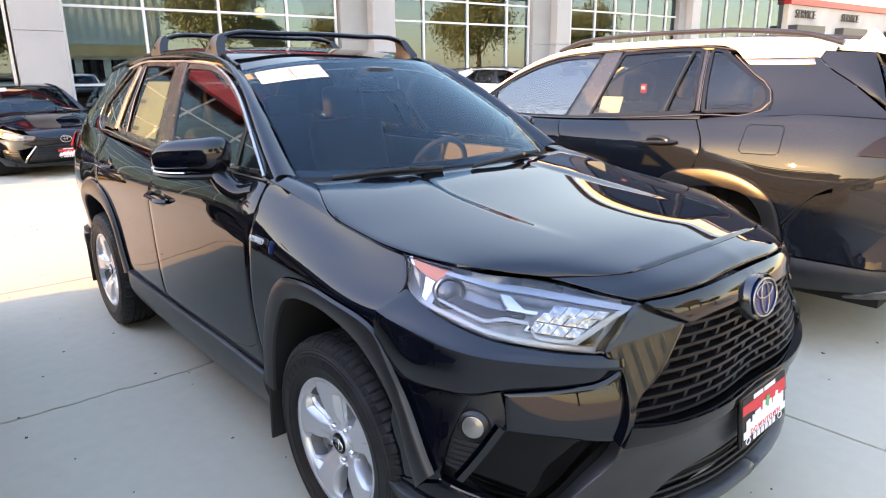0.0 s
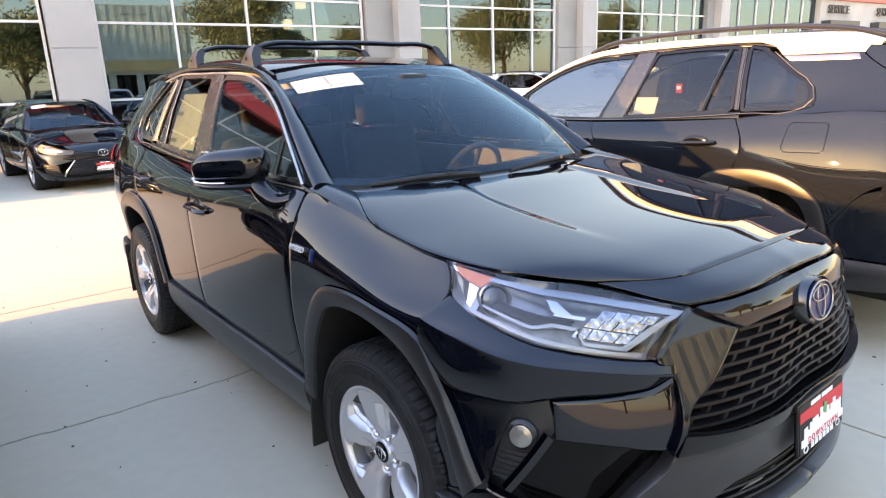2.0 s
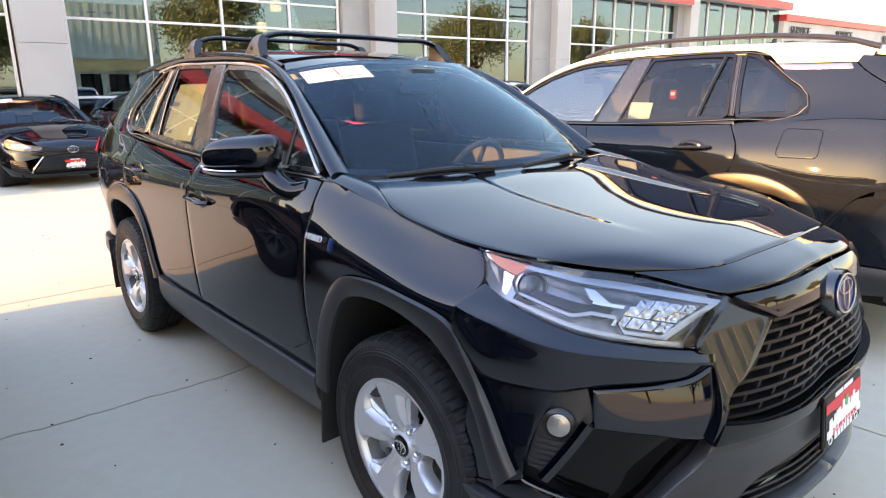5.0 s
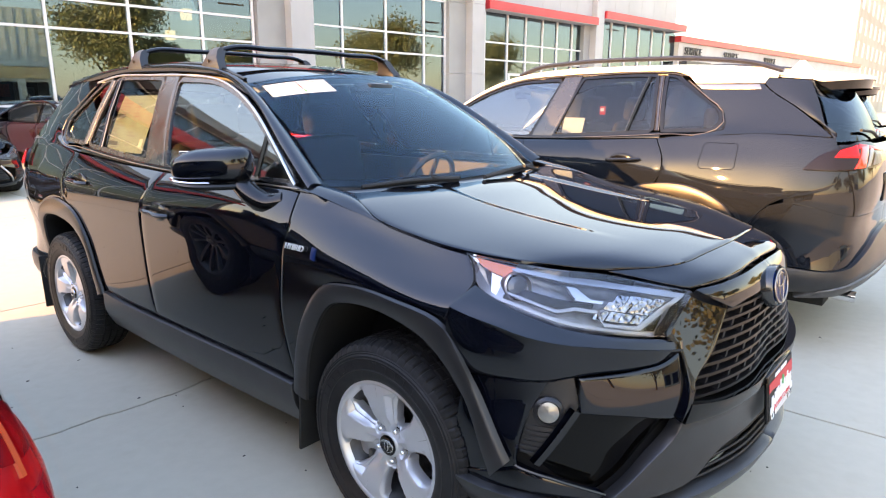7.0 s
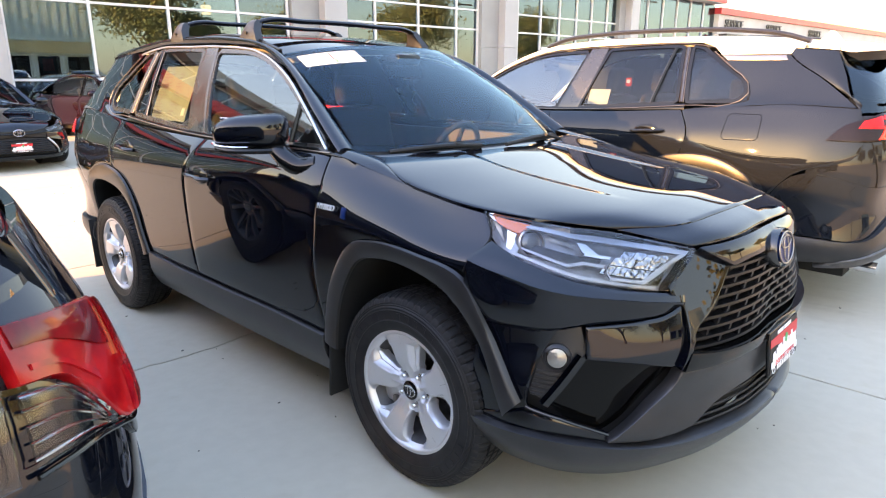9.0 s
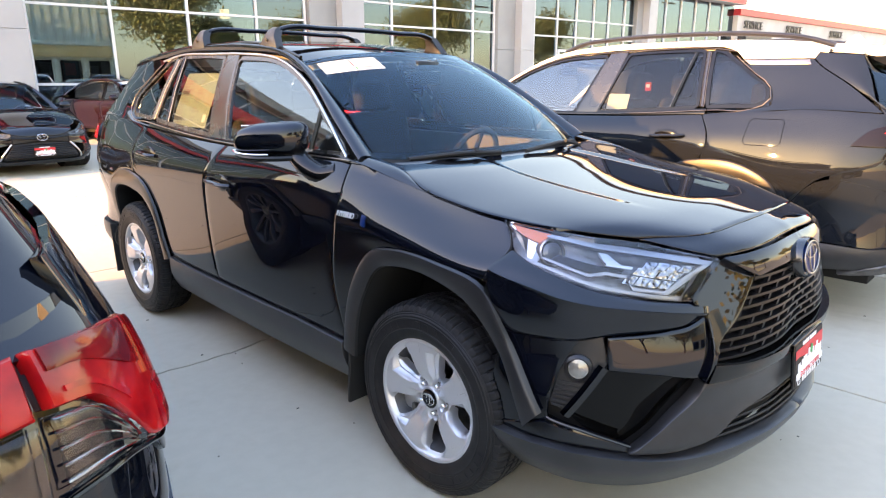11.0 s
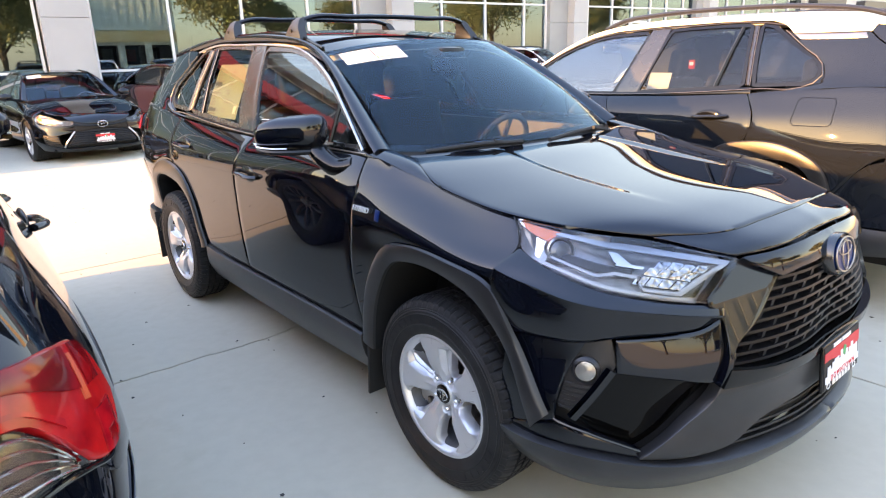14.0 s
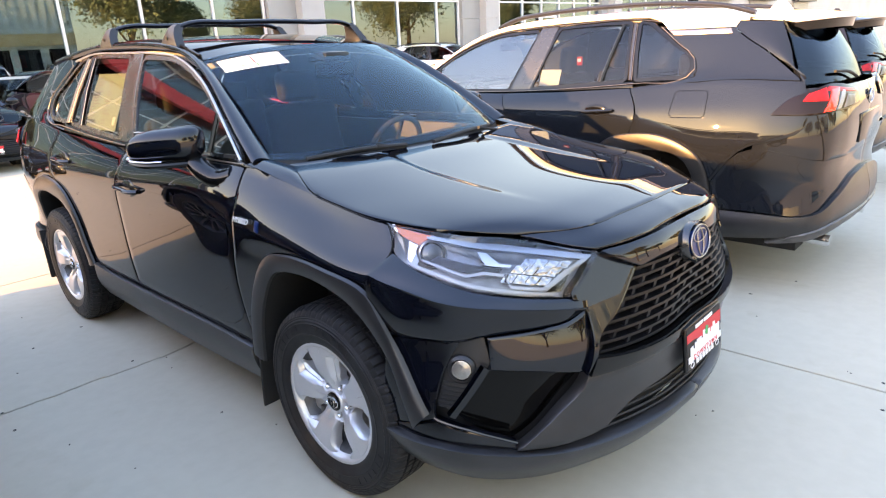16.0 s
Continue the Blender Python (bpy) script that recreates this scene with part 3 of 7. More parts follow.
    cap = [(0.07, 0.036), (0.081, 0.0355), (0.0835, 0.032), (0.0845, 0.016), (0.0848, 0.0)]
    piece("hub_cap", *lathe(cap, 32), GLOSS_BLACK, w, "black hub cap with a bright ring mark")
    for a, b, off in ((0.029, 0.020, 0), (0.008, 0.019, 0), (0.020, 0.008, 0.008)):
        th = np.linspace(0, 2 * np.pi, 25)
        piece("mark", *tube(np.stack([0.0855 + 0 * th, a * np.cos(th), off + b * np.sin(th)], 1), 0.0020, 5), CHROME, w)
    for k in range(5):
        a0 = 2 * math.pi * (k + 0.5) / 5 + math.pi / 2 + 0.16
        v, f = lathe([(0.04, 0.0145), (0.058, 0.0145), (0.060, 0.0105), (0.072, 0.0095), (0.076, 0.006), (0.076, 0.0)], 12)
        v = v + np.array([0, 0.060 * math.cos(a0), 0.060 * math.sin(a0)])
        piece("lug_nut", v, f, CHROME, w)
    return w


ARCH_OUT = [(-0.485, 0.50), (-0.36, 0.715), (-0.262, 0.858), (-0.08, 0.896), (0.14, 0.897), (0.262, 0.870), (0.385, 0.735), (0.465, 0.50), (0.475, 0.42)]
ARCH_IN = [(-0.432, 0.44), (-0.320, 0.672), (-0.20, 0.788), (-0.06, 0.830), (0.10, 0.836), (0.21, 0.812), (0.315, 0.69), (0.385, 0.50), (0.395, 0.40)]

REAR_OUT = [(-0.515, 0.46), (-0.463, 0.57), (-0.367, 0.775), (-0.268, 0.878), (-0.08, 0.928), (0.096, 0.924), (0.230, 0.880), (0.330, 0.812), (0.400, 0.630), (0.415, 0.50)]
REAR_IN = [(-0.430, 0.44), (-0.404, 0.53), (-0.325, 0.712), (-0.222, 0.786), (-0.05, 0.822), (0.10, 0.826), (0.185, 0.812), (0.240, 0.780), (0.312, 0.630), (0.325, 0.48)]


def flare(parent, y0, side, front, mat=CLADDING):
    """A wheel arch's plastic trim, with its return into the arch."""
    out, inn = (along(ARCH_OUT, 40), along(ARCH_IN, 40)) if front else (along(REAR_OUT, 40), along(REAR_IN, 40))
    sy = SUV.of("y", y0)
    rows = []
    for q, lift in ((0.0, 0.004), (0.06, 0.016), (0.25, 0.022), (0.75, 0.020), (0.94, 0.016), (1.0, 0.006)):
        p = out * (1 - q) + inn * q
        b = SUV(np.stack([sy + p[:, 0], p[:, 1]], 1))
        b[:, 0] += lift
        rows.append(b)
    last = rows[-1].copy()
    for dx in (0.06, 0.16, 0.30):
        r = last.copy()
        r[:, 0] -= dx
        rows.append(r)
    g = np.array(rows)
    nv, nu = g.shape[:2]
    v = g.reshape(-1, 3)
    f = [(j * nu + i, j * nu + i + 1, (j + 1) * nu + i + 1, (j + 1) * nu + i) for j in range(nv - 1) for i in range(nu - 1)]
    k = (nv - 3) * nu
    pick = [0 if q[0] < 5 * nu else 1 for q in f]
    if side < 0:
        v, f = flip(v, f)
    me = mesh_of("wheel_arch_trim", v, f, [mat, DARK_VOID], angle=40, picks=pick)
    ob = new("wheel_arch_trim", me)
    ob.parent = parent
    return ob


def emblem(parent, at, rot, size, enamel=None, mat=CHROME):
    """A maker's oval, drawn as plain rings."""
    e = new("emblem")
    e.parent = parent
    e.matrix_local = Matrix.Translation(at) @ rot
    th = np.linspace(0, 2 * np.pi, 33)
    base = [(size * math.cos(t), size * 0.69 * math.sin(t)) for t in th[:-1]]
    v, f = slab([(0.97 * p, 0.97 * q) for p, q in base], -0.008, 0.0)
    piece("backing", v, f, enamel or GLOSS_BLACK, e, smooth=False)
    for a, b, oy in ((1.0, 0.69, 0), (0.30, 0.60, 0), (0.66, 0.26, 0.26)):
        p = np.stack([size * a * np.cos(th), size * (oy + b * np.sin(th)), 0.003 + 0 * th], 1)
        piece("ring", *tube(p, size * (0.040 if a == 1.0 else 0.026), 8), mat, e)
    return e


def plate(parent, m, frame_only=False):
    """A dealer's insert in a plate frame: red sky, white skyline, dark foot with white letters."""
    p = new("dealer_plate")
    p.parent = parent
    p.matrix_local = m
    p["label"] = "red and white dealer insert in a black frame"
    W, H = 0.306, 0.158
    part("plate_frame", box_bm((W, H, 0.012), (0, 0, -0.002), 0.004), GLOSS_BLACK, p, "black plate frame")
    part("field", box_bm((W - 0.014, H - 0.014, 0.003), (0, 0, 0.0045)), MATT_BLACK, p, "black printed ground", smooth=False)
    wave = [(-0.146 + 0.292 * k / 24, 0.012 + 0.012 * math.sin(1.2 + 5.2 * k / 24)) for k in range(25)]
    v, f = slab(wave + [(0.146, 0.052), (-0.146, 0.052)], 0.006, 0.0075)
    piece("red_field", v, f, PLATE_RED, p, "red printed sky", smooth=False)
    rng = random.Random(3)
    x = -0.125
    while x < 0.125:
        w = rng.uniform(0.008, 0.020)
        h = rng.uniform(0.028, 0.062) * (1.0 if abs(x) < 0.08 else 0.7)
        part("skyline_block", box_bm((w, h, 0.0016), (x + w / 2, -0.030 + h / 2, 0.0085)), PLATE_WHITE, p, smooth=False)
        x += w * 0.96
    part("white_band", box_bm((0.285, 0.022, 0.0016), (0, -0.038, 0.0086)), PLATE_WHITE, p, "white printed band", smooth=False)
    part("green_mark", box_bm((0.020, 0.030, 0.0016), (0.012, 0.022, 0.0098), rot=Matrix.Rotation(-0.3, 4, "Z")), INK_GREEN, p, smooth=False)
    for k in range(2):
        part("name_bar", box_bm((0.075 if k else 0.062, 0.013, 0.0016), (0.034 if k else -0.044, 0.061, 0.0064)), PLATE_WHITE, p, "illegible white name bar", smooth=False)
    cu = bpy.data.curves.new("town", "FONT")
    cu.body, cu.size, cu.extrude, cu.align_x, cu.space_character = "DOWNTOWN", 0.026, 0.0006, "CENTER", 1.35
    tmp = new("town_letters", cu)
    me = bpy.data.meshes.new_from_object(tmp.evaluated_get(bpy.context.evaluated_depsgraph_get()))
    bpy.data.objects.remove(tmp)
    me.materials.clear()
    me.materials.append(PLATE_RED)
    ob = new("town_letters", me)
    ob.parent = p
    ob.matrix_local = Matrix.Translation((0, -0.047, 0.0100))
    ob["label"] = "red letters reading DOWNTOWN"
    for k in range(6):
        part("maker_bar", box_bm((0.018, 0.017, 0.0016), (-0.066 + 0.0265 * k, -0.063, 0.0066)), PLATE_WHITE, p, "white lettering drawn as bars", smooth=False)
    for sx in (-1, 1):
        th = np.linspace(0, 2 * np.pi, 17)
        piece("round_mark", *tube(np.stack([sx * 0.110 + 0.013 * np.cos(th), -0.063 + 0.010 * np.sin(th), 0.0065 + 0 * th], 1), 0.0018, 5), PLATE_WHITE, p)
    return p


def seat(parent, x, y, z=0.62, mat=FABRIC):
    s = new("seat")
    s.parent = parent
    s.matrix_local = Matrix.Translation((x, y, z))
    part("cushion", box_bm((0.50, 0.52, 0.16), (0, -0.05, 0.0), 0.05, segments=3), mat, s)
    part("backrest", box_bm((0.50, 0.14, 0.62), (0, 0.28, 0.34), 0.05, Matrix.Rotation(radians(-14), 4, "X"), 3), mat, s)
    part("headrest", box_bm((0.27, 0.10, 0.19), (0, 0.36, 0.745), 0.04, Matrix.Rotation(radians(-8), 4, "X"), 3), mat, s)
    for sx in (-0.06, 0.06):
        piece("headrest_post", *tube([(sx, 0.345, 0.56), (sx, 0.36, 0.70)], 0.006, 8), CHROME, s)
    return s


def suv(name, m, label, body, roof=None, group="", main=False, near=True, trim=CLADDING, tint=DARK_GLASS, wide_tail=False):
    """A compact SUV, built of its panels."""
    roof = roof or body
    car = root(name, m, label, "car", group)
    H = SUV
    f, r = H.f, H.r
    y = lambda v: H.of("y", v)
    edge = hood_edge()

    # hood and the nose panel before it
    def crest(u, v):
        """Flat middle, a narrow step up to each shoulder, then a fall to the hood's edge."""
        k = np.abs(2 * u - 1)
        t_ = np.clip((v - 0.22) / 0.45, 0, 1)
        fade = t_ * t_ * (3 - 2 * t_) * np.clip((1.03 - v) / 0.22, 0, 1) ** 0.7
        x = np.clip((k - 0.395) / 0.055, 0, 1)
        step = x * x * (3 - 2 * x)
        out = np.clip((k - 0.45) / 0.55, 0, 1)
        return fade * 0.007 * step * (1 - out ** 2 * (3 - 2 * out)) + 0.012 * np.sin(np.pi * np.clip(v, 0, 1)) * (1 - k ** 4)
    flank_sz = [(f(0.66), 0.995), (f(0.76), 1.010), (f(0.85), 1.028)]
    flank = np.concatenate([H(np.array(flank_sz)), H.top(np.array([y(v) for v in (-0.255, -0.15, -0.04, 0.05)])), [(0.779, 0.125, 1.094), (0.759, 0.19, 1.114), (0.730, 0.26, 1.134), (0.705, 0.325, 1.148), (0.692, 0.375, 1.155)]])
    nose_sz = [(f(x), z) for x, z in ((0.0, 0.972), (0.15, 0.970), (0.30, 0.964), (0.462, 0.957))]
    nose = H(along(nose_sz, 12))
    cheek = H(along([(f(0.462), 0.957), (f(0.55), 0.976), (f(0.66), 0.995)], 8))
    shut = along([cheek[-1], (0.40, -0.725, 1.005), (0.20, -0.755, 1.014), (0.0, -0.766, 1.018)], 14)
    cowl_line = np.array([(0.692, 0.375, 1.155), (0.35, 0.298, 1.151), (0, 0.272, 1.151), (-0.35, 0.298, 1.151), (-0.692, 0.375, 1.155)])[::-1]
    M = np.array([-1, 1, 1])
    shut_full = np.concatenate([shut * M, shut[::-1][1:]])
    g = coons(shut_full, cowl_line, flank * M, flank, 110, 40)
    for _ in range(60):
        g[1:-1, 1:-1, 2] = 0.25 * (g[:-2, 1:-1, 2] + g[2:, 1:-1, 2] + g[1:-1, :-2, 2] + g[1:-1, 2:, 2])
    U, V = np.meshgrid(np.linspace(0, 1, g.shape[1]), np.linspace(0, 1, g.shape[0]))
    g[..., 2] += crest(U, V)
    gap = np.array([0, 0.003, 0])
    sheet("hood", g + gap, (0, 0, 1), body, car, depth=0.02, roll=0.001, label="glossy hood with two raised creases", angle=60)
    nose_full = np.concatenate([nose[::-1] * M, nose[1:]])
    g = coons(nose_full, shut_full, cheek * M, cheek, 40, 8)
    U, V = np.meshgrid(np.linspace(0, 1, g.shape[1]), np.linspace(0, 1, g.shape[0]))
    g[..., 2] += 0.005 * np.sin(np.pi * V) * (1 - np.abs(2 * U - 1) ** 4)
    sheet("nose_panel", g, (0, -0.3, 1), body, car, depth=0.03, roll=0.001, label="glossy nose panel before the hood", angle=60)

    # windscreen, roof
    base = along([(-0.70, 0.475, 1.165), (-0.62, 0.42, 1.160), (-0.35, 0.335, 1.158), (0, 0.305, 1.158), (0.35, 0.335, 1.158), (0.62, 0.42, 1.160), (0.70, 0.475, 1.165)], 24)
    topl = along([(-0.588, 1.125, 1.548), (-0.45, 1.06, 1.575), (0, 1.01, 1.600), (0.45, 1.06, 1.575), (0.588, 1.125, 1.548)], 24)
    g = np.array([base * (1 - t) + topl * t + np.array([0, -0.012, 0.02]) * 4 * t * (1 - t) for t in np.linspace(0, 1, 13)])
    ws = sheet("windscreen", g, (0, -1, 1), WINDSCREEN, car, depth=0.004, roll=0.0, label="laminated windscreen")
    ws.visible_shadow = False
    # dark printed border of the glass
    for a, b, lab in ((0.0, 0.055, "low"), (0.965, 1.0, "high")):
        gg = np.array([base * (1 - t) + topl * t + np.array([0, -0.012, 0.02]) * 4 * t * (1 - t) for t in np.linspace(a, b, 4)])
        sheet("glass_border", gg, (0, -1, 1), GLOSS_BLACK, car, depth=0.002, roll=0.0, off=-0.008)
    # cowl
    cow = along([(-0.655, 0.40, 1.128), (-0.35, 0.30, 1.135), (0, 0.268, 1.138), (0.35, 0.30, 1.135), (0.655, 0.40, 1.128)], 24)
    low = base.copy()
    low[:, 2] -= 0.004
    g = np.array([cow * (1 - t) + low * t for t in np.linspace(0, 1, 5)])
    g[1:4, :, 2] -= 0.012
    sheet("cowl", g, (0, -1, 1), MATT_BLACK, car, depth=0.03, label="black plastic cowl below the windscreen")

    yy = np.linspace(0, 1, 30)
    rl = spline([(0, 0.588, 1.125, 1.548), (0.12, 0.568, 1.39, 1.617), (0.4, 0.568, 2.0, 1.648), (0.7, 0.562, 2.65, 1.628), (1.0, 0.54, 3.27, 1.570)])(yy)
    rc = spline([(0, 0, 1.01, 1.600), (0.12, 0, 1.30, 1.645), (0.4, 0, 1.95, 1.682), (0.7, 0, 2.62, 1.668), (1.0, 0, 3.32, 1.605)])(yy)
    k = np.linspace(-1, 1, 25)
    g = np.zeros((30, 25, 3))
    for i, a in enumerate(k):
        g[:, i, 0] = a * rl[:, 0]
        g[:, i, 1:] = rc[:, 1:] + (rl[:, 1:] - rc[:, 1:]) * (np.abs(a) ** 2.4)[..., None]
    sheet("roof", g, (0, 0, 1), roof, car, depth=0.02, label="smooth painted roof")
    sheet("headliner", g - [0, 0, 0.05], (0, 0, -1), LINER, car, depth=0.004)

    for side in (-1, 1):
        # flank panels
        fen_top = [(y(v), float(H.lines[-1](np.array(y(v)))[1]) - 0.002) for v in (-0.262, -0.15, -0.04, 0.07, 0.17, 0.28, 0.40, 0.50)]
        g = coons([(y(-0.268), 0.868), (y(-0.10), 0.893), (y(0.10), 0.893), (y(0.25), 0.868), (y(0.375), 0.735), (y(0.455), 0.50), (y(0.47), 0.43)],
                  fen_top, [(y(-0.268), 0.868), (y(-0.285), 0.908), (y(-0.320), 0.968), (y(-0.300), 1.005), (y(-0.262), 1.040)], [(y(0.47), 0.43), (y(0.535), 0.72), (y(0.498), 0.93), (y(0.470), 1.05), fen_top[-1]], 34, 18)
        skin = H(g)
        top = skin[-1].copy()
        hood_line = along([top[0], *flank[4:], (0.694, 0.425, 1.162), (0.702, 0.470, 1.168)], 300)
        inner = []
        for p in top:
            if p[1] < 0.08:
                inner.append(p + np.array([0.001, 0, -0.003]))
            else:
                w = (p[1] - 0.08) / max(1e-6, top[-1, 1] - 0.08)
                inner.append(np.array([np.interp(0.08 + w * 0.39, hood_line[:, 1], hood_line[:, k]) for k in range(3)]) + np.array([0.005, 0, -0.001]))
        inner = np.array(inner)
        skin[-1, :, 0] += 0.004
        heel = [top * (1 - t) + inner * t + np.array([0.004, 0, 0.010]) * 4 * t * (1 - t) * np.clip((top[:, 1:2] - 0.1) / 0.2, 0, 1) for t in (0.2, 0.4, 0.6, 0.8, 1.0)]
        sheet("front_fender", np.concatenate([skin, heel]), (1, 0, 0.3), body, car, side, "gloss painted front fender", angle=60)
        p = H(along([(y(-0.268), 0.868), (y(-0.285), 0.908), (y(-0.320), 0.968), (y(-0.300), 1.005), (y(-0.270), 1.034)], 16))
        p[:, 0] = (p[:, 0] + 0.0035) * side
        piece("panel_gap", *tube(p, 0.0022, 6), DARK_VOID, car, "dark gap between fender and bumper")
        cut_a = [(y(0.479), 0.455), (y(0.541), 0.72), (y(0.504), 0.93), (y(0.476), 1.05), (y(0.505), 1.155)]
        cut_b = [(y(1.563), 0.470), (y(1.602), 0.708), (y(1.570), 1.0), (y(1.49), 1.152)]
        g = coons([cut_a[0], (y(1.0), 0.462), cut_b[0]], [cut_a[-1], (y(0.9), 1.152), cut_b[-1]], cut_a, cut_b, 24, 16)
        door = sheet("front_door", H(g), (1, 0, 0), body, car, side, "gloss painted front door", roll=0.001, angle=60)
        cut_c = [(y(1.568), 0.470), (y(1.607), 0.708), (y(1.575), 1.0), (y(1.495), 1.152)]
        cut_d = [(y(2.135), 0.475), (y(2.19), 0.575), (y(2.285), 0.772), (y(2.384), 0.872), (y(2.535), 0.925), (y(2.562), 1.06), (y(2.49), 1.192)]
        g = coons([cut_c[0], (y(1.85), 0.472), cut_d[0]], [cut_c[-1], (y(2.0), 1.166), cut_d[-1]], cut_c, cut_d, 20, 16)
        door2 = sheet("rear_door", H(g), (1, 0, 0), body, car, side, "gloss painted rear door", roll=0.001, angle=60)
        for dd, (hy, hz) in ((door, (1.42, 0.985)), (door2, (2.30, 1.055))):
            c = H(np.array([[y(hy), hz]]))[0]
            bm = bmesh.new()
            bmesh.ops.create_uvsphere(bm, u_segments=20, v_segments=10, radius=1.0)
            bmesh.ops.scale(bm, vec=(0.012, 0.085, 0.042), verts=bm.verts)
            bmesh.ops.translate(bm, vec=(side * (c[0] - 0.004), c[1], c[2]), verts=bm.verts)
            part("handle_cup", bm, GLOSS_BLACK, dd)
            hp = np.array([(c[0] + 0.004, hy - 0.10, hz - 0.006), (c[0] + 0.030, hy - 0.075, hz - 0.004), (c[0] + 0.036, hy, hz + 0.002), (c[0] + 0.032, hy + 0.08, hz + 0.006), (c[0] + 0.004, hy + 0.115, hz + 0.008)])
            hp[:, 0] *= side
            piece("door_handle", *tube(along(hp, 14), 0.014, 10, squash=0.75), body, dd, "gloss black pull handle")
        # quarter panel and upper flank
        q_top = [(y(2.498), 1.193), (y(2.75), 1.218), (y(3.0), 1.238), (r(0.80), 1.225)]
        g = coons([(y(2.543), 0.922), (y(2.65), 0.926), (y(2.75), 0.918), (y(2.88), 0.875), (y(2.98), 0.808), (y(3.05), 0.66)], q_top,
                  [(y(2.543), 0.922), (y(2.570), 1.06), (y(2.498), 1.193)], [(y(3.05), 0.66), (y(3.20), 0.85), (r(0.80), 1.0), (r(0.80), 1.225)], 24, 14)
        sheet("quarter_panel", H(g), (1, 0, 0), body, car, side, "gloss painted rear quarter panel", roll=0.001, angle=60)
        # D pillar
        foot = (3.30, 1.300) if wide_tail else (3.44, 1.245)
        g = coons([(2.50, 1.205), (2.80, 1.235), (3.10, 1.255), foot], [(2.60, 1.575), (2.75, 1.583), (2.88, 1.580), (3.00, 1.560)],
                  [(2.50, 1.205), (2.79, 1.238), (2.866, 1.284), (2.856, 1.352), (2.73, 1.455), (2.60, 1.575)], [foot, (3.19 if wide_tail else 3.24, 1.385), (3.06, 1.50), (3.00, 1.560)], 16, 10)
        P = on_glass(g)
        U, V = np.meshgrid(np.linspace(0, 1, P.shape[1]), np.linspace(0, 1, P.shape[0]))
        P[..., 0] += 0.050 * (1 - V) ** 2.2 * np.clip(2.2 * U, 0, 1) * ((1 - U ** 3) if wide_tail else 1)
        P[..., 2] -= 0.016 * (1 - V) ** 4
        sheet("rear_pillar", P, (1, 0, 0), body, car, side, "wide painted rear pillar", off=0.004, roll=0.0, angle=60)
        # windows
        for w, lab, mat in ((WIN_FRONT, "front_window", SIDE_GLASS if roof is not body or main else tint), (WIN_REAR, "rear_window", tint), (WIN_QUARTER, "quarter_window", tint)):
            gl = sheet(lab, on_glass(coons(*w, 14, 8, 0)), (1, 0, 0), mat, car, side, "tinted side window", depth=0.004, roll=0.0, off=-0.004)
            gl.visible_shadow = mat is not SIDE_GLASS
            ring_strip("window_surround", outline_of(w), 0.020, on_glass, SATIN_BLACK if main else GLOSS_BLACK, car, side)
        strip = BRONZE if main else DULL
        for q0, q1, wd, mt in (((2.268, 1.232), (2.335, 1.584), 0.009, GLOSS_BLACK), ((2.258, 1.232), (2.325, 1.584), 0.003, strip), ((2.470, 1.238), (2.415, 1.582), 0.012, SATIN_BLACK), ((2.458, 1.238), (2.403, 1.582), 0.0028, strip), ((2.482, 1.238), (2.427, 1.582), 0.0028, strip)):
            p = on_glass(np.array([q0, ((q0[0] + q1[0]) / 2, (q0[1] + q1[1]) / 2), q1]))
            p[:, 0] = (p[:, 0] + 0.006) * side
            piece("window_divider", *tube(p, wd, 6), mt, car)
        g = coons([(1.535, 1.165), (1.71, 1.175)], [(1.692, 1.590), (1.828, 1.596)], [(1.535, 1.165), (1.62, 1.37), (1.692, 1.590)], [(1.71, 1.175), (1.78, 1.38), (1.828, 1.596)], 6, 10)
        sheet("centre_pillar", on_glass(g), (1, 0, 0), SATIN_BLACK, car, side, "gloss black centre pillar", off=0.006)
        g = coons([(0.44, 1.150), (1.0, 1.150), (1.8, 1.160), (2.5, 1.190)], [(0.55, 1.172), (1.0, 1.172), (1.8, 1.182), (2.5, 1.225)], [(0.44, 1.150), (0.55, 1.172)], [(2.5, 1.190), (2.5, 1.225)], 20, 3)
        sheet("belt_moulding", on_glass(g), (1, 0, 0), GLOSS_BLACK, car, side, "gloss black belt moulding", off=0.014, depth=0.03)
        # bright strips
        p = along([(0.50, 1.163), (1.0, 1.163), (1.6, 1.167), (2.1, 1.190), (2.55, 1.222), (2.79, 1.238), (2.868, 1.284), (2.858, 1.352), (2.73, 1.455), (2.60, 1.552)], 44)
        c = on_glass(p)
        c[:, 0] = (c[:, 0] + 0.020) * side
        piece("bright_strip", *tube(c, 0.003, 6), BRONZE if main else DULL, car, "satin bright strip below the windows")
        p = along([(0.535, 1.172), (0.72, 1.305), (0.985, 1.462), (1.285, 1.562), (1.60, 1.592), (2.0, 1.604), (2.45, 1.602), (2.62, 1.575)], 40)
        c = on_glass(p)
        c[:, 0] = (c[:, 0] + 0.010) * side
        piece("bright_strip", *tube(c, 0.0055 if main else 0.0035, 6), SATIN if main else DULL, car, "satin bright strip above the windows")
        # pillar and cant rail
        a_in = along(np.concatenate([[(0.70, 0.475, 1.165)], [(0.63, 0.85, 1.402)], rl[[0, 3, 8, 13, 18, 23, 27]]]), 50)
        a_out = on_glass(along([(0.47, 1.166), (0.72, 1.322), (0.985, 1.476), (1.285, 1.576), (1.60, 1.604), (2.0, 1.616), (2.45, 1.614), (2.75, 1.590), (3.10, 1.560)], 50))
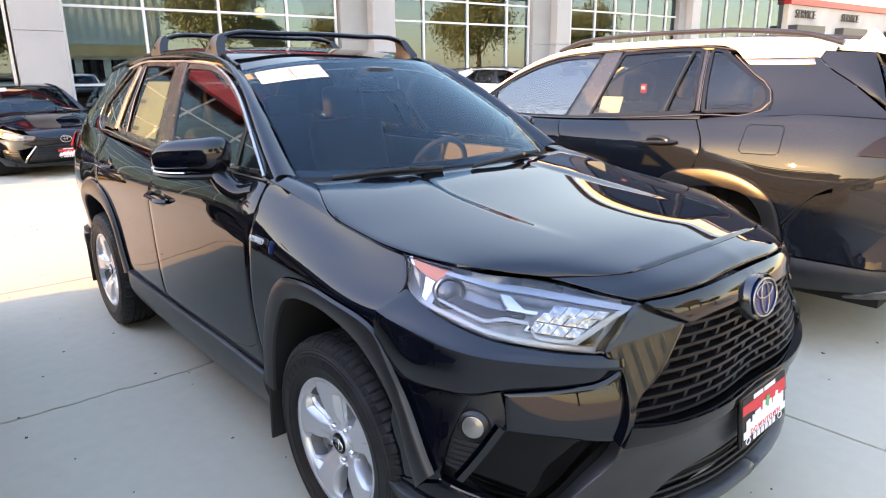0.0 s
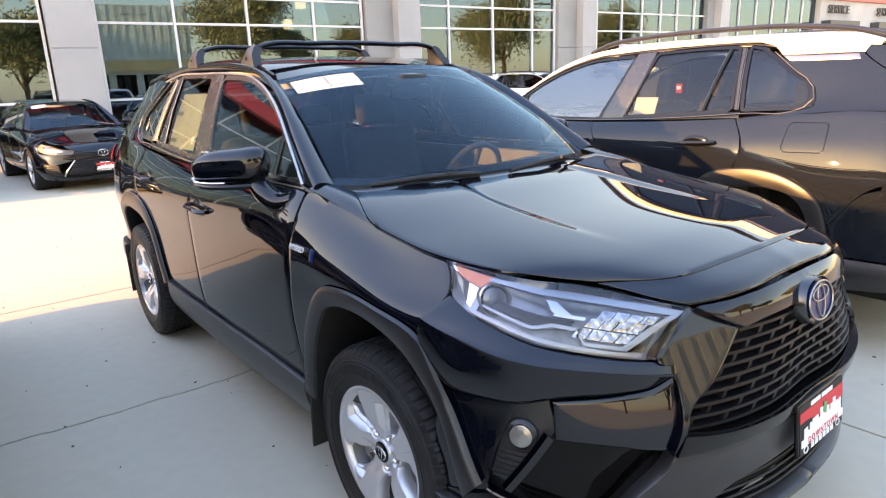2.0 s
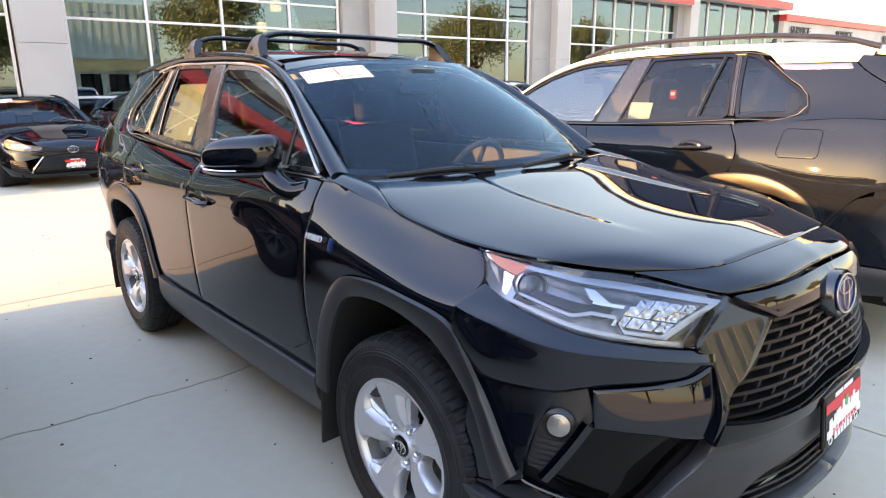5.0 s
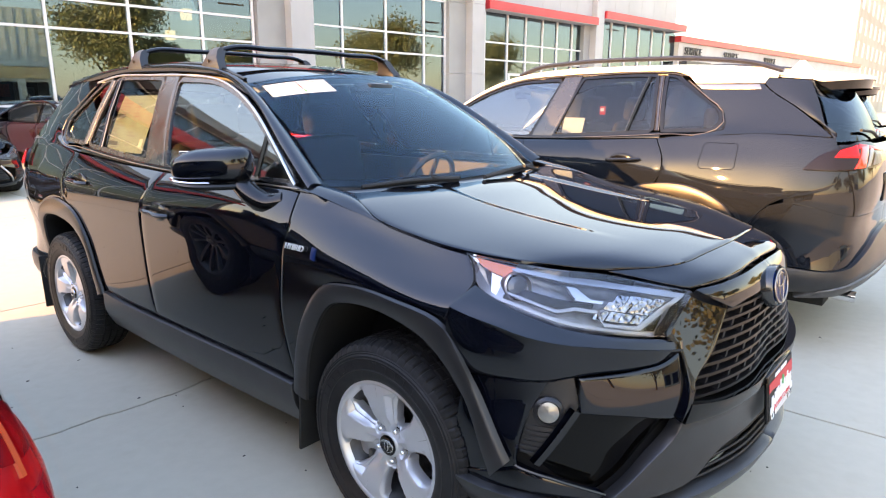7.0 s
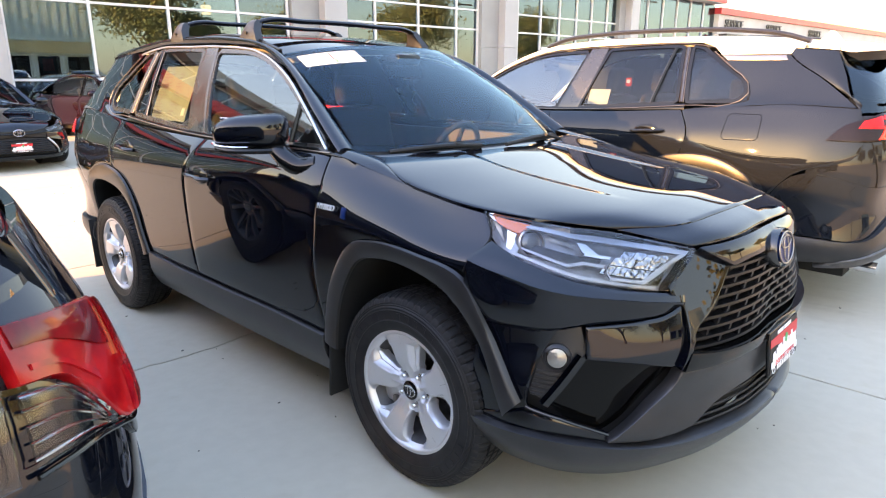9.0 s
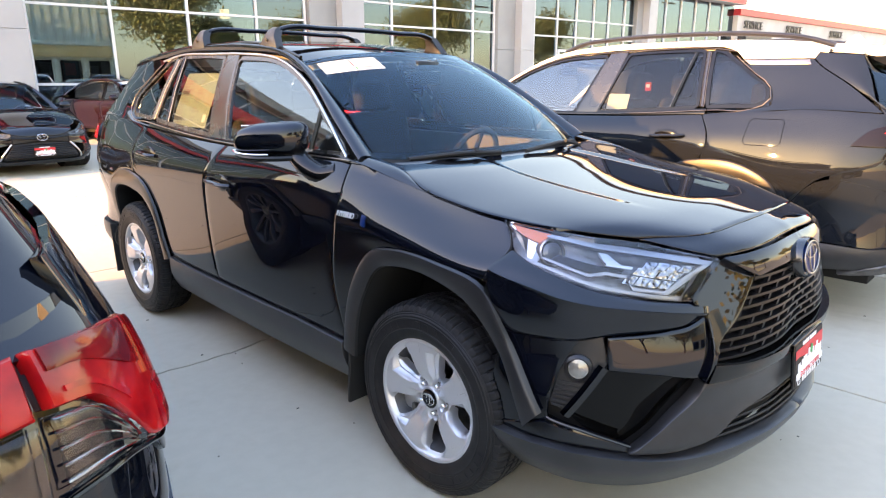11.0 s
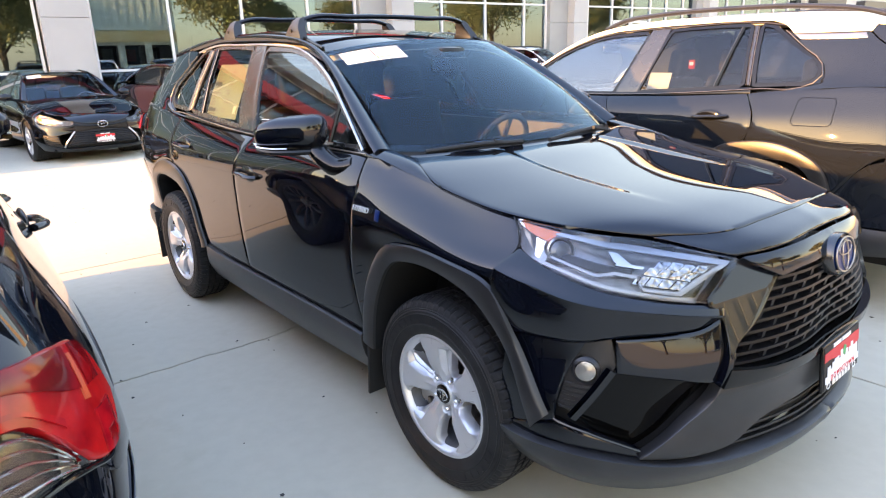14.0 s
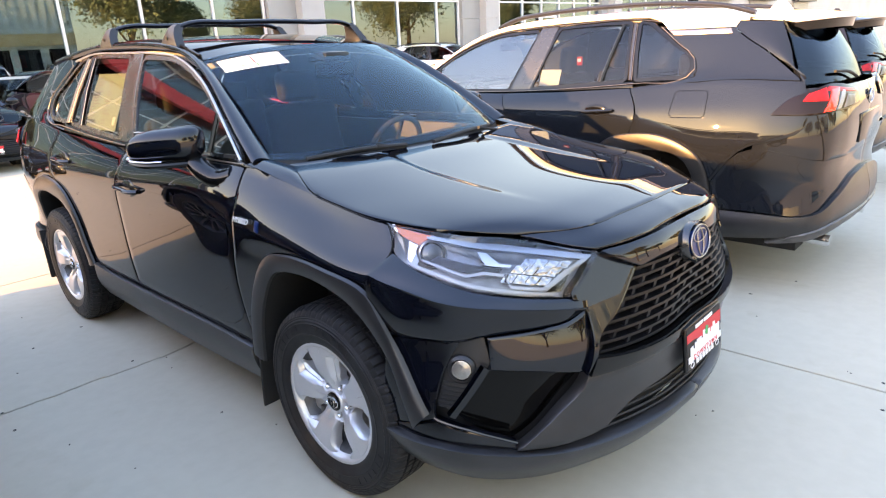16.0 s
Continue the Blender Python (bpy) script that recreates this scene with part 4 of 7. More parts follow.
        g = np.array([a_in * (1 - t) + a_out * t + np.array([0.016, -0.004, 0.016]) * 4 * t * (1 - t) for t in np.linspace(0, 1, 7)])
        sheet("roof_pillar", g, (1, -0.3, 0.6), roof if roof is not body else body, car, side, "painted roof side and front pillar", roll=0.001, angle=60)
        if roof is not body:
            g = coons([(2.645, 1.530), (2.80, 1.528), (3.04, 1.528)], [(2.50, 1.610), (2.75, 1.594), (3.06, 1.572)], [(2.645, 1.530), (2.59, 1.578), (2.50, 1.610)], [(3.04, 1.528), (3.06, 1.572)], 12, 5)
            sheet("roof_edge", on_glass(g), (1, 0, 0.3), roof, car, side, "white roof edge above the rear pillar", off=0.012, roll=0.001, angle=60)
            g = coons([(2.69, 1.497), (2.80, 1.494), (3.03, 1.492)], [(2.65, 1.526), (2.80, 1.522), (3.015, 1.520)], [(2.69, 1.497), (2.65, 1.526)], [(3.03, 1.492), (3.015, 1.520)], 10, 3)
            sheet("edge_strip", on_glass(g), (1, 0, 0), BRONZE, car, side, "bronze strip below the roof edge", off=0.009, roll=0.001)
        # corner sail and inner post of the front door
        g = coons([(0.47, 1.155), (0.565, 1.165)], [(0.485, 1.172), (0.565, 1.19)], [(0.47, 1.155), (0.485, 1.172)], [(0.565, 1.165), (0.565, 1.19)], 3, 2, 0)
        piece("window_post", *(flip if side < 0 else lambda a, b: (a, b))(*tube(on_glass(np.array([(0.80, 1.18), (0.80, 1.335)])), 0.009, 6)), GLOSS_BLACK, car)
        # rocker cladding, mud flaps
        g = coons([(y(0.46), 0.265), (y(1.3), 0.262), (y(2.16), 0.275)], [(y(0.485), 0.440), (y(0.80), 0.450), (y(1.3), 0.452), (y(1.9), 0.462), (y(2.13), 0.475)],
                  [(y(0.46), 0.265), (y(0.485), 0.440)], [(y(2.16), 0.275), (y(2.13), 0.475)], 20, 6)
        sheet("rocker_trim", H(g), (1, 0, 0), trim, car, side, "grained dark rocker trim", off=0.016, depth=0.05, roll=0.008)
        for fy in (0.44, AXLE + 0.45):
            part("mud_flap", box_bm((0.20, 0.014, 0.33), (side * 0.80, fy, 0.345), 0.004, Matrix.Rotation(radians(4 if fy < 1 else -4), 4, "X")), MATT_BLACK, car, "black rubber mud flap")
        flare(car, 0.0, side, True, trim)
        flare(car, AXLE, side, False, trim)
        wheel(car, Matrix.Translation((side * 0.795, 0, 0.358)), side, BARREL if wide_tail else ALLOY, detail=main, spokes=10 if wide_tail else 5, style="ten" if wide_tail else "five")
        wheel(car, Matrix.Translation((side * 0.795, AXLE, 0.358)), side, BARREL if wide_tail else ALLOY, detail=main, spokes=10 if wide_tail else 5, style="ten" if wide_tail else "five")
        # door mirror
        mir = new("door_mirror")
        mir.parent = car
        c0 = np.array([side * 0.932, 0.862, 1.232])
        bm = bmesh.new()
        bmesh.ops.create_uvsphere(bm, u_segments=32, v_segments=20, radius=1.0)
        for vv in bm.verts:
            x, yv, z = vv.co
            e = lambda t, p: math.copysign(abs(t) ** p, t)
            o = x * side
            vv.co = Vector((e(x, 0.62) * 0.152, e(yv, 0.80) * (0.085 if yv < 0 else 0.030), e(z, 0.60) * (0.066 - 0.012 * o) - 0.010 * o))
        bmesh.ops.rotate(bm, matrix=Matrix.Rotation(radians(42 * side), 3, "Z"), verts=bm.verts)
        bmesh.ops.translate(bm, vec=c0, verts=bm.verts)
        part("mirror_shell", bm, body, mir, "gloss painted mirror shell", angle=80)
        bm = box_bm((0.26, 0.006, 0.105), (0, 0.034, 0), 0.002)
        bmesh.ops.rotate(bm, matrix=Matrix.Rotation(radians(42 * side), 3, "Z"), verts=bm.verts)
        bmesh.ops.translate(bm, vec=c0, verts=bm.verts)
        part("mirror_glass", bm, CHROME, mir, "mirror glass")
        dirs = Matrix.Rotation(radians(42 * side), 3, "Z")
        sp = [tuple(Vector(c0) + dirs @ Vector((side * a, b_, z_))) for a, b_, z_ in ((0.0, -0.088, -0.056), (0.07, -0.078, -0.056), (0.125, -0.052, -0.052), (0.152, -0.012, -0.046))]
        piece("signal_strip", *tube(along(sp, 16), np.linspace(0.005, 0.010, 17), 8, squash=0.6), BRIGHT_CHROME, mir, "clear turn signal strip")
        sp = [tuple(Vector(c0) + dirs @ Vector((side * a, b_, z_))) for a, b_, z_ in ((-0.12, -0.045, -0.072), (0.0, -0.072, -0.072), (0.08, -0.062, -0.070), (0.130, -0.025, -0.062))]
        piece("mirror_skirt", *tube(along(sp, 16), 0.020, 10, squash=0.7), GLOSS_BLACK, mir, "black lower mirror skirt")
        arm = along([(side * 0.805, 0.585, 1.105), (side * 0.840, 0.64, 1.095), (side * 0.862, 0.70, 1.118), (side * 0.872, 0.775, 1.165)], 12)
        piece("mirror_arm", *tube(arm, np.linspace(0.058, 0.044, 13), 12, squash=0.8), GLOSS_BLACK, mir, "black mirror foot")
        # headlamp
        hl_top = [(y(-0.264), 1.036), (f(0.85), 1.020), (f(0.76), 1.003), (f(0.66), 0.988), (f(0.55), 0.969), (f(0.462), 0.951)]
        hl_low = [(y(-0.272), 1.026), (y(-0.325), 0.968), (f(0.848), 0.915), (f(0.77), 0.875), (f(0.68), 0.853), (f(0.565), 0.838)]
        args = (hl_low[::-1], hl_top[::-1], [hl_low[-1], (f(0.515), 0.893), hl_top[-1]], [hl_low[0], hl_top[0]])
        lamp = new("headlamp")
        lamp.parent = car
        net = coons(*args, 22, 8, 0)
        sheet("housing", H(net), (0.6, -1, 0), LAMP_GREY, lamp, side, off=-0.050, depth=0.01, roll=0)
        lens = sheet("lens", H(net), (0.6, -1, 0), LENS, lamp, side, "clear plastic lens", off=0.003, depth=0.05, roll=0.003)
        lens.visible_shadow = False

        def spot(u, v, off):
            q = net[int(round(v * (net.shape[0] - 1))), int(round(u * (net.shape[1] - 1)))]
            c3_ = H(np.array([q, q + [0.01, 0], q + [0, 0.01]]))
            n_ = np.cross(c3_[1] - c3_[0], c3_[2] - c3_[0])
            n_ /= np.linalg.norm(n_)
            n_ = n_ if n_[1] < 0 else -n_
            n_ = n_ * 0.5 + np.array([0.15, -0.8, 0.05])
            n_ /= np.linalg.norm(n_)
            return Matrix.Translation(c3_[0] + off * n_) @ Vector(n_).to_track_quat("X", "Z").to_matrix().to_4x4()

        def turned(nm, prof, mat, at, lab="", n=20):
            v, ff = lathe(prof, n)
            v = np.array([at @ Vector(p) for p in v])
            if side < 0:
                v, ff = flip(v, ff)
            return piece(nm, v, ff, mat, lamp, lab, angle=20)
        def uv(u, v):
            ju, jv = u * (net.shape[1] - 1), v * (net.shape[0] - 1)
            i0, j0 = min(int(ju), net.shape[1] - 2), min(int(jv), net.shape[0] - 2)
            a_, b_ = ju - i0, jv - j0
            return (net[j0, i0] * (1 - a_) + net[j0, i0 + 1] * a_) * (1 - b_) + (net[j0 + 1, i0] * (1 - a_) + net[j0 + 1, i0 + 1] * a_) * b_

        def facet(nm, corners, mat, off, lab="", nu=6, nv=3, depth=0.010):
            """A four-cornered piece inside the lamp; corners run round in the lamp's own measure."""
            c_ = [np.array(q_) for q_ in corners]
            gi = np.array([[uv(*((1 - q_) * ((1 - p_) * c_[0] + p_ * c_[1]) + q_ * ((1 - p_) * c_[3] + p_ * c_[2]))) for p_ in np.linspace(0, 1, nu + 1)] for q_ in np.linspace(0, 1, nv + 1)])
            return sheet(nm, H(gi), (0.6, -1, 0), mat, lamp, side, lab, off=off, depth=depth, roll=0.0005)
        facet("amber_reflector", [(0.78, 0.62), (0.93, 0.62), (0.975, 0.93), (0.76, 0.93)], AMBER, -0.010, "amber side reflector")
        facet("side_reflector", [(0.76, 0.12), (0.81, 0.15), (0.86, 0.60), (0.78, 0.60)], BRIGHT_CHROME, -0.016, "bright side reflector")
        facet("corner_blade", [(0.84, 0.25), (0.92, 0.40), (0.965, 0.62), (0.90, 0.55)], LAMP_BROWN, -0.012, "smoky corner blade")
        facet("corner_blade", [(0.935, 0.62), (0.965, 0.65), (0.99, 0.95), (0.97, 0.95)], BRIGHT_CHROME, -0.010, "bright corner blade")
        turned("projector_ring", [(-0.03, 0.046), (0.006, 0.044), (0.010, 0.040), (0.0, 0.037)], SATIN, spot(0.66, 0.52, -0.036), "silver projector ring", 28)
        turned("projector_lens", [(-0.012, 0.037), (0.004, 0.031), (0.012, 0.018), (0.015, 0.0)], LENS_SOLID, spot(0.66, 0.52, -0.036), "glossy projector lens", 28)
        facet("light_guide", [(0.03, 0.86), (0.78, 0.84), (0.78, 0.93), (0.02, 0.96)], GUIDE, -0.010, "bright light guide along the top", 16, 2)
        facet("light_guide", [(0.12, 0.12), (0.16, 0.12), (0.055, 0.86), (0.025, 0.86)], GUIDE, -0.011, "bright light guide beside the grille", 3, 8)
        facet("light_guide", [(0.12, 0.12), (0.28, 0.13), (0.285, 0.19), (0.12, 0.20)], GUIDE, -0.011, "bright light guide at the foot", 5, 2)
        facet("light_guide", [(0.28, 0.13), (0.33, 0.34), (0.345, 0.40), (0.285, 0.19)], GUIDE, -0.011, "bright light guide step", 3, 3)
        facet("light_guide", [(0.33, 0.34), (0.42, 0.34), (0.43, 0.40), (0.335, 0.40)], GUIDE, -0.011, "bright light guide step", 4, 2)
        facet("light_guide", [(0.42, 0.34), (0.49, 0.22), (0.50, 0.27), (0.43, 0.40)], GUIDE, -0.011, "bright light guide step", 3, 2)
        facet("light_guide", [(0.49, 0.21), (0.74, 0.26), (0.735, 0.31), (0.50, 0.27)], GUIDE, -0.011, "bright light guide", 8, 2)
        facet("light_guide", [(0.06, 0.03), (0.80, 0.05), (0.80, 0.13), (0.06, 0.09)], GUIDE, -0.009, "bright lower light guide", 16, 2)
        facet("light_guide", [(0.74, 0.10), (0.775, 0.10), (0.80, 0.86), (0.765, 0.86)], GUIDE, -0.012, "bright light guide", 3, 8)
        facet("dark_blade", [(0.36, 0.33), (0.70, 0.33), (0.68, 0.50), (0.36, 0.52)], GLOSS_BLACK, -0.019, "gloss black blade", 8, 3)
        facet("dark_blade", [(0.05, 0.11), (0.115, 0.11), (0.09, 0.50), (0.06, 0.50)], GLOSS_BLACK, -0.020, "gloss black blade", 3, 3)
        for q_ in range(3):
            for p_ in range(4):
                u0_, v0_ = 0.125 + 0.052 * p_ - 0.022 * q_ + 0.01, 0.25 + 0.185 * q_
                facet("reflector_facet", [(u0_, v0_), (u0_ + 0.048, v0_), (u0_ + 0.040, v0_ + 0.17), (u0_ - 0.008, v0_ + 0.17)], REFLECTOR, -0.016 - 0.004 * ((p_ + q_) % 2), "", 3, 3)
        facet("trim_blade", [(0.36, 0.55), (0.45, 0.62), (0.49, 0.80), (0.45, 0.80)], SATIN, -0.018, "", 4, 3)
        facet("trim_blade", [(0.33, 0.55), (0.44, 0.55), (0.44, 0.61), (0.33, 0.61)], SATIN, -0.018, "", 4, 2)
        # nose: strip over the grille, wing round the corner, fog lamp, lower bumper
        g = coons([(f(0.0), 0.905), (f(0.15), 0.903), (f(0.25), 0.898), (f(0.327), 0.887)], [(f(0.0), 0.965), (f(0.22), 0.962), (f(0.38), 0.955), (f(0.456), 0.949)],
                  [(f(0.0), 0.905), (f(0.0), 0.965)], [(f(0.327), 0.887), (f(0.39), 0.917), (f(0.456), 0.949)], 18, 5)
        sheet("nose_strip", H(g), (0.2, -1, 0), body, car, side, "gloss strip between hood and grille", off=0.010, depth=0.03)

        def slanted(nm, net_, low, high, lab, mat=body, power=1.0, depth=0.02, roll=0.0005, fade=0.0):
            """A panel that stands off the skin by low at its foot and by high at its head."""
            q = H(net_)
            nq = net_normals(q)
            nq = nq if nq[..., 1].mean() < 0 else -nq
            t = np.linspace(0, 1, q.shape[0])[:, None, None] ** power
            u_ = np.linspace(0, 1, q.shape[1])[None, :, None]
            w = (1 - fade * u_ ** 1.5) * (1 if not fade else 0.22 + 0.78 * np.clip(u_ / 0.30, 0, 1))
            return sheet(nm, q + nq * w * (low * (1 - t) + high * t), (0.6, -1, 0), mat, car, side, lab, depth=depth, roll=roll, angle=60)
        crease = [(f(0.520), 0.803), (f(0.60), 0.810), (f(0.68), 0.819), (f(0.79), 0.834), (f(0.838), 0.850), (f(0.872), 0.876), (y(-0.285), 0.902)]
        under = [(f(0.524), 0.798), (f(0.575), 0.772), (f(0.640), 0.760), (f(0.757), 0.746), (f(0.808), 0.728), (f(0.858), 0.720), (f(0.888), 0.718)]
        g = coons(crease, [(f(0.565), 0.834), (f(0.68), 0.849), (f(0.77), 0.870), (f(0.848), 0.910), (y(-0.327), 0.962)], [crease[0], (f(0.565), 0.834)], [crease[-1], (y(-0.327), 0.962)], 30, 8)
        slanted("bumper_wing", g, 0.048, 0.002, "gloss painted bumper shoulder", fade=0.5, depth=0.006, roll=0.001)
        g = coons(under, crease, [under[0], crease[0]], [under[-1], (f(0.895), 0.80), crease[-1]], 30, 6)
        slanted("bumper_undercut", g, -0.012, 0.047, "gloss painted underside of the bumper shoulder", fade=0.5)
        g = coons([(f(0.843), 0.475), (f(0.893), 0.405)], [(f(0.808), 0.729), (f(0.858), 0.721), (f(0.888), 0.719)], [(f(0.843), 0.475), (f(0.842), 0.53), (f(0.829), 0.65), (f(0.808), 0.729)], [(f(0.893), 0.405), (f(0.892), 0.55), (f(0.888), 0.719)], 10, 12)
        sheet("bumper_cheek", H(g), (0.8, -1, 0), body, car, side, "gloss painted bumper corner", off=-0.008, roll=0.0005, angle=60)
        g = coons([(f(0.545), 0.612), (f(0.65), 0.634), (f(0.754), 0.648)], [(f(0.524), 0.796), (f(0.575), 0.770), (f(0.640), 0.758), (f(0.757), 0.744)],
                  [(f(0.545), 0.612), (f(0.528), 0.68), (f(0.524), 0.796)], [(f(0.754), 0.648), (f(0.757), 0.744)], 20, 10)
        slanted("bumper_blade", g, 0.001, 0.001, "gloss painted blade above the bumper pocket", depth=0.03, roll=0.002)
        g = coons([(f(0.520), 0.655), (f(0.547), 0.607)], [(f(0.327), 0.886), (f(0.39), 0.916), (f(0.456), 0.948)], [(f(0.520), 0.655), (f(0.508), 0.706), (f(0.436), 0.768), (f(0.327), 0.886)],
                  [(f(0.547), 0.607), (f(0.530), 0.68), (f(0.522), 0.75), (f(0.530), 0.802), (f(0.563), 0.836), (f(0.513), 0.890), (f(0.456), 0.948)], 10, 24)
        q = H(g)
        skin_y = q[..., 1].copy()
        q[..., 1] = 0.465 * q[..., 0] + 0.46 * q[..., 2] - 1.4100 - 0.06 * (q[..., 2] - 0.78) ** 2
        q[..., 1] = np.maximum(q[..., 1], skin_y - 0.014)
        sheet("grille_surround", q, (0.3, -1, 0), body, car, side, "gloss painted grille surround", off=0.008, depth=0.05, angle=60)
        # pocket below the blade
        g = coons([(f(0.535), 0.575), (f(0.61), 0.492), (f(0.705), 0.402)], [(f(0.545), 0.622), (f(0.65), 0.640), (f(0.757), 0.652)], [(f(0.535), 0.575), (f(0.545), 0.622)], [(f(0.705), 0.402), (f(0.80), 0.470), (f(0.82), 0.50), (f(0.757), 0.652)], 16, 10)
        slanted("bumper_pocket", g, -0.055, -0.018, "gloss black pocket of the bumper", PIANO, depth=0.01)
        g = coons([(f(0.703), 0.388), (f(0.79), 0.410), (f(0.893), 0.400)], [(f(0.703), 0.410), (f(0.775), 0.448), (f(0.842), 0.482)], [(f(0.703), 0.388), (f(0.703), 0.410)], [(f(0.893), 0.400), (f(0.842), 0.482)], 14, 5)
        sheet("pocket_sill", H(g), (0.6, -1, 0), body, car, side, "gloss painted sill of the bumper pocket", off=-0.004, depth=0.03, roll=0.001, angle=60)
        p = H(along([(f(0.844), 0.540), (f(0.844), 0.486), (f(0.80), 0.464), (f(0.703), 0.413)], 18, smooth=False))
        p[:, 1] -= 0.002
        p[:, 0] *= side
        piece("pocket_edge", *tube(p, 0.005, 6), body, car, "rolled gloss edge of the pocket")
        p = H(along([(f(0.756), 0.650), (f(0.783), 0.585), (f(0.816), 0.496)], 12))
        q = p + np.array([-0.004, 0.004, 0])
        p, q = p + np.array([0.002, -0.006, 0]), q + np.array([-0.006, 0.012, -0.002])
        gg = np.array([p * (1 - t) + q * t for t in np.linspace(0, 1, 4)])
        sheet("fog_frame", gg, (-0.3, -1, 0.2), body, car, side, "gloss frame edge beside the fog lamp", depth=0.02, roll=0.003, angle=60)
        # fog lamp
        g = coons([(f(0.814), 0.498), (f(0.842), 0.530)], [(f(0.764), 0.744), (f(0.808), 0.728)], [(f(0.814), 0.498), (f(0.786), 0.575), (f(0.756), 0.650), (f(0.764), 0.744)], [(f(0.842), 0.530), (f(0.829), 0.65), (f(0.808), 0.728)], 10, 14)
        bez = sheet("fog_bezel", H(g), (0.8, -1, 0), trim, car, side, "ribbed dark fog lamp bezel", off=-0.022, depth=0.02, roll=0.0)
        c = H(np.array([[f(0.806), 0.645], [f(0.79), 0.645], [f(0.806), 0.665]]))
        nn = np.cross(c[1] - c[0], c[2] - c[0])
        nn /= np.linalg.norm(nn)
        nn = nn if nn[1] < 0 else -nn
        rot = Vector(nn).to_track_quat("X", "Z").to_matrix().to_4x4()
        for nm, prof, mat in (("fog_ring", [(-0.03, 0.044), (-0.012, 0.042), (-0.006, 0.036), (-0.004, 0.033), (-0.014, 0.031)], trim), ("fog_lens", [(-0.012, 0.032), (-0.004, 0.029), (0.000, 0.016), (0.001, 0.0)], FOG_GLASS)):
            v, ff = lathe(prof, 28)
            v = np.array([(Matrix.Translation(c[0]) @ rot) @ Vector(p) for p in v])
            if side < 0:
                v, ff = flip(v, ff)
            piece(nm, v, ff, mat, bez, "round clear fog lamp" if nm == "fog_lens" else "")
        for k in range(6):
            z0 = 0.518 + 0.0145 * k
            a0, a1 = float(np.interp(z0, [0.498, 0.575, 0.65], [0.816, 0.789, 0.760])), float(np.interp(z0, [0.530, 0.65], [0.840, 0.828]))
            g = coons([(f(a0), z0), (f(a1), z0 + 0.004)], [(f(a0), z0 + 0.008), (f(a1), z0 + 0.012)], [(f(a0), z0), (f(a0), z0 + 0.008)], [(f(a1), z0 + 0.004), (f(a1), z0 + 0.012)], 6, 2)
            sheet("bezel_rib", H(g), (0.8, -1, 0), trim, bez, side, off=-0.016, depth=0.01)
        # bumper foot
        g = coons([(f(0.0), 0.235), (f(0.45), 0.235), (f(0.72), 0.245), (f(0.872), 0.285)], [(f(0.0), 0.372), (f(0.30), 0.366), (f(0.46), 0.360), (f(0.70), 0.384), (f(0.83), 0.410), (f(0.893), 0.402)],
                  [(f(0.0), 0.235), (f(0.0), 0.372)], [(f(0.872), 0.285), (f(0.893), 0.402)], 28, 6)
        sheet("bumper_lip", H(g), (0.4, -1, 0), trim, car, side, "grained dark lower lip", off=0.022, depth=0.06, roll=0.012)
        g = coons([(f(0.0), 0.492), (f(0.20), 0.486), (f(0.40), 0.448), (f(0.475), 0.402), (f(0.58), 0.386), (f(0.705), 0.392)], [(f(0.0), 0.604), (f(0.20), 0.604), (f(0.40), 0.606), (f(0.535), 0.600)],
                  [(f(0.0), 0.492), (f(0.0), 0.604)], [(f(0.705), 0.392), (f(0.612), 0.488), (f(0.542), 0.572), (f(0.535), 0.600)], 26, 10)
        sheet("bumper_face", H(g), (0.2, -1, 0), trim, car, side, "grained dark bumper face", off=0.014, depth=0.04, roll=0.004)
        # gloss bar below the grille
        g = coons([(f(0.0), 0.606), (f(0.30), 0.607), (f(0.532), 0.604)], [(f(0.0), 0.640), (f(0.30), 0.644), (f(0.44), 0.650), (f(0.518), 0.658)], [(f(0.0), 0.606), (f(0.0), 0.640)], [(f(0.532), 0.604), (f(0.518), 0.658)], 16, 4)
        sheet("grille_bar", H(g), (0.2, -1, 0), GLOSS_BLACK, car, side, "gloss black bar below the grille", off=0.024, depth=0.04)
        # tail lamp
        tl = new("tail_lamp")
        tl.parent = car
        if wide_tail:
            red = coons([(r(0.846), 1.034), (r(0.833), 1.004), (r(0.814), 0.992), (r(0.784), 1.014), (r(0.766), 1.056), (r(0.745), 1.088), (r(0.690), 1.104)],
                        [(r(0.846), 1.046), (r(0.8455), 1.085), (r(0.840), 1.118), (r(0.820), 1.136), (r(0.783), 1.146), (r(0.742), 1.153), (r(0.690), 1.158)], [(r(0.846), 1.034), (r(0.846), 1.046)], [(r(0.690), 1.104), (r(0.690), 1.158)], 28, 10)
            low_net = coons([(r(0.788), 1.006), (r(0.762), 1.018), (r(0.716), 1.025), (r(0.682), 1.027)], [(r(0.784), 1.010), (r(0.766), 1.050), (r(0.743), 1.082), (r(0.690), 1.098)], [(r(0.788), 1.006), (r(0.784), 1.010)], [(r(0.682), 1.027), (r(0.690), 1.098)], 18, 9)
            gate_red = coons([(r(0.672), 1.100), (r(0.44), 1.095)], [(r(0.676), 1.158), (r(0.44), 1.150)], [(r(0.672), 1.100), (r(0.676), 1.158)], [(r(0.44), 1.095), (r(0.44), 1.150)], 10, 6)
            gate_low = coons([(r(0.664), 1.020), (r(0.50), 1.03)], [(r(0.672), 1.094), (r(0.46), 1.090)], [(r(0.664), 1.020), (r(0.672), 1.094)], [(r(0.50), 1.03), (r(0.46), 1.090)], 8, 8)
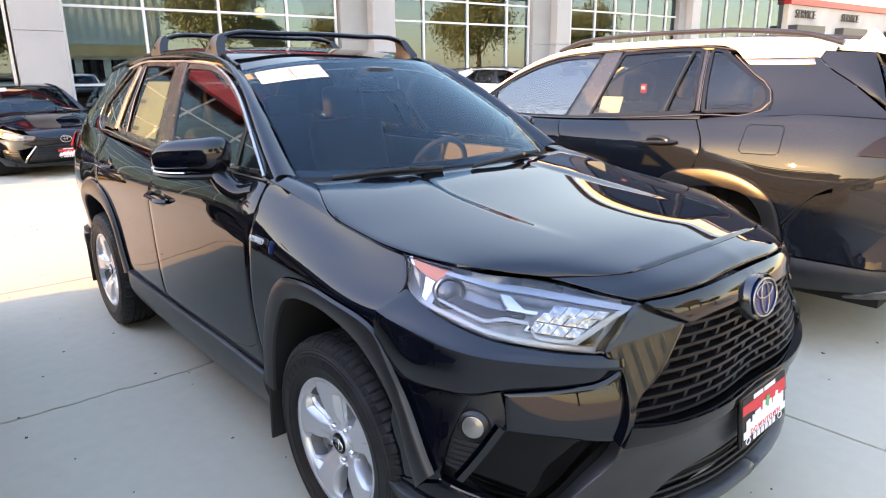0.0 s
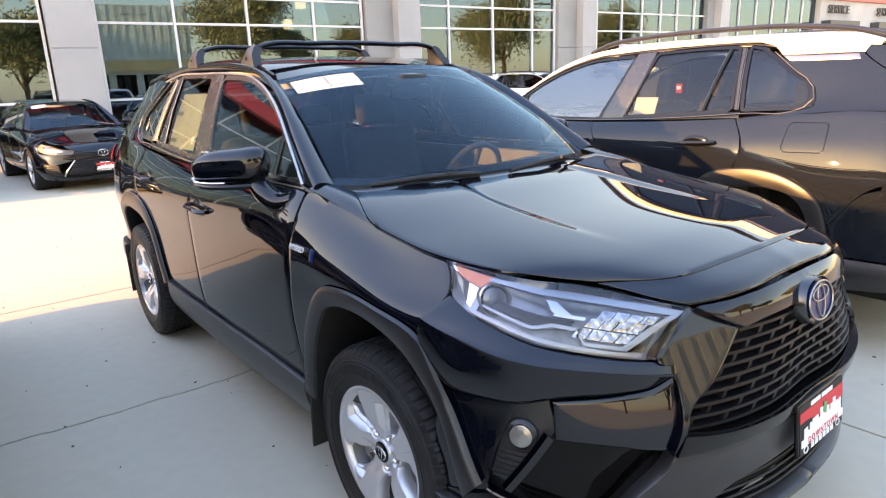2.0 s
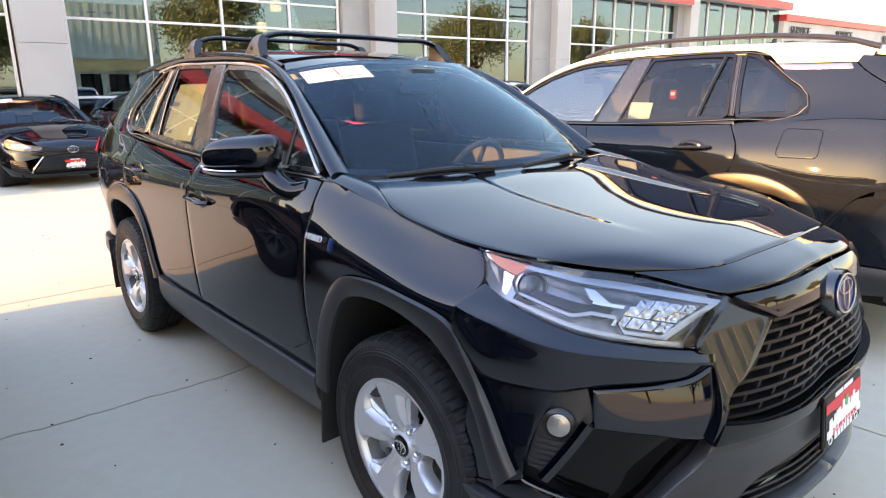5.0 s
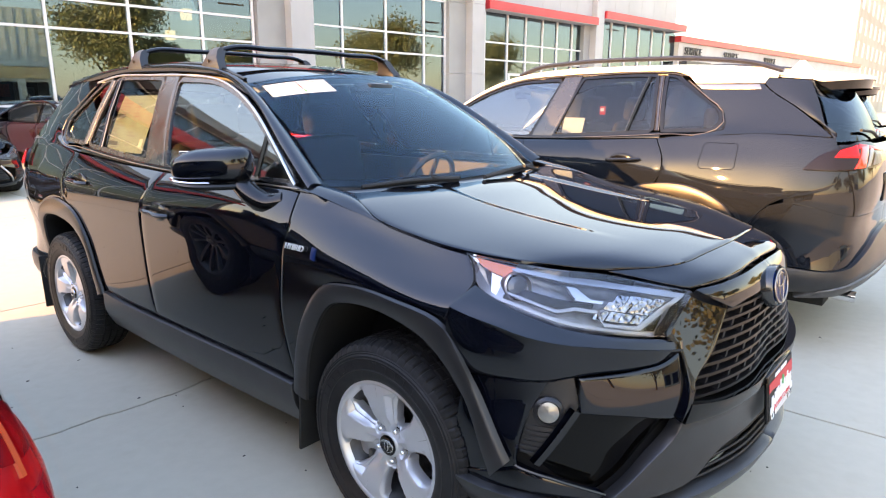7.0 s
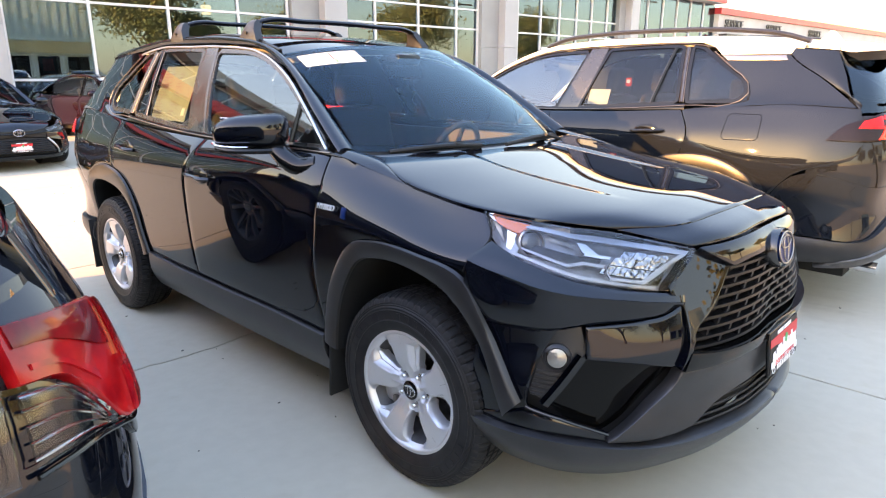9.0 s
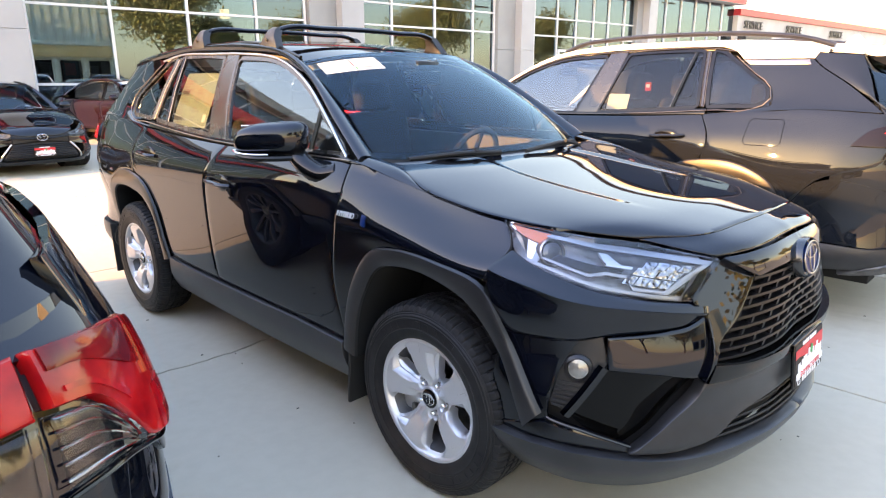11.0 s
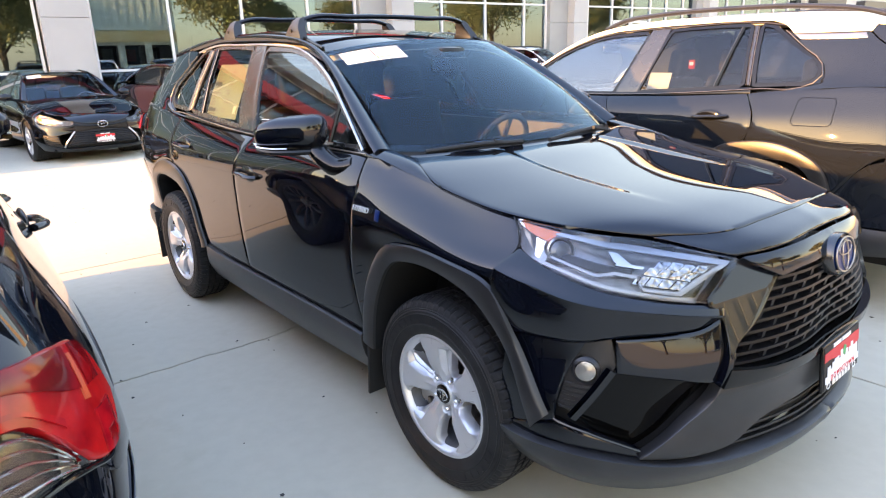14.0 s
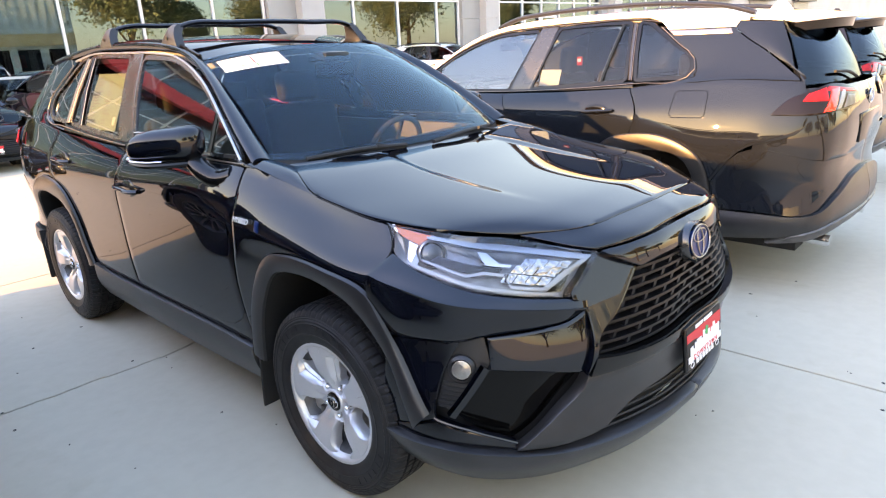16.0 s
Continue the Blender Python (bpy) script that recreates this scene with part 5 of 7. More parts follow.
            for net_, low_ in ((red, low_net), (gate_red, gate_low)):
                sheet("tail_lens", H(net_), (0.7, 1, 0), RED_LENS, tl, side, "bright red tail lens", off=0.014, depth=0.03, roll=0.004)
                sheet("clear_back", H(low_), (0.7, 1, 0), LAMP_BROWN, tl, side, "dark lamp reflector", off=-0.004, depth=0.01)
                for k in range(2, low_.shape[0] - 1, 2):
                    q = H(low_[k]) + np.array([0.5, 0.85, 0]) * 0.004
                    q[:, 0] *= side
                    piece("lamp_rib", *tube(q[3:-1], 0.0016, 5), BRIGHT_CHROME, tl)
                lens = sheet("clear_lens", H(low_), (0.7, 1, 0), LENS, tl, side, "clear lower lens", off=0.012, depth=0.004, roll=0.002)
                lens.visible_shadow = False
            for r0, r1, c0_, c1_, mat, up in ((7, 12, 7, 12, DEEP_RED, 0.0175), (7, 12, 13, 29, DEEP_RED, 0.0175), (1, 6, 7, 13, MID_RED, 0.0175), (2, 4, 9, 12, DEEP_RED, 0.0195), (3, 5, 18, 28, MID_RED, 0.0175), (6, 11, 12, 14, AMBER_RED, 0.0180)):
                sheet("tail_segment", H(red[r0:r1, c0_:c1_]), (0.7, 1, 0), mat, tl, side, "red lens band", off=up, depth=0.005, roll=0.001)
            low_line = H(np.array([(r(0.846), 1.10), (r(0.80), 1.140), (r(0.72), 1.150), (r(0.55), 1.155), (r(0.25), 1.150)]))
            high_line = np.array([(0.700, 3.30, 1.300), (0.672, 3.39, 1.285), (0.605, 3.445, 1.262), (0.44, 3.49, 1.248), (0.20, 3.51, 1.245)])
            sheet("tail_shoulder", coons(low_line, high_line, [low_line[0], high_line[0]], [low_line[-1], high_line[-1]], 20, 8, 0), (0.5, 1, 0.4), body, car, side, "gloss painted shoulder above the lamp", off=0.004, depth=0.02, roll=0.002, angle=60)
            p = H(np.array([(r(0.838), 1.012), (r(0.818), 0.986), (r(0.788), 1.002), (r(0.762), 1.013), (r(0.716), 1.019), (r(0.68), 1.020)])) + np.array([0.004, 0.006, 0])
            p[:, 0] *= side
            piece("lamp_gasket", *tube(along(p, 20), 0.003, 6), GLOSS_BLACK, tl, "black gasket below the lamp")
        else:
            t_low = [(r(0.861), 1.052), (r(0.830), 1.050), (r(0.76), 1.052), (r(0.665), 1.060), (r(0.50), 1.066), (r(0.30), 1.085)]
            t_top = [(r(0.861), 1.058), (r(0.840), 1.136), (r(0.80), 1.165), (r(0.70), 1.198), (r(0.50), 1.196), (r(0.30), 1.160)]
            net_t = coons(t_low, t_top, [t_low[0], t_top[0]], [t_low[-1], t_top[-1]], 40, 12)
            sheet("tail_lens", H(net_t), (1, 1, 0), SMOKE, tl, side, "smoked black tail lens", off=0.010, depth=0.03)

            def band(pts, mat, up=0.0125):
                """A four-cornered lens segment; the corners run round from the outer foot."""
                a_, b_, c_, d_ = [(r(q0), q1) for q0, q1 in pts]
                sheet("tail_segment", H(coons([a_, b_], [d_, c_], [a_, d_], [b_, c_], 10, 4)), (1, 1, 0), mat, tl, side, off=up, depth=0.006, roll=0.001)
            band(((0.815, 1.120), (0.700, 1.118), (0.690, 1.188), (0.795, 1.158)), RED_LENS)
            band(((0.700, 1.168), (0.31, 1.140), (0.31, 1.156), (0.66, 1.192)), RED_LENS)
            band(((0.740, 1.062), (0.665, 1.066), (0.560, 1.178), (0.650, 1.172)), BRIGHT_LENS, 0.0145)
            if main:
                band(((0.872, 1.075), (0.80, 1.070), (0.79, 1.155), (0.864, 1.150)), RED_LENS, 0.028)
            band(((0.645, 1.070), (0.60, 1.072), (0.50, 1.160), (0.54, 1.168)), RIBBED)
            band(((0.57, 1.074), (0.40, 1.085), (0.38, 1.132), (0.49, 1.140)), LAMP_DARK)
        # body shell behind the lamp and the panel joints
        g = coons([(r(0.878), 0.60), (r(0.78), 0.70), (r(0.66), 0.76)], [(r(0.868), 1.20), (r(0.80), 1.19), (r(0.66), 1.185)], [(r(0.878), 0.60), (r(0.868), 1.20)], [(r(0.66), 0.76), (r(0.66), 1.185)], 14, 14, 0)
        sheet("corner_panel", H(g), (1, 1, 0), body, car, side, "painted tail corner", off=-0.006, depth=0.004, roll=0, angle=60)
        # rear bumper corner
        g = coons([(y(3.06), 0.50), (y(3.30), 0.50), (r(0.70), 0.51), (r(0.57), 0.575), (r(0.3), 0.655), (r(0.0), 0.68)], [(y(3.053), 0.655), (y(3.20), 0.84), (r(0.72), 0.80), (r(0.3), 0.80), (r(0.0), 0.80)],
                  [(y(3.06), 0.50), (y(3.053), 0.655)], [(r(0.0), 0.68), (r(0.0), 0.80)], 24, 6)
        sheet("rear_bumper", H(g), (0.3, 1, 0), body, car, side, "gloss painted rear bumper", off=0.0)
        g = coons([(y(3.08), 0.33), (r(0.75), 0.38), (r(0.3), 0.42), (r(0.0), 0.42)], [(y(3.06), 0.49), (y(3.30), 0.49), (r(0.70), 0.51), (r(0.57), 0.575), (r(0.3), 0.655), (r(0.0), 0.68)],
                  [(y(3.08), 0.33), (y(3.06), 0.49)], [(r(0.0), 0.42), (r(0.0), 0.68)], 24, 6)
        sheet("rear_bumper_trim", H(g), (0.3, 1, 0), trim, car, side, "grained dark rear bumper trim", off=0.024, depth=0.05, roll=0.008)
        g = coons([(y(3.38), 0.33), (r(0.60), 0.35), (r(0.0), 0.36)], [(r(0.80), 0.39), (r(0.66), 0.43), (r(0.0), 0.46)], [(y(3.38), 0.33), (r(0.80), 0.39)], [(r(0.0), 0.36), (r(0.0), 0.46)], 14, 5)
        sheet("skid_plate", H(g), (0.3, 1, 0), BARREL, car, side, "dull grey rear skid plate", off=0.034, depth=0.04, roll=0.006)
        piece("exhaust_tip", *tube([(side * 0.48, 3.35, 0.30), (side * 0.48, 3.64, 0.29)], 0.035, 14), CHROME, car, "chrome exhaust tip")
        # roof rails
        rp = along([(0.565, 1.28, 1.615), (0.560, 1.42, 1.662), (0.553, 1.7, 1.690), (0.548, 2.2, 1.700), (0.545, 2.7, 1.682), (0.540, 3.0, 1.640), (0.538, 3.12, 1.602)], 30)
        if not main:
            rp[:, 0] *= side
            piece("roof_rail", *tube(rp, 0.020, 10, squash=0.8), trim, car, "dark grey raised roof rail")
            for yy0 in (1.9, 2.5):
                piece("rail_foot", *tube([(side * 0.548, yy0, 1.62), (side * 0.548, yy0, 1.69)], 0.022, 8), trim, car)
        else:
            # flush ditch moulding, then feet of the cross bars stand on it
            dm = along([(0.577, 1.16, 1.566), (0.563, 1.39, 1.624), (0.563, 2.0, 1.655), (0.557, 2.65, 1.635), (0.54, 3.2, 1.580)], 30)
            dm[:, 0] *= side
            piece("roof_moulding", *tube(dm, 0.008, 8), GLOSS_BLACK, car, "black roof ditch moulding")

    # grille
    gr = new("grille")
    gr.parent = car
    shape = ([(f(0.0), 0.640), (f(0.30), 0.645), (f(0.45), 0.652), (f(0.520), 0.660)], [(f(0.0), 0.915), (f(0.15), 0.910), (f(0.25), 0.903), (f(0.325), 0.888)],
             [(f(0.0), 0.640), (f(0.0), 0.915)], [(f(0.520), 0.660), (f(0.506), 0.706), (f(0.436), 0.768), (f(0.325), 0.888)])
    back = H(coons(*shape, 14, 6, 0))
    for side in (-1, 1):
        sheet("grille_back", back, (0.2, -1, 0), DARK_VOID, gr, side, off=-0.05, depth=0.04, roll=0)
    rows = 9
    for j in range(rows):
        z0 = 0.662 + 0.0272 * j
        half = float(np.interp(z0, [0.64, 0.66, 0.706, 0.768, 0.888, 0.93], [0.525, 0.522, 0.508, 0.438, 0.325, 0.28]))
        ss = np.array([f(x) for x in np.linspace(0.0, half, 24)])
        lo, hi = H(np.stack([ss, 0 * ss + z0 - 0.004], 1)), H(np.stack([ss, 0 * ss + z0 + 0.004], 1))
        g = np.array([lo + [0, 0.030, 0.004], lo + [0, 0.004, 0], hi + [0, 0.004, 0], hi + [0, 0.030, 0.003]])
        g = np.concatenate([g[:, ::-1] * M, g[:, 1:]], 1)
        slat = sheet("grille_slat", g, (0, -1, 0), GRILLE_PLASTIC, gr, 1, "black slat of an open mesh grille", depth=0.002, roll=0.0, angle=25)
        w = 0.098
        if j < rows - 1:
            for i in range(-7, 8):
                x = (i + 0.5 * (j % 2)) * w
                if abs(x) > half - 0.03:
                    continue
                a1 = H(np.array([[f(abs(x)), z0 + 0.0136]]))[0]
                tilt = 0.016 if x < 0 else -0.016
                v = np.array([(x + dx + tz * tilt, a1[1] + dy, z0 + 0.0272 * (tz + 0.5)) for dx, dy in ((-0.010, 0.009), (0.010, 0.009), (0.007, 0.040), (-0.007, 0.040)) for tz in (-0.46, 0.46)])
                piece("grille_link", v, [(0, 2, 3, 1), (2, 4, 5, 3), (4, 6, 7, 5), (6, 0, 1, 7)], GRILLE_PLASTIC, slat, smooth=False)
    # emblem on its shield
    c = H(np.array([[f(0.0), 0.895]]))[0]
    th = np.linspace(0, 2 * np.pi, 40, endpoint=False)
    tilt_e = Matrix.Translation((0, c[1] - 0.022, 0.896)) @ Matrix.Rotation(radians(80), 4, "X")
    rings = []
    for dz, k in ((-0.190, 1.16), (-0.10, 1.14), (-0.03, 1.10), (-0.006, 1.07), (0.0, 1.03), (-0.004, 0.99), (-0.012, 0.97)):
        e = lambda t: np.sign(t) * np.abs(t) ** 0.88
        rings.append([tilt_e @ Vector((0.083 * k * float(e(np.cos(a))), 0.061 * k * float(e(np.sin(a))), dz)) for a in th])
    v = np.array(rings).reshape(-1, 3)
    n_ = len(th)
    ff = [(j * n_ + i, j * n_ + (i + 1) % n_, (j + 1) * n_ + (i + 1) % n_, (j + 1) * n_ + i) for j in range(len(rings) - 1) for i in range(n_)] + [tuple(range((len(rings) - 1) * n_, len(rings) * n_))]
    piece("emblem_shield", v, ff, SATIN_BLACK, car, "satin black boss behind the emblem", angle=35)
    emblem(car, (0, c[1] - 0.024, 0.896), Matrix.Rotation(radians(80), 4, "X"), 0.077, BLUE_ENAMEL if main else None, BRONZE if main else CHROME)
    # front dark backing behind the bumper
    for side in (-1, 1):
        g = coons([(f(0.0), 0.25), (f(0.5), 0.25), (f(0.86), 0.30)], [(f(0.0), 0.93), (f(0.5), 0.90), (f(0.90), 0.90)], [(f(0.0), 0.25), (f(0.0), 0.93)], [(f(0.86), 0.30), (f(0.90), 0.90)], 20, 6, 0)
        sheet("inner_bumper", H(g), (0.3, -1, 0), DARK_VOID, car, side, off=-0.062, depth=0.005, roll=0)
    for j in range(5):
        z0 = 0.385 + 0.022 * j
        ss = np.array([f(x) for x in np.linspace(0.0, 0.46 - 0.012 * j, 16)])
        pr = H(np.stack([ss, 0 * ss + z0], 1))
        pr[:, 1] += 0.014
        piece("intake_slat", *tube(np.concatenate([pr[::-1] * [-1, 1, 1], pr[1:]]), 0.0045, 5), MATT_BLACK, car)
    if main:
        c = H(np.array([[f(0.0), 0.55]]))[0]
        plate(car, Matrix.Translation((0.012, c[1] - 0.036, 0.552)) @ Matrix.Rotation(radians(84), 4, "X"))

    # tail: gate, rear window, spoiler
    for side in (-1, 1):
        gz = 1.14 if wide_tail else 1.19
        g = coons([(r(0.0), 0.80), (r(0.4), 0.80), (r(0.70), 0.80)], [(r(0.0), gz), (r(0.4), gz), (r(0.79), gz)], [(r(0.0), 0.80), (r(0.0), gz)], [(r(0.70), 0.80), (r(0.79), gz)], 16, 10)
        sheet("tailgate", H(g), (0, 1, 0), body, car, side, "gloss painted tailgate", off=0.0, roll=0.001)
        if wide_tail:
            ra = on_glass(along([(3.300, 1.300), (3.195, 1.387), (3.068, 1.504), (3.008, 1.562)], 12))
            rb = along([(0.605, 3.445, 1.262), (0.58, 3.37, 1.39), (0.52, 3.27, 1.545)], 12)
        else:
            ra = on_glass(along([(3.446, 1.245), (3.247, 1.387), (3.068, 1.504), (3.008, 1.562)], 12))
            rb = along([(0.70, 3.43, 1.20), (0.62, 3.36, 1.37), (0.53, 3.27, 1.545)], 12)
        ra[:, 0] += 0.003
        g = np.array([ra * (1 - t) + rb * t + np.array([0.012, 0.02, 0]) * 4 * t * (1 - t) for t in np.linspace(0, 1, 6)])
        sheet("tailgate_side", g, (0.7, 1, 0), body, car, side, roll=0.0, angle=60)
    lo = along([(-0.70, 3.43, 1.20), (-0.4, 3.52, 1.20), (0, 3.55, 1.20), (0.4, 3.52, 1.20), (0.70, 3.43, 1.20)], 20)
    hi = along([(-0.53, 3.27, 1.545), (-0.3, 3.31, 1.565), (0, 3.33, 1.575), (0.3, 3.31, 1.565), (0.53, 3.27, 1.545)], 20)
    g = np.array([lo * (1 - t) + hi * t + np.array([0, 0.02, 0.01]) * 4 * t * (1 - t) for t in np.linspace(0, 1, 8)])
    sheet("rear_screen", g, (0, 1, 0.3), DEEP_GLASS, car, depth=0.005, roll=0, label="dark rear window")
    lip0 = along([(-0.53, 3.22, 1.585), (-0.3, 3.28, 1.604), (0, 3.31, 1.612), (0.3, 3.28, 1.604), (0.53, 3.22, 1.585)], 20)
    lip1 = along([(-0.49, 3.33, 1.556), (-0.3, 3.46, 1.572), (0, 3.52, 1.578), (0.3, 3.46, 1.572), (0.49, 3.33, 1.556)], 20)
    g = np.array([lip0 * (1 - t) + lip1 * t for t in np.linspace(0, 1, 6)])
    sheet("spoiler", g, (0, 0.2, 1), roof, car, depth=0.022, label="roof spoiler")
    g = g * [0.97, 1, 1] - [0, 0.012, 0.024]
    sheet("spoiler_foot", g, (0, 0.2, 1), GLOSS_BLACK, car, depth=0.05, label="black underside of the spoiler")
    emblem(car, (0, H(np.array([[r(0.0), 1.10]]))[0][1] + 0.004, 1.10), Matrix.Rotation(math.pi, 4, "Z") @ Matrix.Rotation(radians(90), 4, "X"), 0.065)
    part("plate_recess", box_bm((0.50, 0.02, 0.17), (0, H(np.array([[r(0.0), 0.95]]))[0][1], 0.93), 0.006), GLOSS_BLACK, car)
    part("model_letters", box_bm((0.13, 0.004, 0.022), (-0.52, H(np.array([[r(0.52), 0.90]]))[0][1] + 0.004, 0.90), rot=Matrix.Rotation(radians(14), 4, "Z")), CHROME, car, "chrome letters drawn as a bar")
    piece("rear_wiper", *tube(along([(0, 3.57, 1.21), (0.12, 3.56, 1.24), (0.38, 3.53, 1.26)], 8), 0.009, 6), MATT_BLACK, car)
    if not main:
        bm = bmesh.new()
        bmesh.ops.create_cone(bm, cap_ends=True, radius1=0.06, radius2=0.012, depth=0.065, segments=16)
        bmesh.ops.scale(bm, vec=(0.45, 1.25, 1), verts=bm.verts)
        bmesh.ops.translate(bm, vec=(0, 3.10, 1.655), verts=bm.verts)
        part("antenna_fin", bm, roof, car, "painted antenna fin")
        g = H(coons([(y(2.780), 1.028), (y(2.992), 1.032)], [(y(2.792), 1.180), (y(2.992), 1.182)], [(y(2.780), 1.028), (y(2.792), 1.180)], [(y(2.992), 1.032), (y(2.992), 1.182)], 8, 8))
        flap = sheet("fuel_flap", g, (1, 0, 0), body, car, 1, "fuel flap in the body colour", off=0.0012, depth=0.004, roll=0.0003)
        ring = along([(2.800, 1.028), (2.975, 1.031), (2.992, 1.048), (2.992, 1.165), (2.976, 1.181), (2.812, 1.180), (2.795, 1.164), (2.782, 1.046), (2.800, 1.028)], 60, smooth=False)
        q = H(np.array([(y(a_), b_) for a_, b_ in ring]))
        q[:, 0] += 0.0010
        piece("flap_joint", *tube(q, 0.0026, 6), GLOSS_BLACK, flap, "dark joint round the flap")

    # cabin
    part("cabin_floor", box_bm((1.50, 2.5, 0.04), (0, 1.85, 0.42)), DARK_VOID, car)
    part("under_tray", box_bm((1.30, 4.2, 0.10), (0, 1.40, 0.30)), DARK_VOID, car)
    for sx in (-1, 1):
        part("door_card", box_bm((0.03, 2.15, 0.66), (sx * 0.775, 1.50, 0.80), 0.01), INTERIOR, car)
        part("well_liner", box_bm((0.05, 0.95, 0.50), (sx * 0.57, 0.0, 0.60)), DARK_VOID, car)
        part("well_liner", box_bm((0.05, 0.95, 0.50), (sx * 0.57, AXLE, 0.60)), DARK_VOID, car)
    part("bulkhead", box_bm((1.5, 0.05, 0.55), (0, 0.50, 0.75)), DARK_VOID, car)
    dash = np.array([[(x, yv + 0.10 * (x / 0.7) ** 2, z) for x in np.linspace(-0.70, 0.70, 15)] for yv, z in ((0.36, 1.120), (0.55, 1.125), (0.75, 1.105), (0.86, 1.06), (0.90, 0.95), (0.86, 0.80))])
    sheet("dashboard", dash, (0, 0, 1), INTERIOR, car, depth=0.02, roll=0.0, label="black moulded dashboard", angle=60)
    for sx in (-1, 1):
        seat(car, sx * 0.37, 1.45)
    part("rear_bench", box_bm((1.30, 0.52, 0.18), (0, 2.30, 0.66), 0.05, segments=3), FABRIC, car)
    part("rear_backrest", box_bm((1.30, 0.14, 0.60), (0, 2.62, 0.96), 0.05, Matrix.Rotation(radians(-16), 4, "X"), 3), FABRIC, car)
    for x in (-0.42, 0, 0.42):
        part("rear_headrest", box_bm((0.25, 0.09, 0.15), (x, 2.72, 1.31), 0.035, segments=3), FABRIC, car)
    wheel_at = Matrix.Translation((0.37, 0.93, 1.03)) @ Matrix.Rotation(radians(-66), 4, "X")
    th = np.linspace(0, 2 * np.pi, 33)
    sw = np.array([wheel_at @ Vector((0.185 * math.cos(t), 0.185 * math.sin(t), 0)) for t in th])
    st = new("steering_wheel")
    st.parent = car
    piece("steering_rim", *tube(sw, 0.016, 8), INTERIOR, st)
    bm = box_bm((0.16, 0.12, 0.05), (0, 0, 0), 0.02)
    bmesh.ops.transform(bm, matrix=wheel_at, verts=bm.verts)
    part("steering_hub", bm, INTERIOR, st)
    for a in (0.0, math.pi, -math.pi / 2):
        piece("steering_spoke", *tube([wheel_at @ Vector((0, 0, 0)), wheel_at @ Vector((0.18 * math.cos(a), 0.18 * math.sin(a), 0))], 0.014, 6), INTERIOR, st)
    bm = box_bm((0.23, 0.03, 0.065), (0, 0.93, 1.475), 0.014, segments=3)
    part("cabin_mirror", bm, GLOSS_BLACK, car, "rear view mirror")
    part("camera_pod", box_bm((0.16, 0.16, 0.05), (0, 0.97, 1.535), 0.02), GLOSS_BLACK, car)
    # wipers
    for x0, x1, ya, yb in ((-0.60, -0.16, 0.395, 0.285), (-0.02, 0.52, 0.255, 0.375)):
        p = along([(x0, ya, 1.158), ((x0 + x1) / 2, (ya + yb) / 2 - 0.030, 1.172), (x1, yb, 1.162)], 14)
        piece("wiper_blade", *tube(p, 0.011, 8, squash=0.9), MATT_BLACK, car, "black wiper blade")
        p = along([(x1 + 0.04, 0.27 + 0.1 * abs(x1), 1.135), ((x0 + x1) / 2 + 0.06, (ya + yb) / 2 - 0.045, 1.180)], 6)
        piece("wiper_arm", *tube(p, 0.008, 6), MATT_BLACK, car)
    if main:
        fit_out(car, base, topl, H, f, y)
    return car


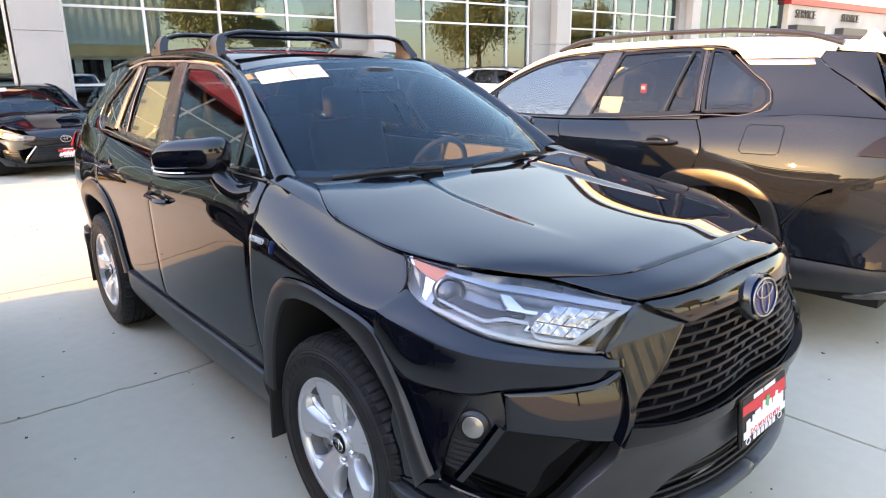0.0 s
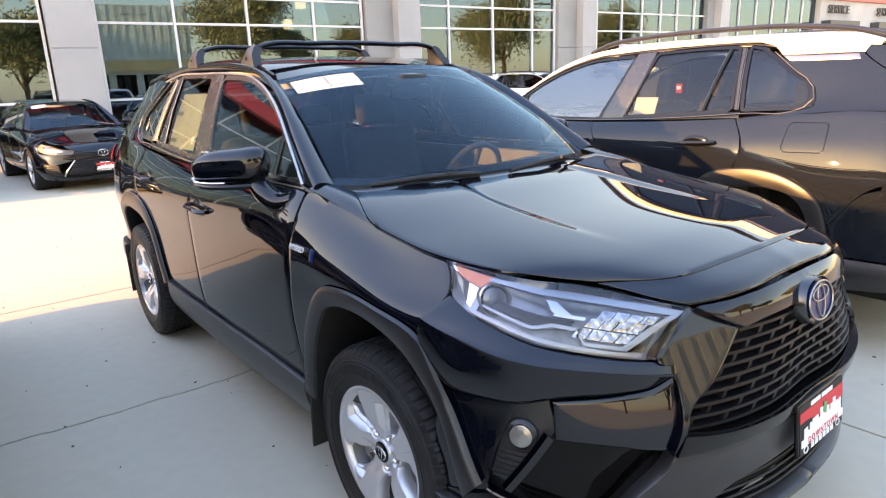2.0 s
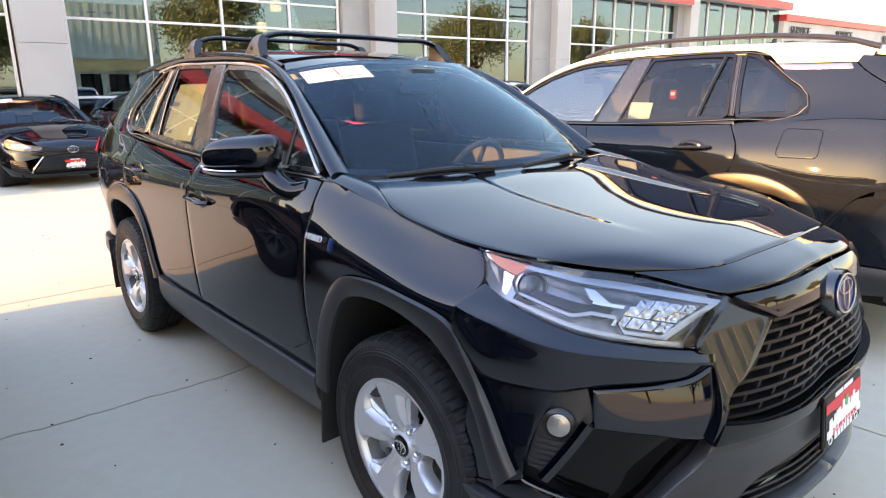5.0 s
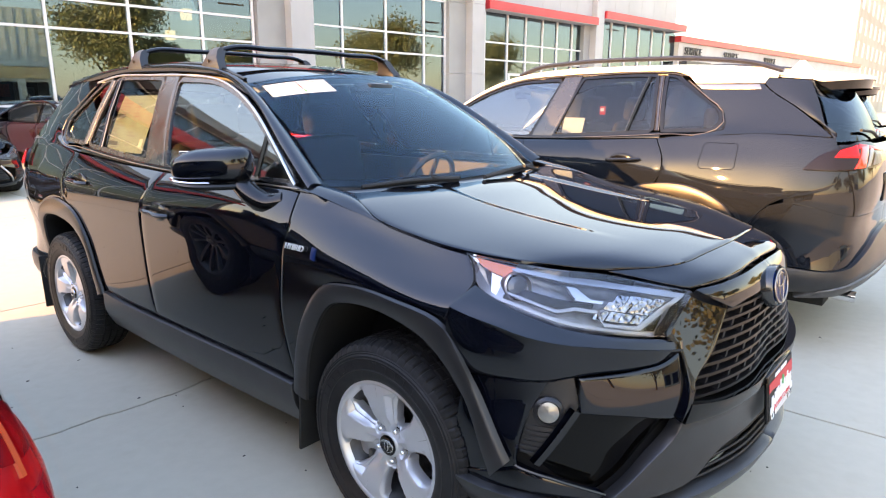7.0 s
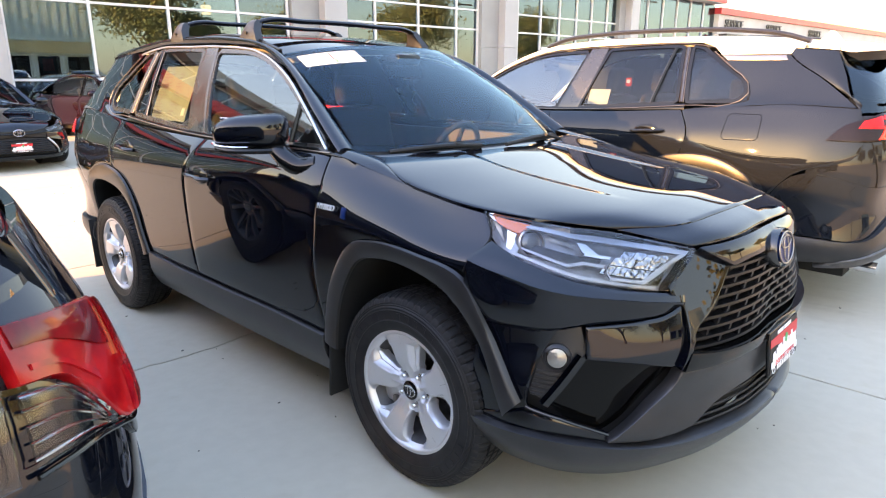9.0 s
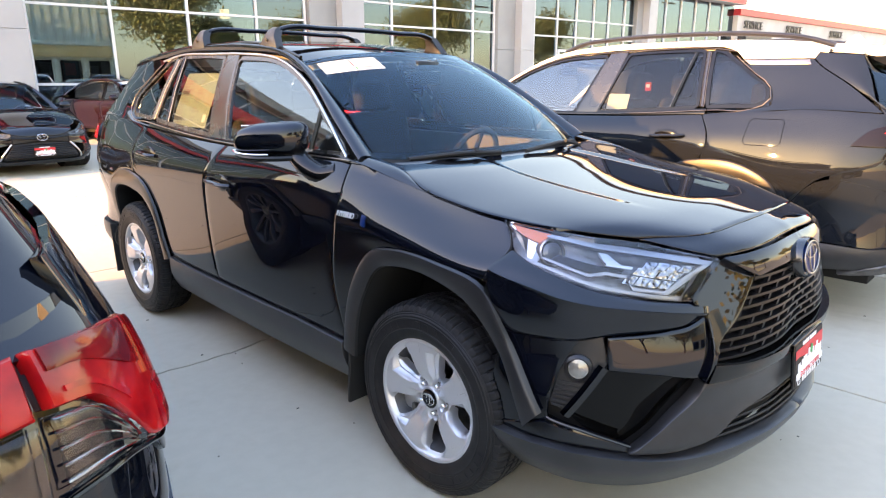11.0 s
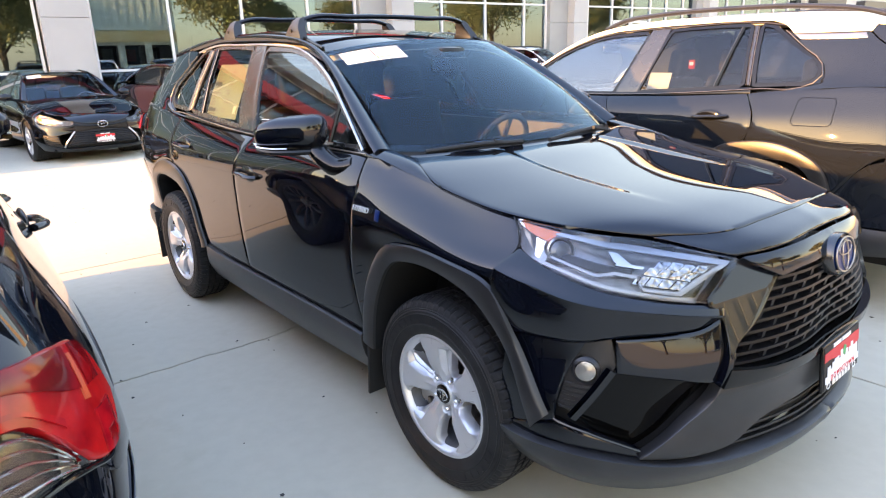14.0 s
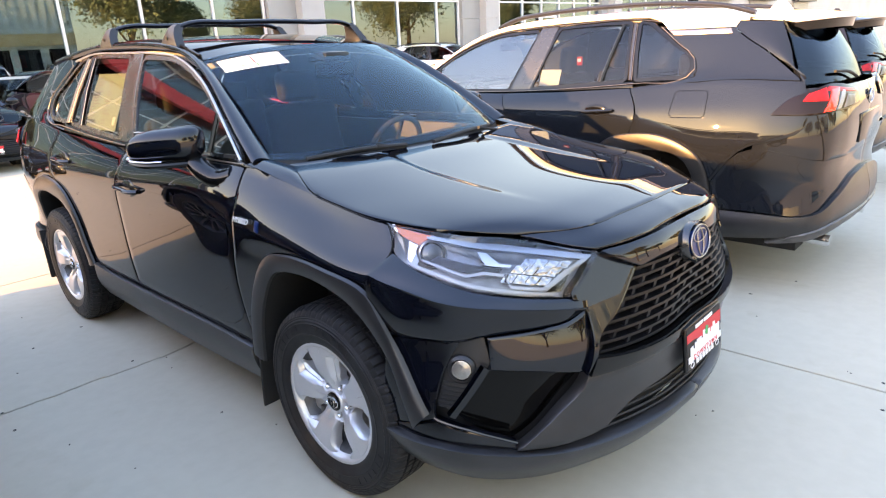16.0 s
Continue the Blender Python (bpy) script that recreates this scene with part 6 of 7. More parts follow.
def fit_out(car, base, topl, H, f, y):
    """Roof bars, papers, badges of the main car."""
    for y0 in (1.43, 2.19):
        zz = float(np.interp(y0, [1.1, 1.39, 2.0, 2.65], [1.55, 1.622, 1.655, 1.635]))
        p = along([(-0.560, y0, zz + 0.065), (-0.50, y0 - 0.004, zz + 0.088), (-0.25, y0 - 0.008, zz + 0.100), (0, y0 - 0.01, zz + 0.104), (0.25, y0 - 0.008, zz + 0.100), (0.50, y0 - 0.004, zz + 0.088), (0.560, y0, zz + 0.065)], 40)
        piece("cross_bar", *tube(p, 0.026, 10, squash=0.5), GLOSS_BLACK, car, "black roof cross bar")
        for side in (-1, 1):
            rows = []
            for k, (zk, a, b, xo) in enumerate(((-0.012, -0.085, 0.075, 0.590), (0.008, -0.078, 0.070, 0.590), (0.045, -0.045, 0.048, 0.578), (0.078, -0.030, 0.034, 0.560), (0.092, -0.022, 0.026, 0.540))):
                rows.append([(xo, y0 + a, zz + zk), (xo + 0.006, y0 + (a + b) / 2, zz + zk), (xo, y0 + b, zz + zk), (xo - 0.045, y0 + b * 0.9, zz + zk), (xo - 0.055, y0 + (a + b) / 2, zz + zk), (xo - 0.045, y0 + a * 0.9, zz + zk)])
            g = np.array(rows)
            n = 6
            v = g.reshape(-1, 3)
            ff = [(j * n + i, j * n + (i + 1) % n, (j + 1) * n + (i + 1) % n, (j + 1) * n + i) for j in range(4) for i in range(n)] + [tuple(range(4 * n, 5 * n))]
            if side < 0:
                v, ff = flip(v, ff)
            ft = piece("bar_foot", v, ff, CLADDING, car, "dark tapered foot of the cross bar", angle=30)
            vv, f2 = lathe([(0.0, 0.008), (0.004, 0.008), (0.004, 0.0)], 12)
            vv = vv + np.array([0.592, y0, zz + 0.030])
            if side < 0:
                vv, f2 = flip(vv, f2)
            piece("lock_plug", vv, f2, MATT_BLACK, ft)
    # papers behind the glass

    def on_screen(u, t, lift=-0.010):
        b = at_steps(base, np.array([u]))[0]
        q = at_steps(topl, np.array([u]))[0]
        p = b * (1 - t) + q * t + np.array([0, -0.012, 0.02]) * 4 * t * (1 - t)
        return p + np.array([0, -0.75, 0.65]) * lift
    g = np.array([[on_screen(u, t) for u in np.linspace(0.042, 0.275, 9)] for t in (0.815, 0.86, 0.91, 0.955)])
    sheet("price_paper", g, (0, -1, 1), PAPER, car, depth=0.001, roll=0, label="white paper sheet behind the windscreen")
    for u0, u1, t0, t1, mat in ((0.155, 0.159, 0.86, 0.945, INK_RED), (0.18, 0.245, 0.932, 0.938, INK_PALE), (0.17, 0.235, 0.842, 0.848, INK_PALE), (0.07, 0.13, 0.850, 0.858, INK_PALE), (0.158, 0.163, 0.825, 0.855, INK_GREEN)):
        g = np.array([[on_screen(u, t, -0.0065) for u in np.linspace(u0, u1, 4)] for t in (t0, t1)])
        sheet("print_bar", g, (0, -1, 1), mat, car, depth=0.001, roll=0)
    g = np.array([[on_screen(u, t) for u in np.linspace(0.935, 0.972, 4)] for t in (0.88, 0.93)])
    sheet("small_paper", g, (0, -1, 1), PAPER, car, depth=0.001, roll=0, label="small white paper behind the windscreen")

    def glass_rect(y0, y1, z0, z1, name, mat, lift, lab=""):
        g = np.array([[(yy + 0.10 * 0, zz) for yy in np.linspace(y0, y1, 5)] for zz in np.linspace(z0, z1, 5)])
        q = on_glass(g)
        q[..., 0] += lift
        return sheet(name, q, (1, 0, 0), mat, car, -1, lab, depth=0.001, roll=0)
    glass_rect(1.825, 2.235, 1.215, 1.500, "price_sheet", DIMMED_PAPER, -0.012, "price sheet behind the rear window, its colour dimmed against the sun")
    rng = random.Random(8)
    for k in range(16):
        z = 1.475 - 0.0160 * k
        w = rng.uniform(0.05, 0.13)
        glass_rect(2.225 - w, 2.225, z - 0.004, z + 0.003, "print_bar", INK_GREY, -0.0095)
        if k % 3:
            w = rng.uniform(0.04, 0.10)
            glass_rect(2.035 - w, 2.035, z - 0.004, z + 0.002, "print_bar", INK_GREY, -0.0095)
    glass_rect(2.13, 2.225, 1.385, 1.405, "print_bar", INK, -0.0090)
    glass_rect(2.12, 2.225, 1.245, 1.265, "print_bar", INK, -0.0090)
    glass_rect(1.845, 1.880, 1.245, 1.285, "small_paper", PAPER, -0.0090, "small white square sticker")
    # fender badge
    for side in (-1, 1):
        cu = bpy.data.curves.new("badge", "FONT")
        cu.body, cu.size, cu.extrude, cu.shear = "HYBRID", 0.030, 0.002, 0.25
        tmp = new("badge_letters", cu)
        me = bpy.data.meshes.new_from_object(tmp.evaluated_get(bpy.context.evaluated_depsgraph_get()))
        bpy.data.objects.remove(tmp)
        me.materials.clear()
        me.materials.append(BADGE)
        ob = new("badge_letters", me)
        ob.parent = car
        ob["label"] = "chrome raised letters reading HYBRID"
        c = H(np.array([[y(0.39), 0.975]]))[0]
        tilt = Matrix.Rotation(radians(-20 * side), 4, "Y")
        if side < 0:
            ob.matrix_local = Matrix.Translation((-c[0] - 0.011, 0.465, 0.968)) @ Matrix.Rotation(radians(-90), 4, "Z") @ Matrix.Rotation(radians(78), 4, "X")
        else:
            ob.matrix_local = Matrix.Translation((c[0] + 0.011, 0.325, 0.968)) @ Matrix.Rotation(radians(90), 4, "Z") @ Matrix.Rotation(radians(78), 4, "X")
        gl = H(coons([(y(0.302), 0.945), (y(0.326), 0.948)], [(y(0.300), 0.985), (y(0.322), 0.988)], [(y(0.302), 0.945), (y(0.300), 0.985)], [(y(0.326), 0.948), (y(0.322), 0.988)], 3, 3, 0))
        sheet("badge_drop", gl, (1, 0, 0), BLUE_ENAMEL, car, side, "small blue badge drop", off=0.006, depth=0.006, roll=0.002)


# ---- ground ----
CONCRETE = material("concrete", (0.42, 0.41, 0.385), 0.85)


def concrete_nodes(m):
    n, l = m.node_tree.nodes, m.node_tree.links
    tc = n.new("ShaderNodeTexCoord")
    broad, fine, spots = n.new("ShaderNodeTexNoise"), n.new("ShaderNodeTexNoise"), n.new("ShaderNodeTexNoise")
    for t, sc, dt in ((broad, 0.55, 6.0), (fine, 14.0, 8.0), (spots, 5.5, 3.0)):
        t.inputs["Scale"].default_value, t.inputs["Detail"].default_value = sc, dt
        l.new(tc.outputs["Object"], t.inputs["Vector"])
    r1, r2, r3 = (n.new("ShaderNodeValToRGB") for _ in range(3))
    for r, a, b, lo, hi in ((r1, (0.475, 0.428, 0.325), (0.498, 0.450, 0.344), 0.30, 0.70), (r2, (0.97, 0.97, 0.97), (1.02, 1.02, 1.02), 0.35, 0.65), (r3, (1, 1, 1), (0.95, 0.945, 0.93), 0.62, 0.74)):
        r.color_ramp.elements[0].position, r.color_ramp.elements[1].position = lo, hi
        r.color_ramp.elements[0].color, r.color_ramp.elements[1].color = (*a, 1), (*b, 1)
    l.new(broad.outputs[0], r1.inputs[0]), l.new(fine.outputs[0], r2.inputs[0]), l.new(spots.outputs[0], r3.inputs[0])
    m1, m2 = n.new("ShaderNodeMixRGB"), n.new("ShaderNodeMixRGB")
    for m_ in (m1, m2):
        m_.blend_type, m_.inputs[0].default_value = "MULTIPLY", 1.0
    l.new(r1.outputs[0], m1.inputs[1]), l.new(r2.outputs[0], m1.inputs[2])
    l.new(m1.outputs[0], m2.inputs[1]), l.new(r3.outputs[0], m2.inputs[2])
    l.new(m2.outputs[0], n["Principled BSDF"].inputs["Base Color"])
    bp, hf = n.new("ShaderNodeBump"), n.new("ShaderNodeTexNoise")
    hf.inputs["Scale"].default_value, hf.inputs["Detail"].default_value = 55.0, 10.0
    bp.inputs["Strength"].default_value, bp.inputs["Distance"].default_value = 0.10, 0.002
    l.new(tc.outputs["Object"], hf.inputs["Vector"])
    l.new(hf.outputs[0], bp.inputs["Height"])
    l.new(bp.outputs[0], n["Principled BSDF"].inputs["Normal"])


concrete_nodes(CONCRETE)
JOINT = varied(material("joint_dirt", (0.06, 0.055, 0.05), 0.95), (0.035, 0.033, 0.03), (0.10, 0.095, 0.085), 8.0)
SPECK = material("dark_speck", (0.05, 0.045, 0.04), 0.9)


def ground_z(x):
    t = np.clip((np.asarray(x, float) - 0.95) / 1.5, 0, 1)
    return 0.06 * t * t * (3 - 2 * t)


xs_ = np.r_[-250, -60, -20, -8, -3.3, np.linspace(0.9, 2.6, 9), 6, 12, 30, 90, 300]
ys_ = np.r_[-250, -60, -20, -8, -4, 0, 4, 9, 14, 18, 40, 120, 400]
gv = [(x, yv, float(ground_z(x)) - 0.05) for yv in ys_ for x in xs_]
nx = len(xs_)
gf = [(j * nx + i, j * nx + i + 1, (j + 1) * nx + i + 1, (j + 1) * nx + i) for j in range(len(ys_) - 1) for i in range(nx - 1)]
ground = tagged(piece("ground", gv, gf, CONCRETE), "light grey cast concrete car park", "ground", kind="structure")


def wander(a, b, amp, seed, n):
    """A slightly wandering line from a to b: the broken edge between two slabs."""
    rng = random.Random(seed)
    t = np.linspace(0, 1, n)
    off = np.zeros(n)
    for k in (3, 7, 16, 33, 61):
        ph = rng.uniform(0, 6.28)
        off += amp / k ** 0.7 * np.sin(2 * math.pi * k * t + ph)
    off *= np.minimum(1, np.minimum(t, 1 - t) * 20)
    p = np.array(a)[None] * (1 - t[:, None]) + np.array(b)[None] * t[:, None]
    d = np.array(b) - np.array(a)
    nrm = np.array([-d[1], d[0]]) / np.linalg.norm(d)
    return p + off[:, None] * nrm


SX = [-21.0, -16.6, -12.2, -7.8, -3.35, 1.065, 5.5, 9.9, 14.3, 18.7, 23.1]
SY = [-12.5, -8.1, -3.7, 1.66, 3.84, 8.2, 12.6, 16.7]


def joint_x(j, i, n=160):
    """The joint along x between slab columns i and i + 1 at row line j."""
    amp = 0.030 if j == 3 else 0.003
    return wander((SX[i], SY[j] + (0.04 if j == 3 and i < 5 else 0.0)), (SX[i + 1], SY[j] - (0.03 if j == 3 and i < 5 else 0.0) + (0.04 if j == 3 and i + 1 < 5 else 0) * 0), amp, 31 * j + i, n)


def joint_y(i, j, n=40):
    return wander((SX[i], SY[j]), (SX[i], SY[j + 1]), 0.006, 700 + 17 * i + j, n)


for i in range(len(SX) - 1):
    for j in range(len(SY) - 1):
        b_, t_, l_, r_ = joint_x(j, i), joint_x(j + 1, i), joint_y(i, j), joint_y(i + 1, j)
        ring = np.concatenate([b_[:-1], r_[:-1], t_[::-1][:-1], l_[::-1][:-1]])
        c = ring.mean(0)
        gap = 0.0065
        inner = ring - gap * np.sign(ring - c) * (np.abs(ring - c) / np.abs(ring - c).max(0) > 0.9)
        n = len(inner)
        zt = ground_z(inner[:, 0])
        lip = inner - 0.004 * np.sign(ring - c) * (np.abs(ring - c) / np.abs(ring - c).max(0) > 0.9)
        v = np.concatenate([np.c_[inner, zt - 0.045], np.c_[inner, zt - 0.003], np.c_[lip, zt]])
        f = [(k, (k + 1) % n, n + (k + 1) % n, n + k) for k in range(n)] + [(n + k, n + (k + 1) % n, 2 * n + (k + 1) % n, 2 * n + k) for k in range(n)]
        f.append(tuple(range(2 * n, 3 * n)))
        piece("slab", v, f, CONCRETE, ground, smooth=False)
# dirt lying in the joints
for i in range(2, len(SX) - 2):
    v, f = block(SX[i] - 0.03, SX[i] + 0.03, SY[0], SY[-1], float(ground_z(SX[i])) - 0.04, float(ground_z(SX[i])) - 0.012)
    piece("joint_fill", v, f, JOINT, ground, smooth=False)
for j, wide in ((3, 0.07), (4, 0.03), (2, 0.03), (5, 0.03)):
    for i in range(2, len(SX) - 2):
        v, f = block(SX[i] + 0.04, SX[i + 1] - 0.04, SY[j] - wide, SY[j] + wide, -0.04, float(min(ground_z(SX[i]), ground_z(SX[i + 1]))) - 0.014)
        piece("joint_fill", v, f, JOINT, ground, smooth=False)
rng = random.Random(11)
bits = []
for k in range(260):
    x, yv = rng.uniform(-3.2, 4.5), rng.uniform(-2.8, 8.0)
    s = rng.uniform(0.004, 0.014) * (1.6 if k % 19 == 0 else 1)
    z = float(ground_z(x)) + 0.0005
    a = rng.uniform(0, 3.14)
    q = [(x + s * rng.uniform(0.5, 1) * math.cos(a + t), yv + s * rng.uniform(0.4, 1) * math.sin(a + t)) for t in (0, 1.2, 2.3, 3.5, 4.9)]
    bits.append(slab(q, z, z + 0.002))
tagged(piece("grit", *merge(*bits), SPECK, smooth=False), "small dark specks of grit on the concrete", "grit", kind="stuff")

# ---- showroom ----
PANEL = varied(material("wall_panel", (0.52, 0.53, 0.54), 0.35), (0.37, 0.38, 0.39), (0.43, 0.44, 0.45), 0.6)
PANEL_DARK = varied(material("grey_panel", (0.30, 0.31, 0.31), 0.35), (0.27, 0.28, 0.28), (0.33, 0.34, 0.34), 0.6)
FRAME_WHITE = material("window_frame", (0.72, 0.73, 0.73), 0.35)
SHOP_GLASS = clear_glass("shop_glass", (0.42, 0.47, 0.46), ior=2.4, mirror=(0.59, 0.81, 1.00))
RED_BAND = varied(material("red_band", (0.55, 0.04, 0.05), 0.35), (0.50, 0.035, 0.045), (0.60, 0.05, 0.06), 1.0)
STUCCO = bumped(varied(material("pale_stucco", (0.66, 0.64, 0.60), 0.9), (0.52, 0.50, 0.46), (0.60, 0.58, 0.54), 0.8), 40.0, 0.3)
SHOP_FLOOR = varied(material("shop_floor", (0.32, 0.31, 0.29), 0.25), (0.29, 0.28, 0.26), (0.36, 0.35, 0.33), 1.5)
SIGN_DARK = material("sign_dark", (0.05, 0.05, 0.052), 0.4)
GLOW = bpy.data.materials.new("lamp_glow")
GLOW.use_nodes = True
GLOW.node_tree.nodes["Principled BSDF"].inputs["Emission Color"].default_value = (1.0, 0.66, 0.32, 1)
GLOW.node_tree.nodes["Principled BSDF"].inputs["Emission Strength"].default_value = 1.0
FAC = Matrix(((0.995, 0.0995, 0, 0), (-0.0995, 0.995, 0, 17.0), (0, 0, 1, 0), (0, 0, 0, 1)))
showroom = root("showroom", FAC, "glazed grey dealership building with red bands", "building")


def wall_part(name, u0, u1, v0, v1, z0, z1, mat, label="", parent=None):
    v, f = block(u0, u1, v0, v1, z0, z1)
    return piece(name, v, f, mat, parent or showroom, label, smooth=False)


for k, (u0, u1) in enumerate(((0.98, 2.02), (10.58, 11.40), (18.72, 19.45), (27.45, 28.1))):
    for z0, z1 in ((0, 2.62), (2.632, 5.3), (5.312, 8.0)):
        wall_part("column_panel", u0, u1, -0.30, 0.5, z0, z1, PANEL, "pale grey metal column panel")
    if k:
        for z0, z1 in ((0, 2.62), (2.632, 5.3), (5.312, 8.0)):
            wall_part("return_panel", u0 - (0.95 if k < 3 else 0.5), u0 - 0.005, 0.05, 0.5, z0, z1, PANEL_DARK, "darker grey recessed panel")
# glazing, pane by pane, between the uprights
UP = [(-11.2, -9.2, -7.2, -5.2, -3.2, -1.15, 0.90), (2.10, 3.98, 5.95, 7.95, 9.55), (11.45, 12.85, 14.75, 16.6, 17.72), (19.55, 20.0, 21.45, 22.7, 23.9, 25.0, 26.2, 27.0)]
LEVELS = [0.06, 1.36, 3.27, 3.98, 5.30, 7.9]
for bay, ups in enumerate(UP):
    for a, b in zip(ups[:-1], ups[1:]):
        for z0, z1 in zip(LEVELS[:-1], LEVELS[1:]):
            wall_part("pane", a + 0.03, b - 0.03, 0.27, 0.278, z0 + 0.03, z1 - 0.03, SHOP_GLASS)
    for u in ups:
        wall_part("upright", u - 0.032, u + 0.032, 0.20, 0.32, 0, 8, FRAME_WHITE)
    for z in LEVELS:
        wall_part("transom", ups[0] + 0.033, ups[-1] - 0.033, 0.21, 0.315, z - 0.030, z + 0.030, FRAME_WHITE)
# red canopies with grey wall above
wall_part("red_fascia", -12, 18.6, -0.75, -0.31, 6.3, 6.85, RED_BAND, "red metal fascia band")
for u0, u1, z0, z1 in ((19.6, 27.44, 5.18, 5.52), (28.15, 36.6, 5.55, 5.90)):
    wall_part("red_fascia", u0, u1, -0.42, 0.30, z0, z1, RED_BAND, "red metal fascia band")
    wall_part("soffit", u0, u1, -0.40, 0.20, z0 - 0.02, z0 - 0.002, PANEL)
    for k in range(int((u1 - u0) / 1.3)):
        wall_part("wall_panel", u0 + 1.3 * k, u0 + 1.3 * k + 1.29, -0.05, 0.3, z1 + 0.01, 8.0, PANEL, "grey metal wall panel")
wall_part("roof", -12, 36.6, -0.3, 14, 8.0, 8.4, PANEL_DARK)
for k, u in enumerate((28.2, 29.6, 31.0, 32.4, 33.8, 35.2)):
    wall_part("upright", u, u + 0.06, 0.20, 0.32, 0, 5.55, FRAME_WHITE)
    wall_part("pane", u + 0.07, u + 1.39, 0.27, 0.278, 0.1, 5.5, SHOP_GLASS)
wall_part("end_wall", 36.4, 36.6, 0.3, 14, 0, 8.0, PANEL)
wall_part("end_wall", -12, -11.8, 0.3, 14, 0, 8.0, PANEL)
wall_part("back_wall", -12, 36.6, 14, 14.2, 0, 8.4, PANEL)
wall_part("shop_floor", -11.7, 36.3, 0.35, 13.9, 0.0, 0.05, SHOP_FLOOR)
wall_part("shop_ceiling", -11.7, 36.3, 0.35, 13.9, 4.6, 4.7, PANEL)
# double doors
for u in (21.5, 22.6):
    for a, b in ((0, 0.10), (0.97, 1.07)):
        wall_part("door_stile", u + a, u + b, 0.16, 0.20, 0.02, 2.75, FRAME_WHITE)
    for z0, z1 in ((0.02, 0.2), (1.0, 1.08), (2.65, 2.75)):
        wall_part("door_rail", u + 0.10, u + 0.97, 0.165, 0.195, z0, z1, FRAME_WHITE)
# notices on the inner side of the glass
for u, w, z0, z1, red in ((2.16, 0.42, 1.46, 2.0, 0), (2.72, 0.40, 1.46, 1.98, 1), (3.30, 0.34, 1.46, 1.92, 0)):
    wall_part("notice_board", u, u + w, 0.36, 0.40, z0, z1, SIGN_DARK)
    wall_part("notice", u + 0.08, u + w - 0.08, 0.34, 0.358, z0 + 0.12, z1 - 0.10, INK_RED if red else INK_GREY)
# lit lamps inside
for u, v, z in ((8.6, 3.0, 4.1), (11.9, 3.0, 4.0), (14.9, 3.2, 4.1), (17.2, 3.0, 4.0), (9.6, 7.0, 3.8), (13.2, 7.0, 3.9), (21.0, 4.0, 4.2)):
    wall_part("pendant_lamp", u, u + 0.28, v, v + 0.28, z, z + 0.34, GLOW, "glowing box lamp")
# desks and partitions seen dimly inside
for k in range(9):
    u = -9 + 3.1 * k
    wall_part("display_wall", u, u + 1.5, 6.0 + (k % 3), 6.2 + (k % 3), 0.05, 2.2 + 0.3 * (k % 2), PANEL_DARK if k % 2 else STUCCO)
    wall_part("desk", u + 0.3, u + 1.9, 3.0 + 0.7 * (k % 2), 3.7 + 0.7 * (k % 2), 0.05, 0.78, PANEL_DARK)

# the lower service wing
service = root("service_wing", FAC, "low pale service wing with a red roof band", "building")
wall_part("wall", 36.62, 75, 0.0, 12, 0, 5.02, STUCCO, "pale rendered wall", service)
wall_part("red_fascia", 36.62, 75, -0.12, 12.1, 5.03, 5.38, RED_BAND, "red roof band", service)
for u in (37.1, 42.6, 49.5):
    wall_part("door_box", u - 0.3, u + 2.9, -0.5, -0.01, 3.55, 3.95, SIGN_DARK, "dark canopy over a door", service)
    wall_part("service_door", u, u + 2.6, -0.05, -0.004, 0.06, 3.5, PANEL_DARK, "roller door", service)
    cu = bpy.data.curves.new("sign", "FONT")
    cu.body, cu.size, cu.extrude, cu.align_x = "SERVICE", 0.62, 0.04, "LEFT"
    sg = new("sign_letters", cu)
    dg = bpy.context.evaluated_depsgraph_get()
    me = bpy.data.meshes.new_from_object(sg.evaluated_get(dg))
    bpy.data.objects.remove(sg)
    me.materials.clear()
    me.materials.append(SIGN_DARK)
    sg = new("sign_letters", me)
    sg.parent = service
    sg.matrix_local = Matrix.Translation((u + 0.1, -0.12, 4.35)) @ Matrix.Rotation(radians(90), 4, "X")
    sg["label"] = "dark raised letters reading SERVICE"

# the tall tan block far off
far = root("apartment_block", pose(116.4, 16.6, 0), "tan multi-storey block with pale windows", "building")
TAN = varied(material("tan_render", (0.50, 0.44, 0.35), 0.9), (0.44, 0.385, 0.30), (0.52, 0.46, 0.37), 0.3)
WIN_PALE = material("pale_window", (0.62, 0.60, 0.55), 0.3)
wall_part("wall", 0, 44, 0, 14.3, 0, 34, TAN, "tan rendered wall", far)
wall_part("roof", -0.3, 44.3, -0.3, 14.6, 34, 34.6, PANEL_DARK, "", far)
for k in range(8):
    for j in range(9):
        wall_part("window", 2.5 + 5.2 * k, 4.0 + 5.2 * k, -0.06, -0.004, 2.0 + 3.5 * j, 4.2 + 3.5 * j, WIN_PALE, "", far)

# ---- things across the road, which the glass mirrors ----
BARK = bumped(varied(material("bark", (0.10, 0.07, 0.045), 0.95), (0.07, 0.05, 0.03), (0.15, 0.11, 0.07), 6.0), 20.0, 0.6, 0.02)
LEAF = varied(material("leaf", (0.12, 0.10, 0.03), 0.6), (0.13, 0.16, 0.06), (0.30, 0.28, 0.11), 0.8)


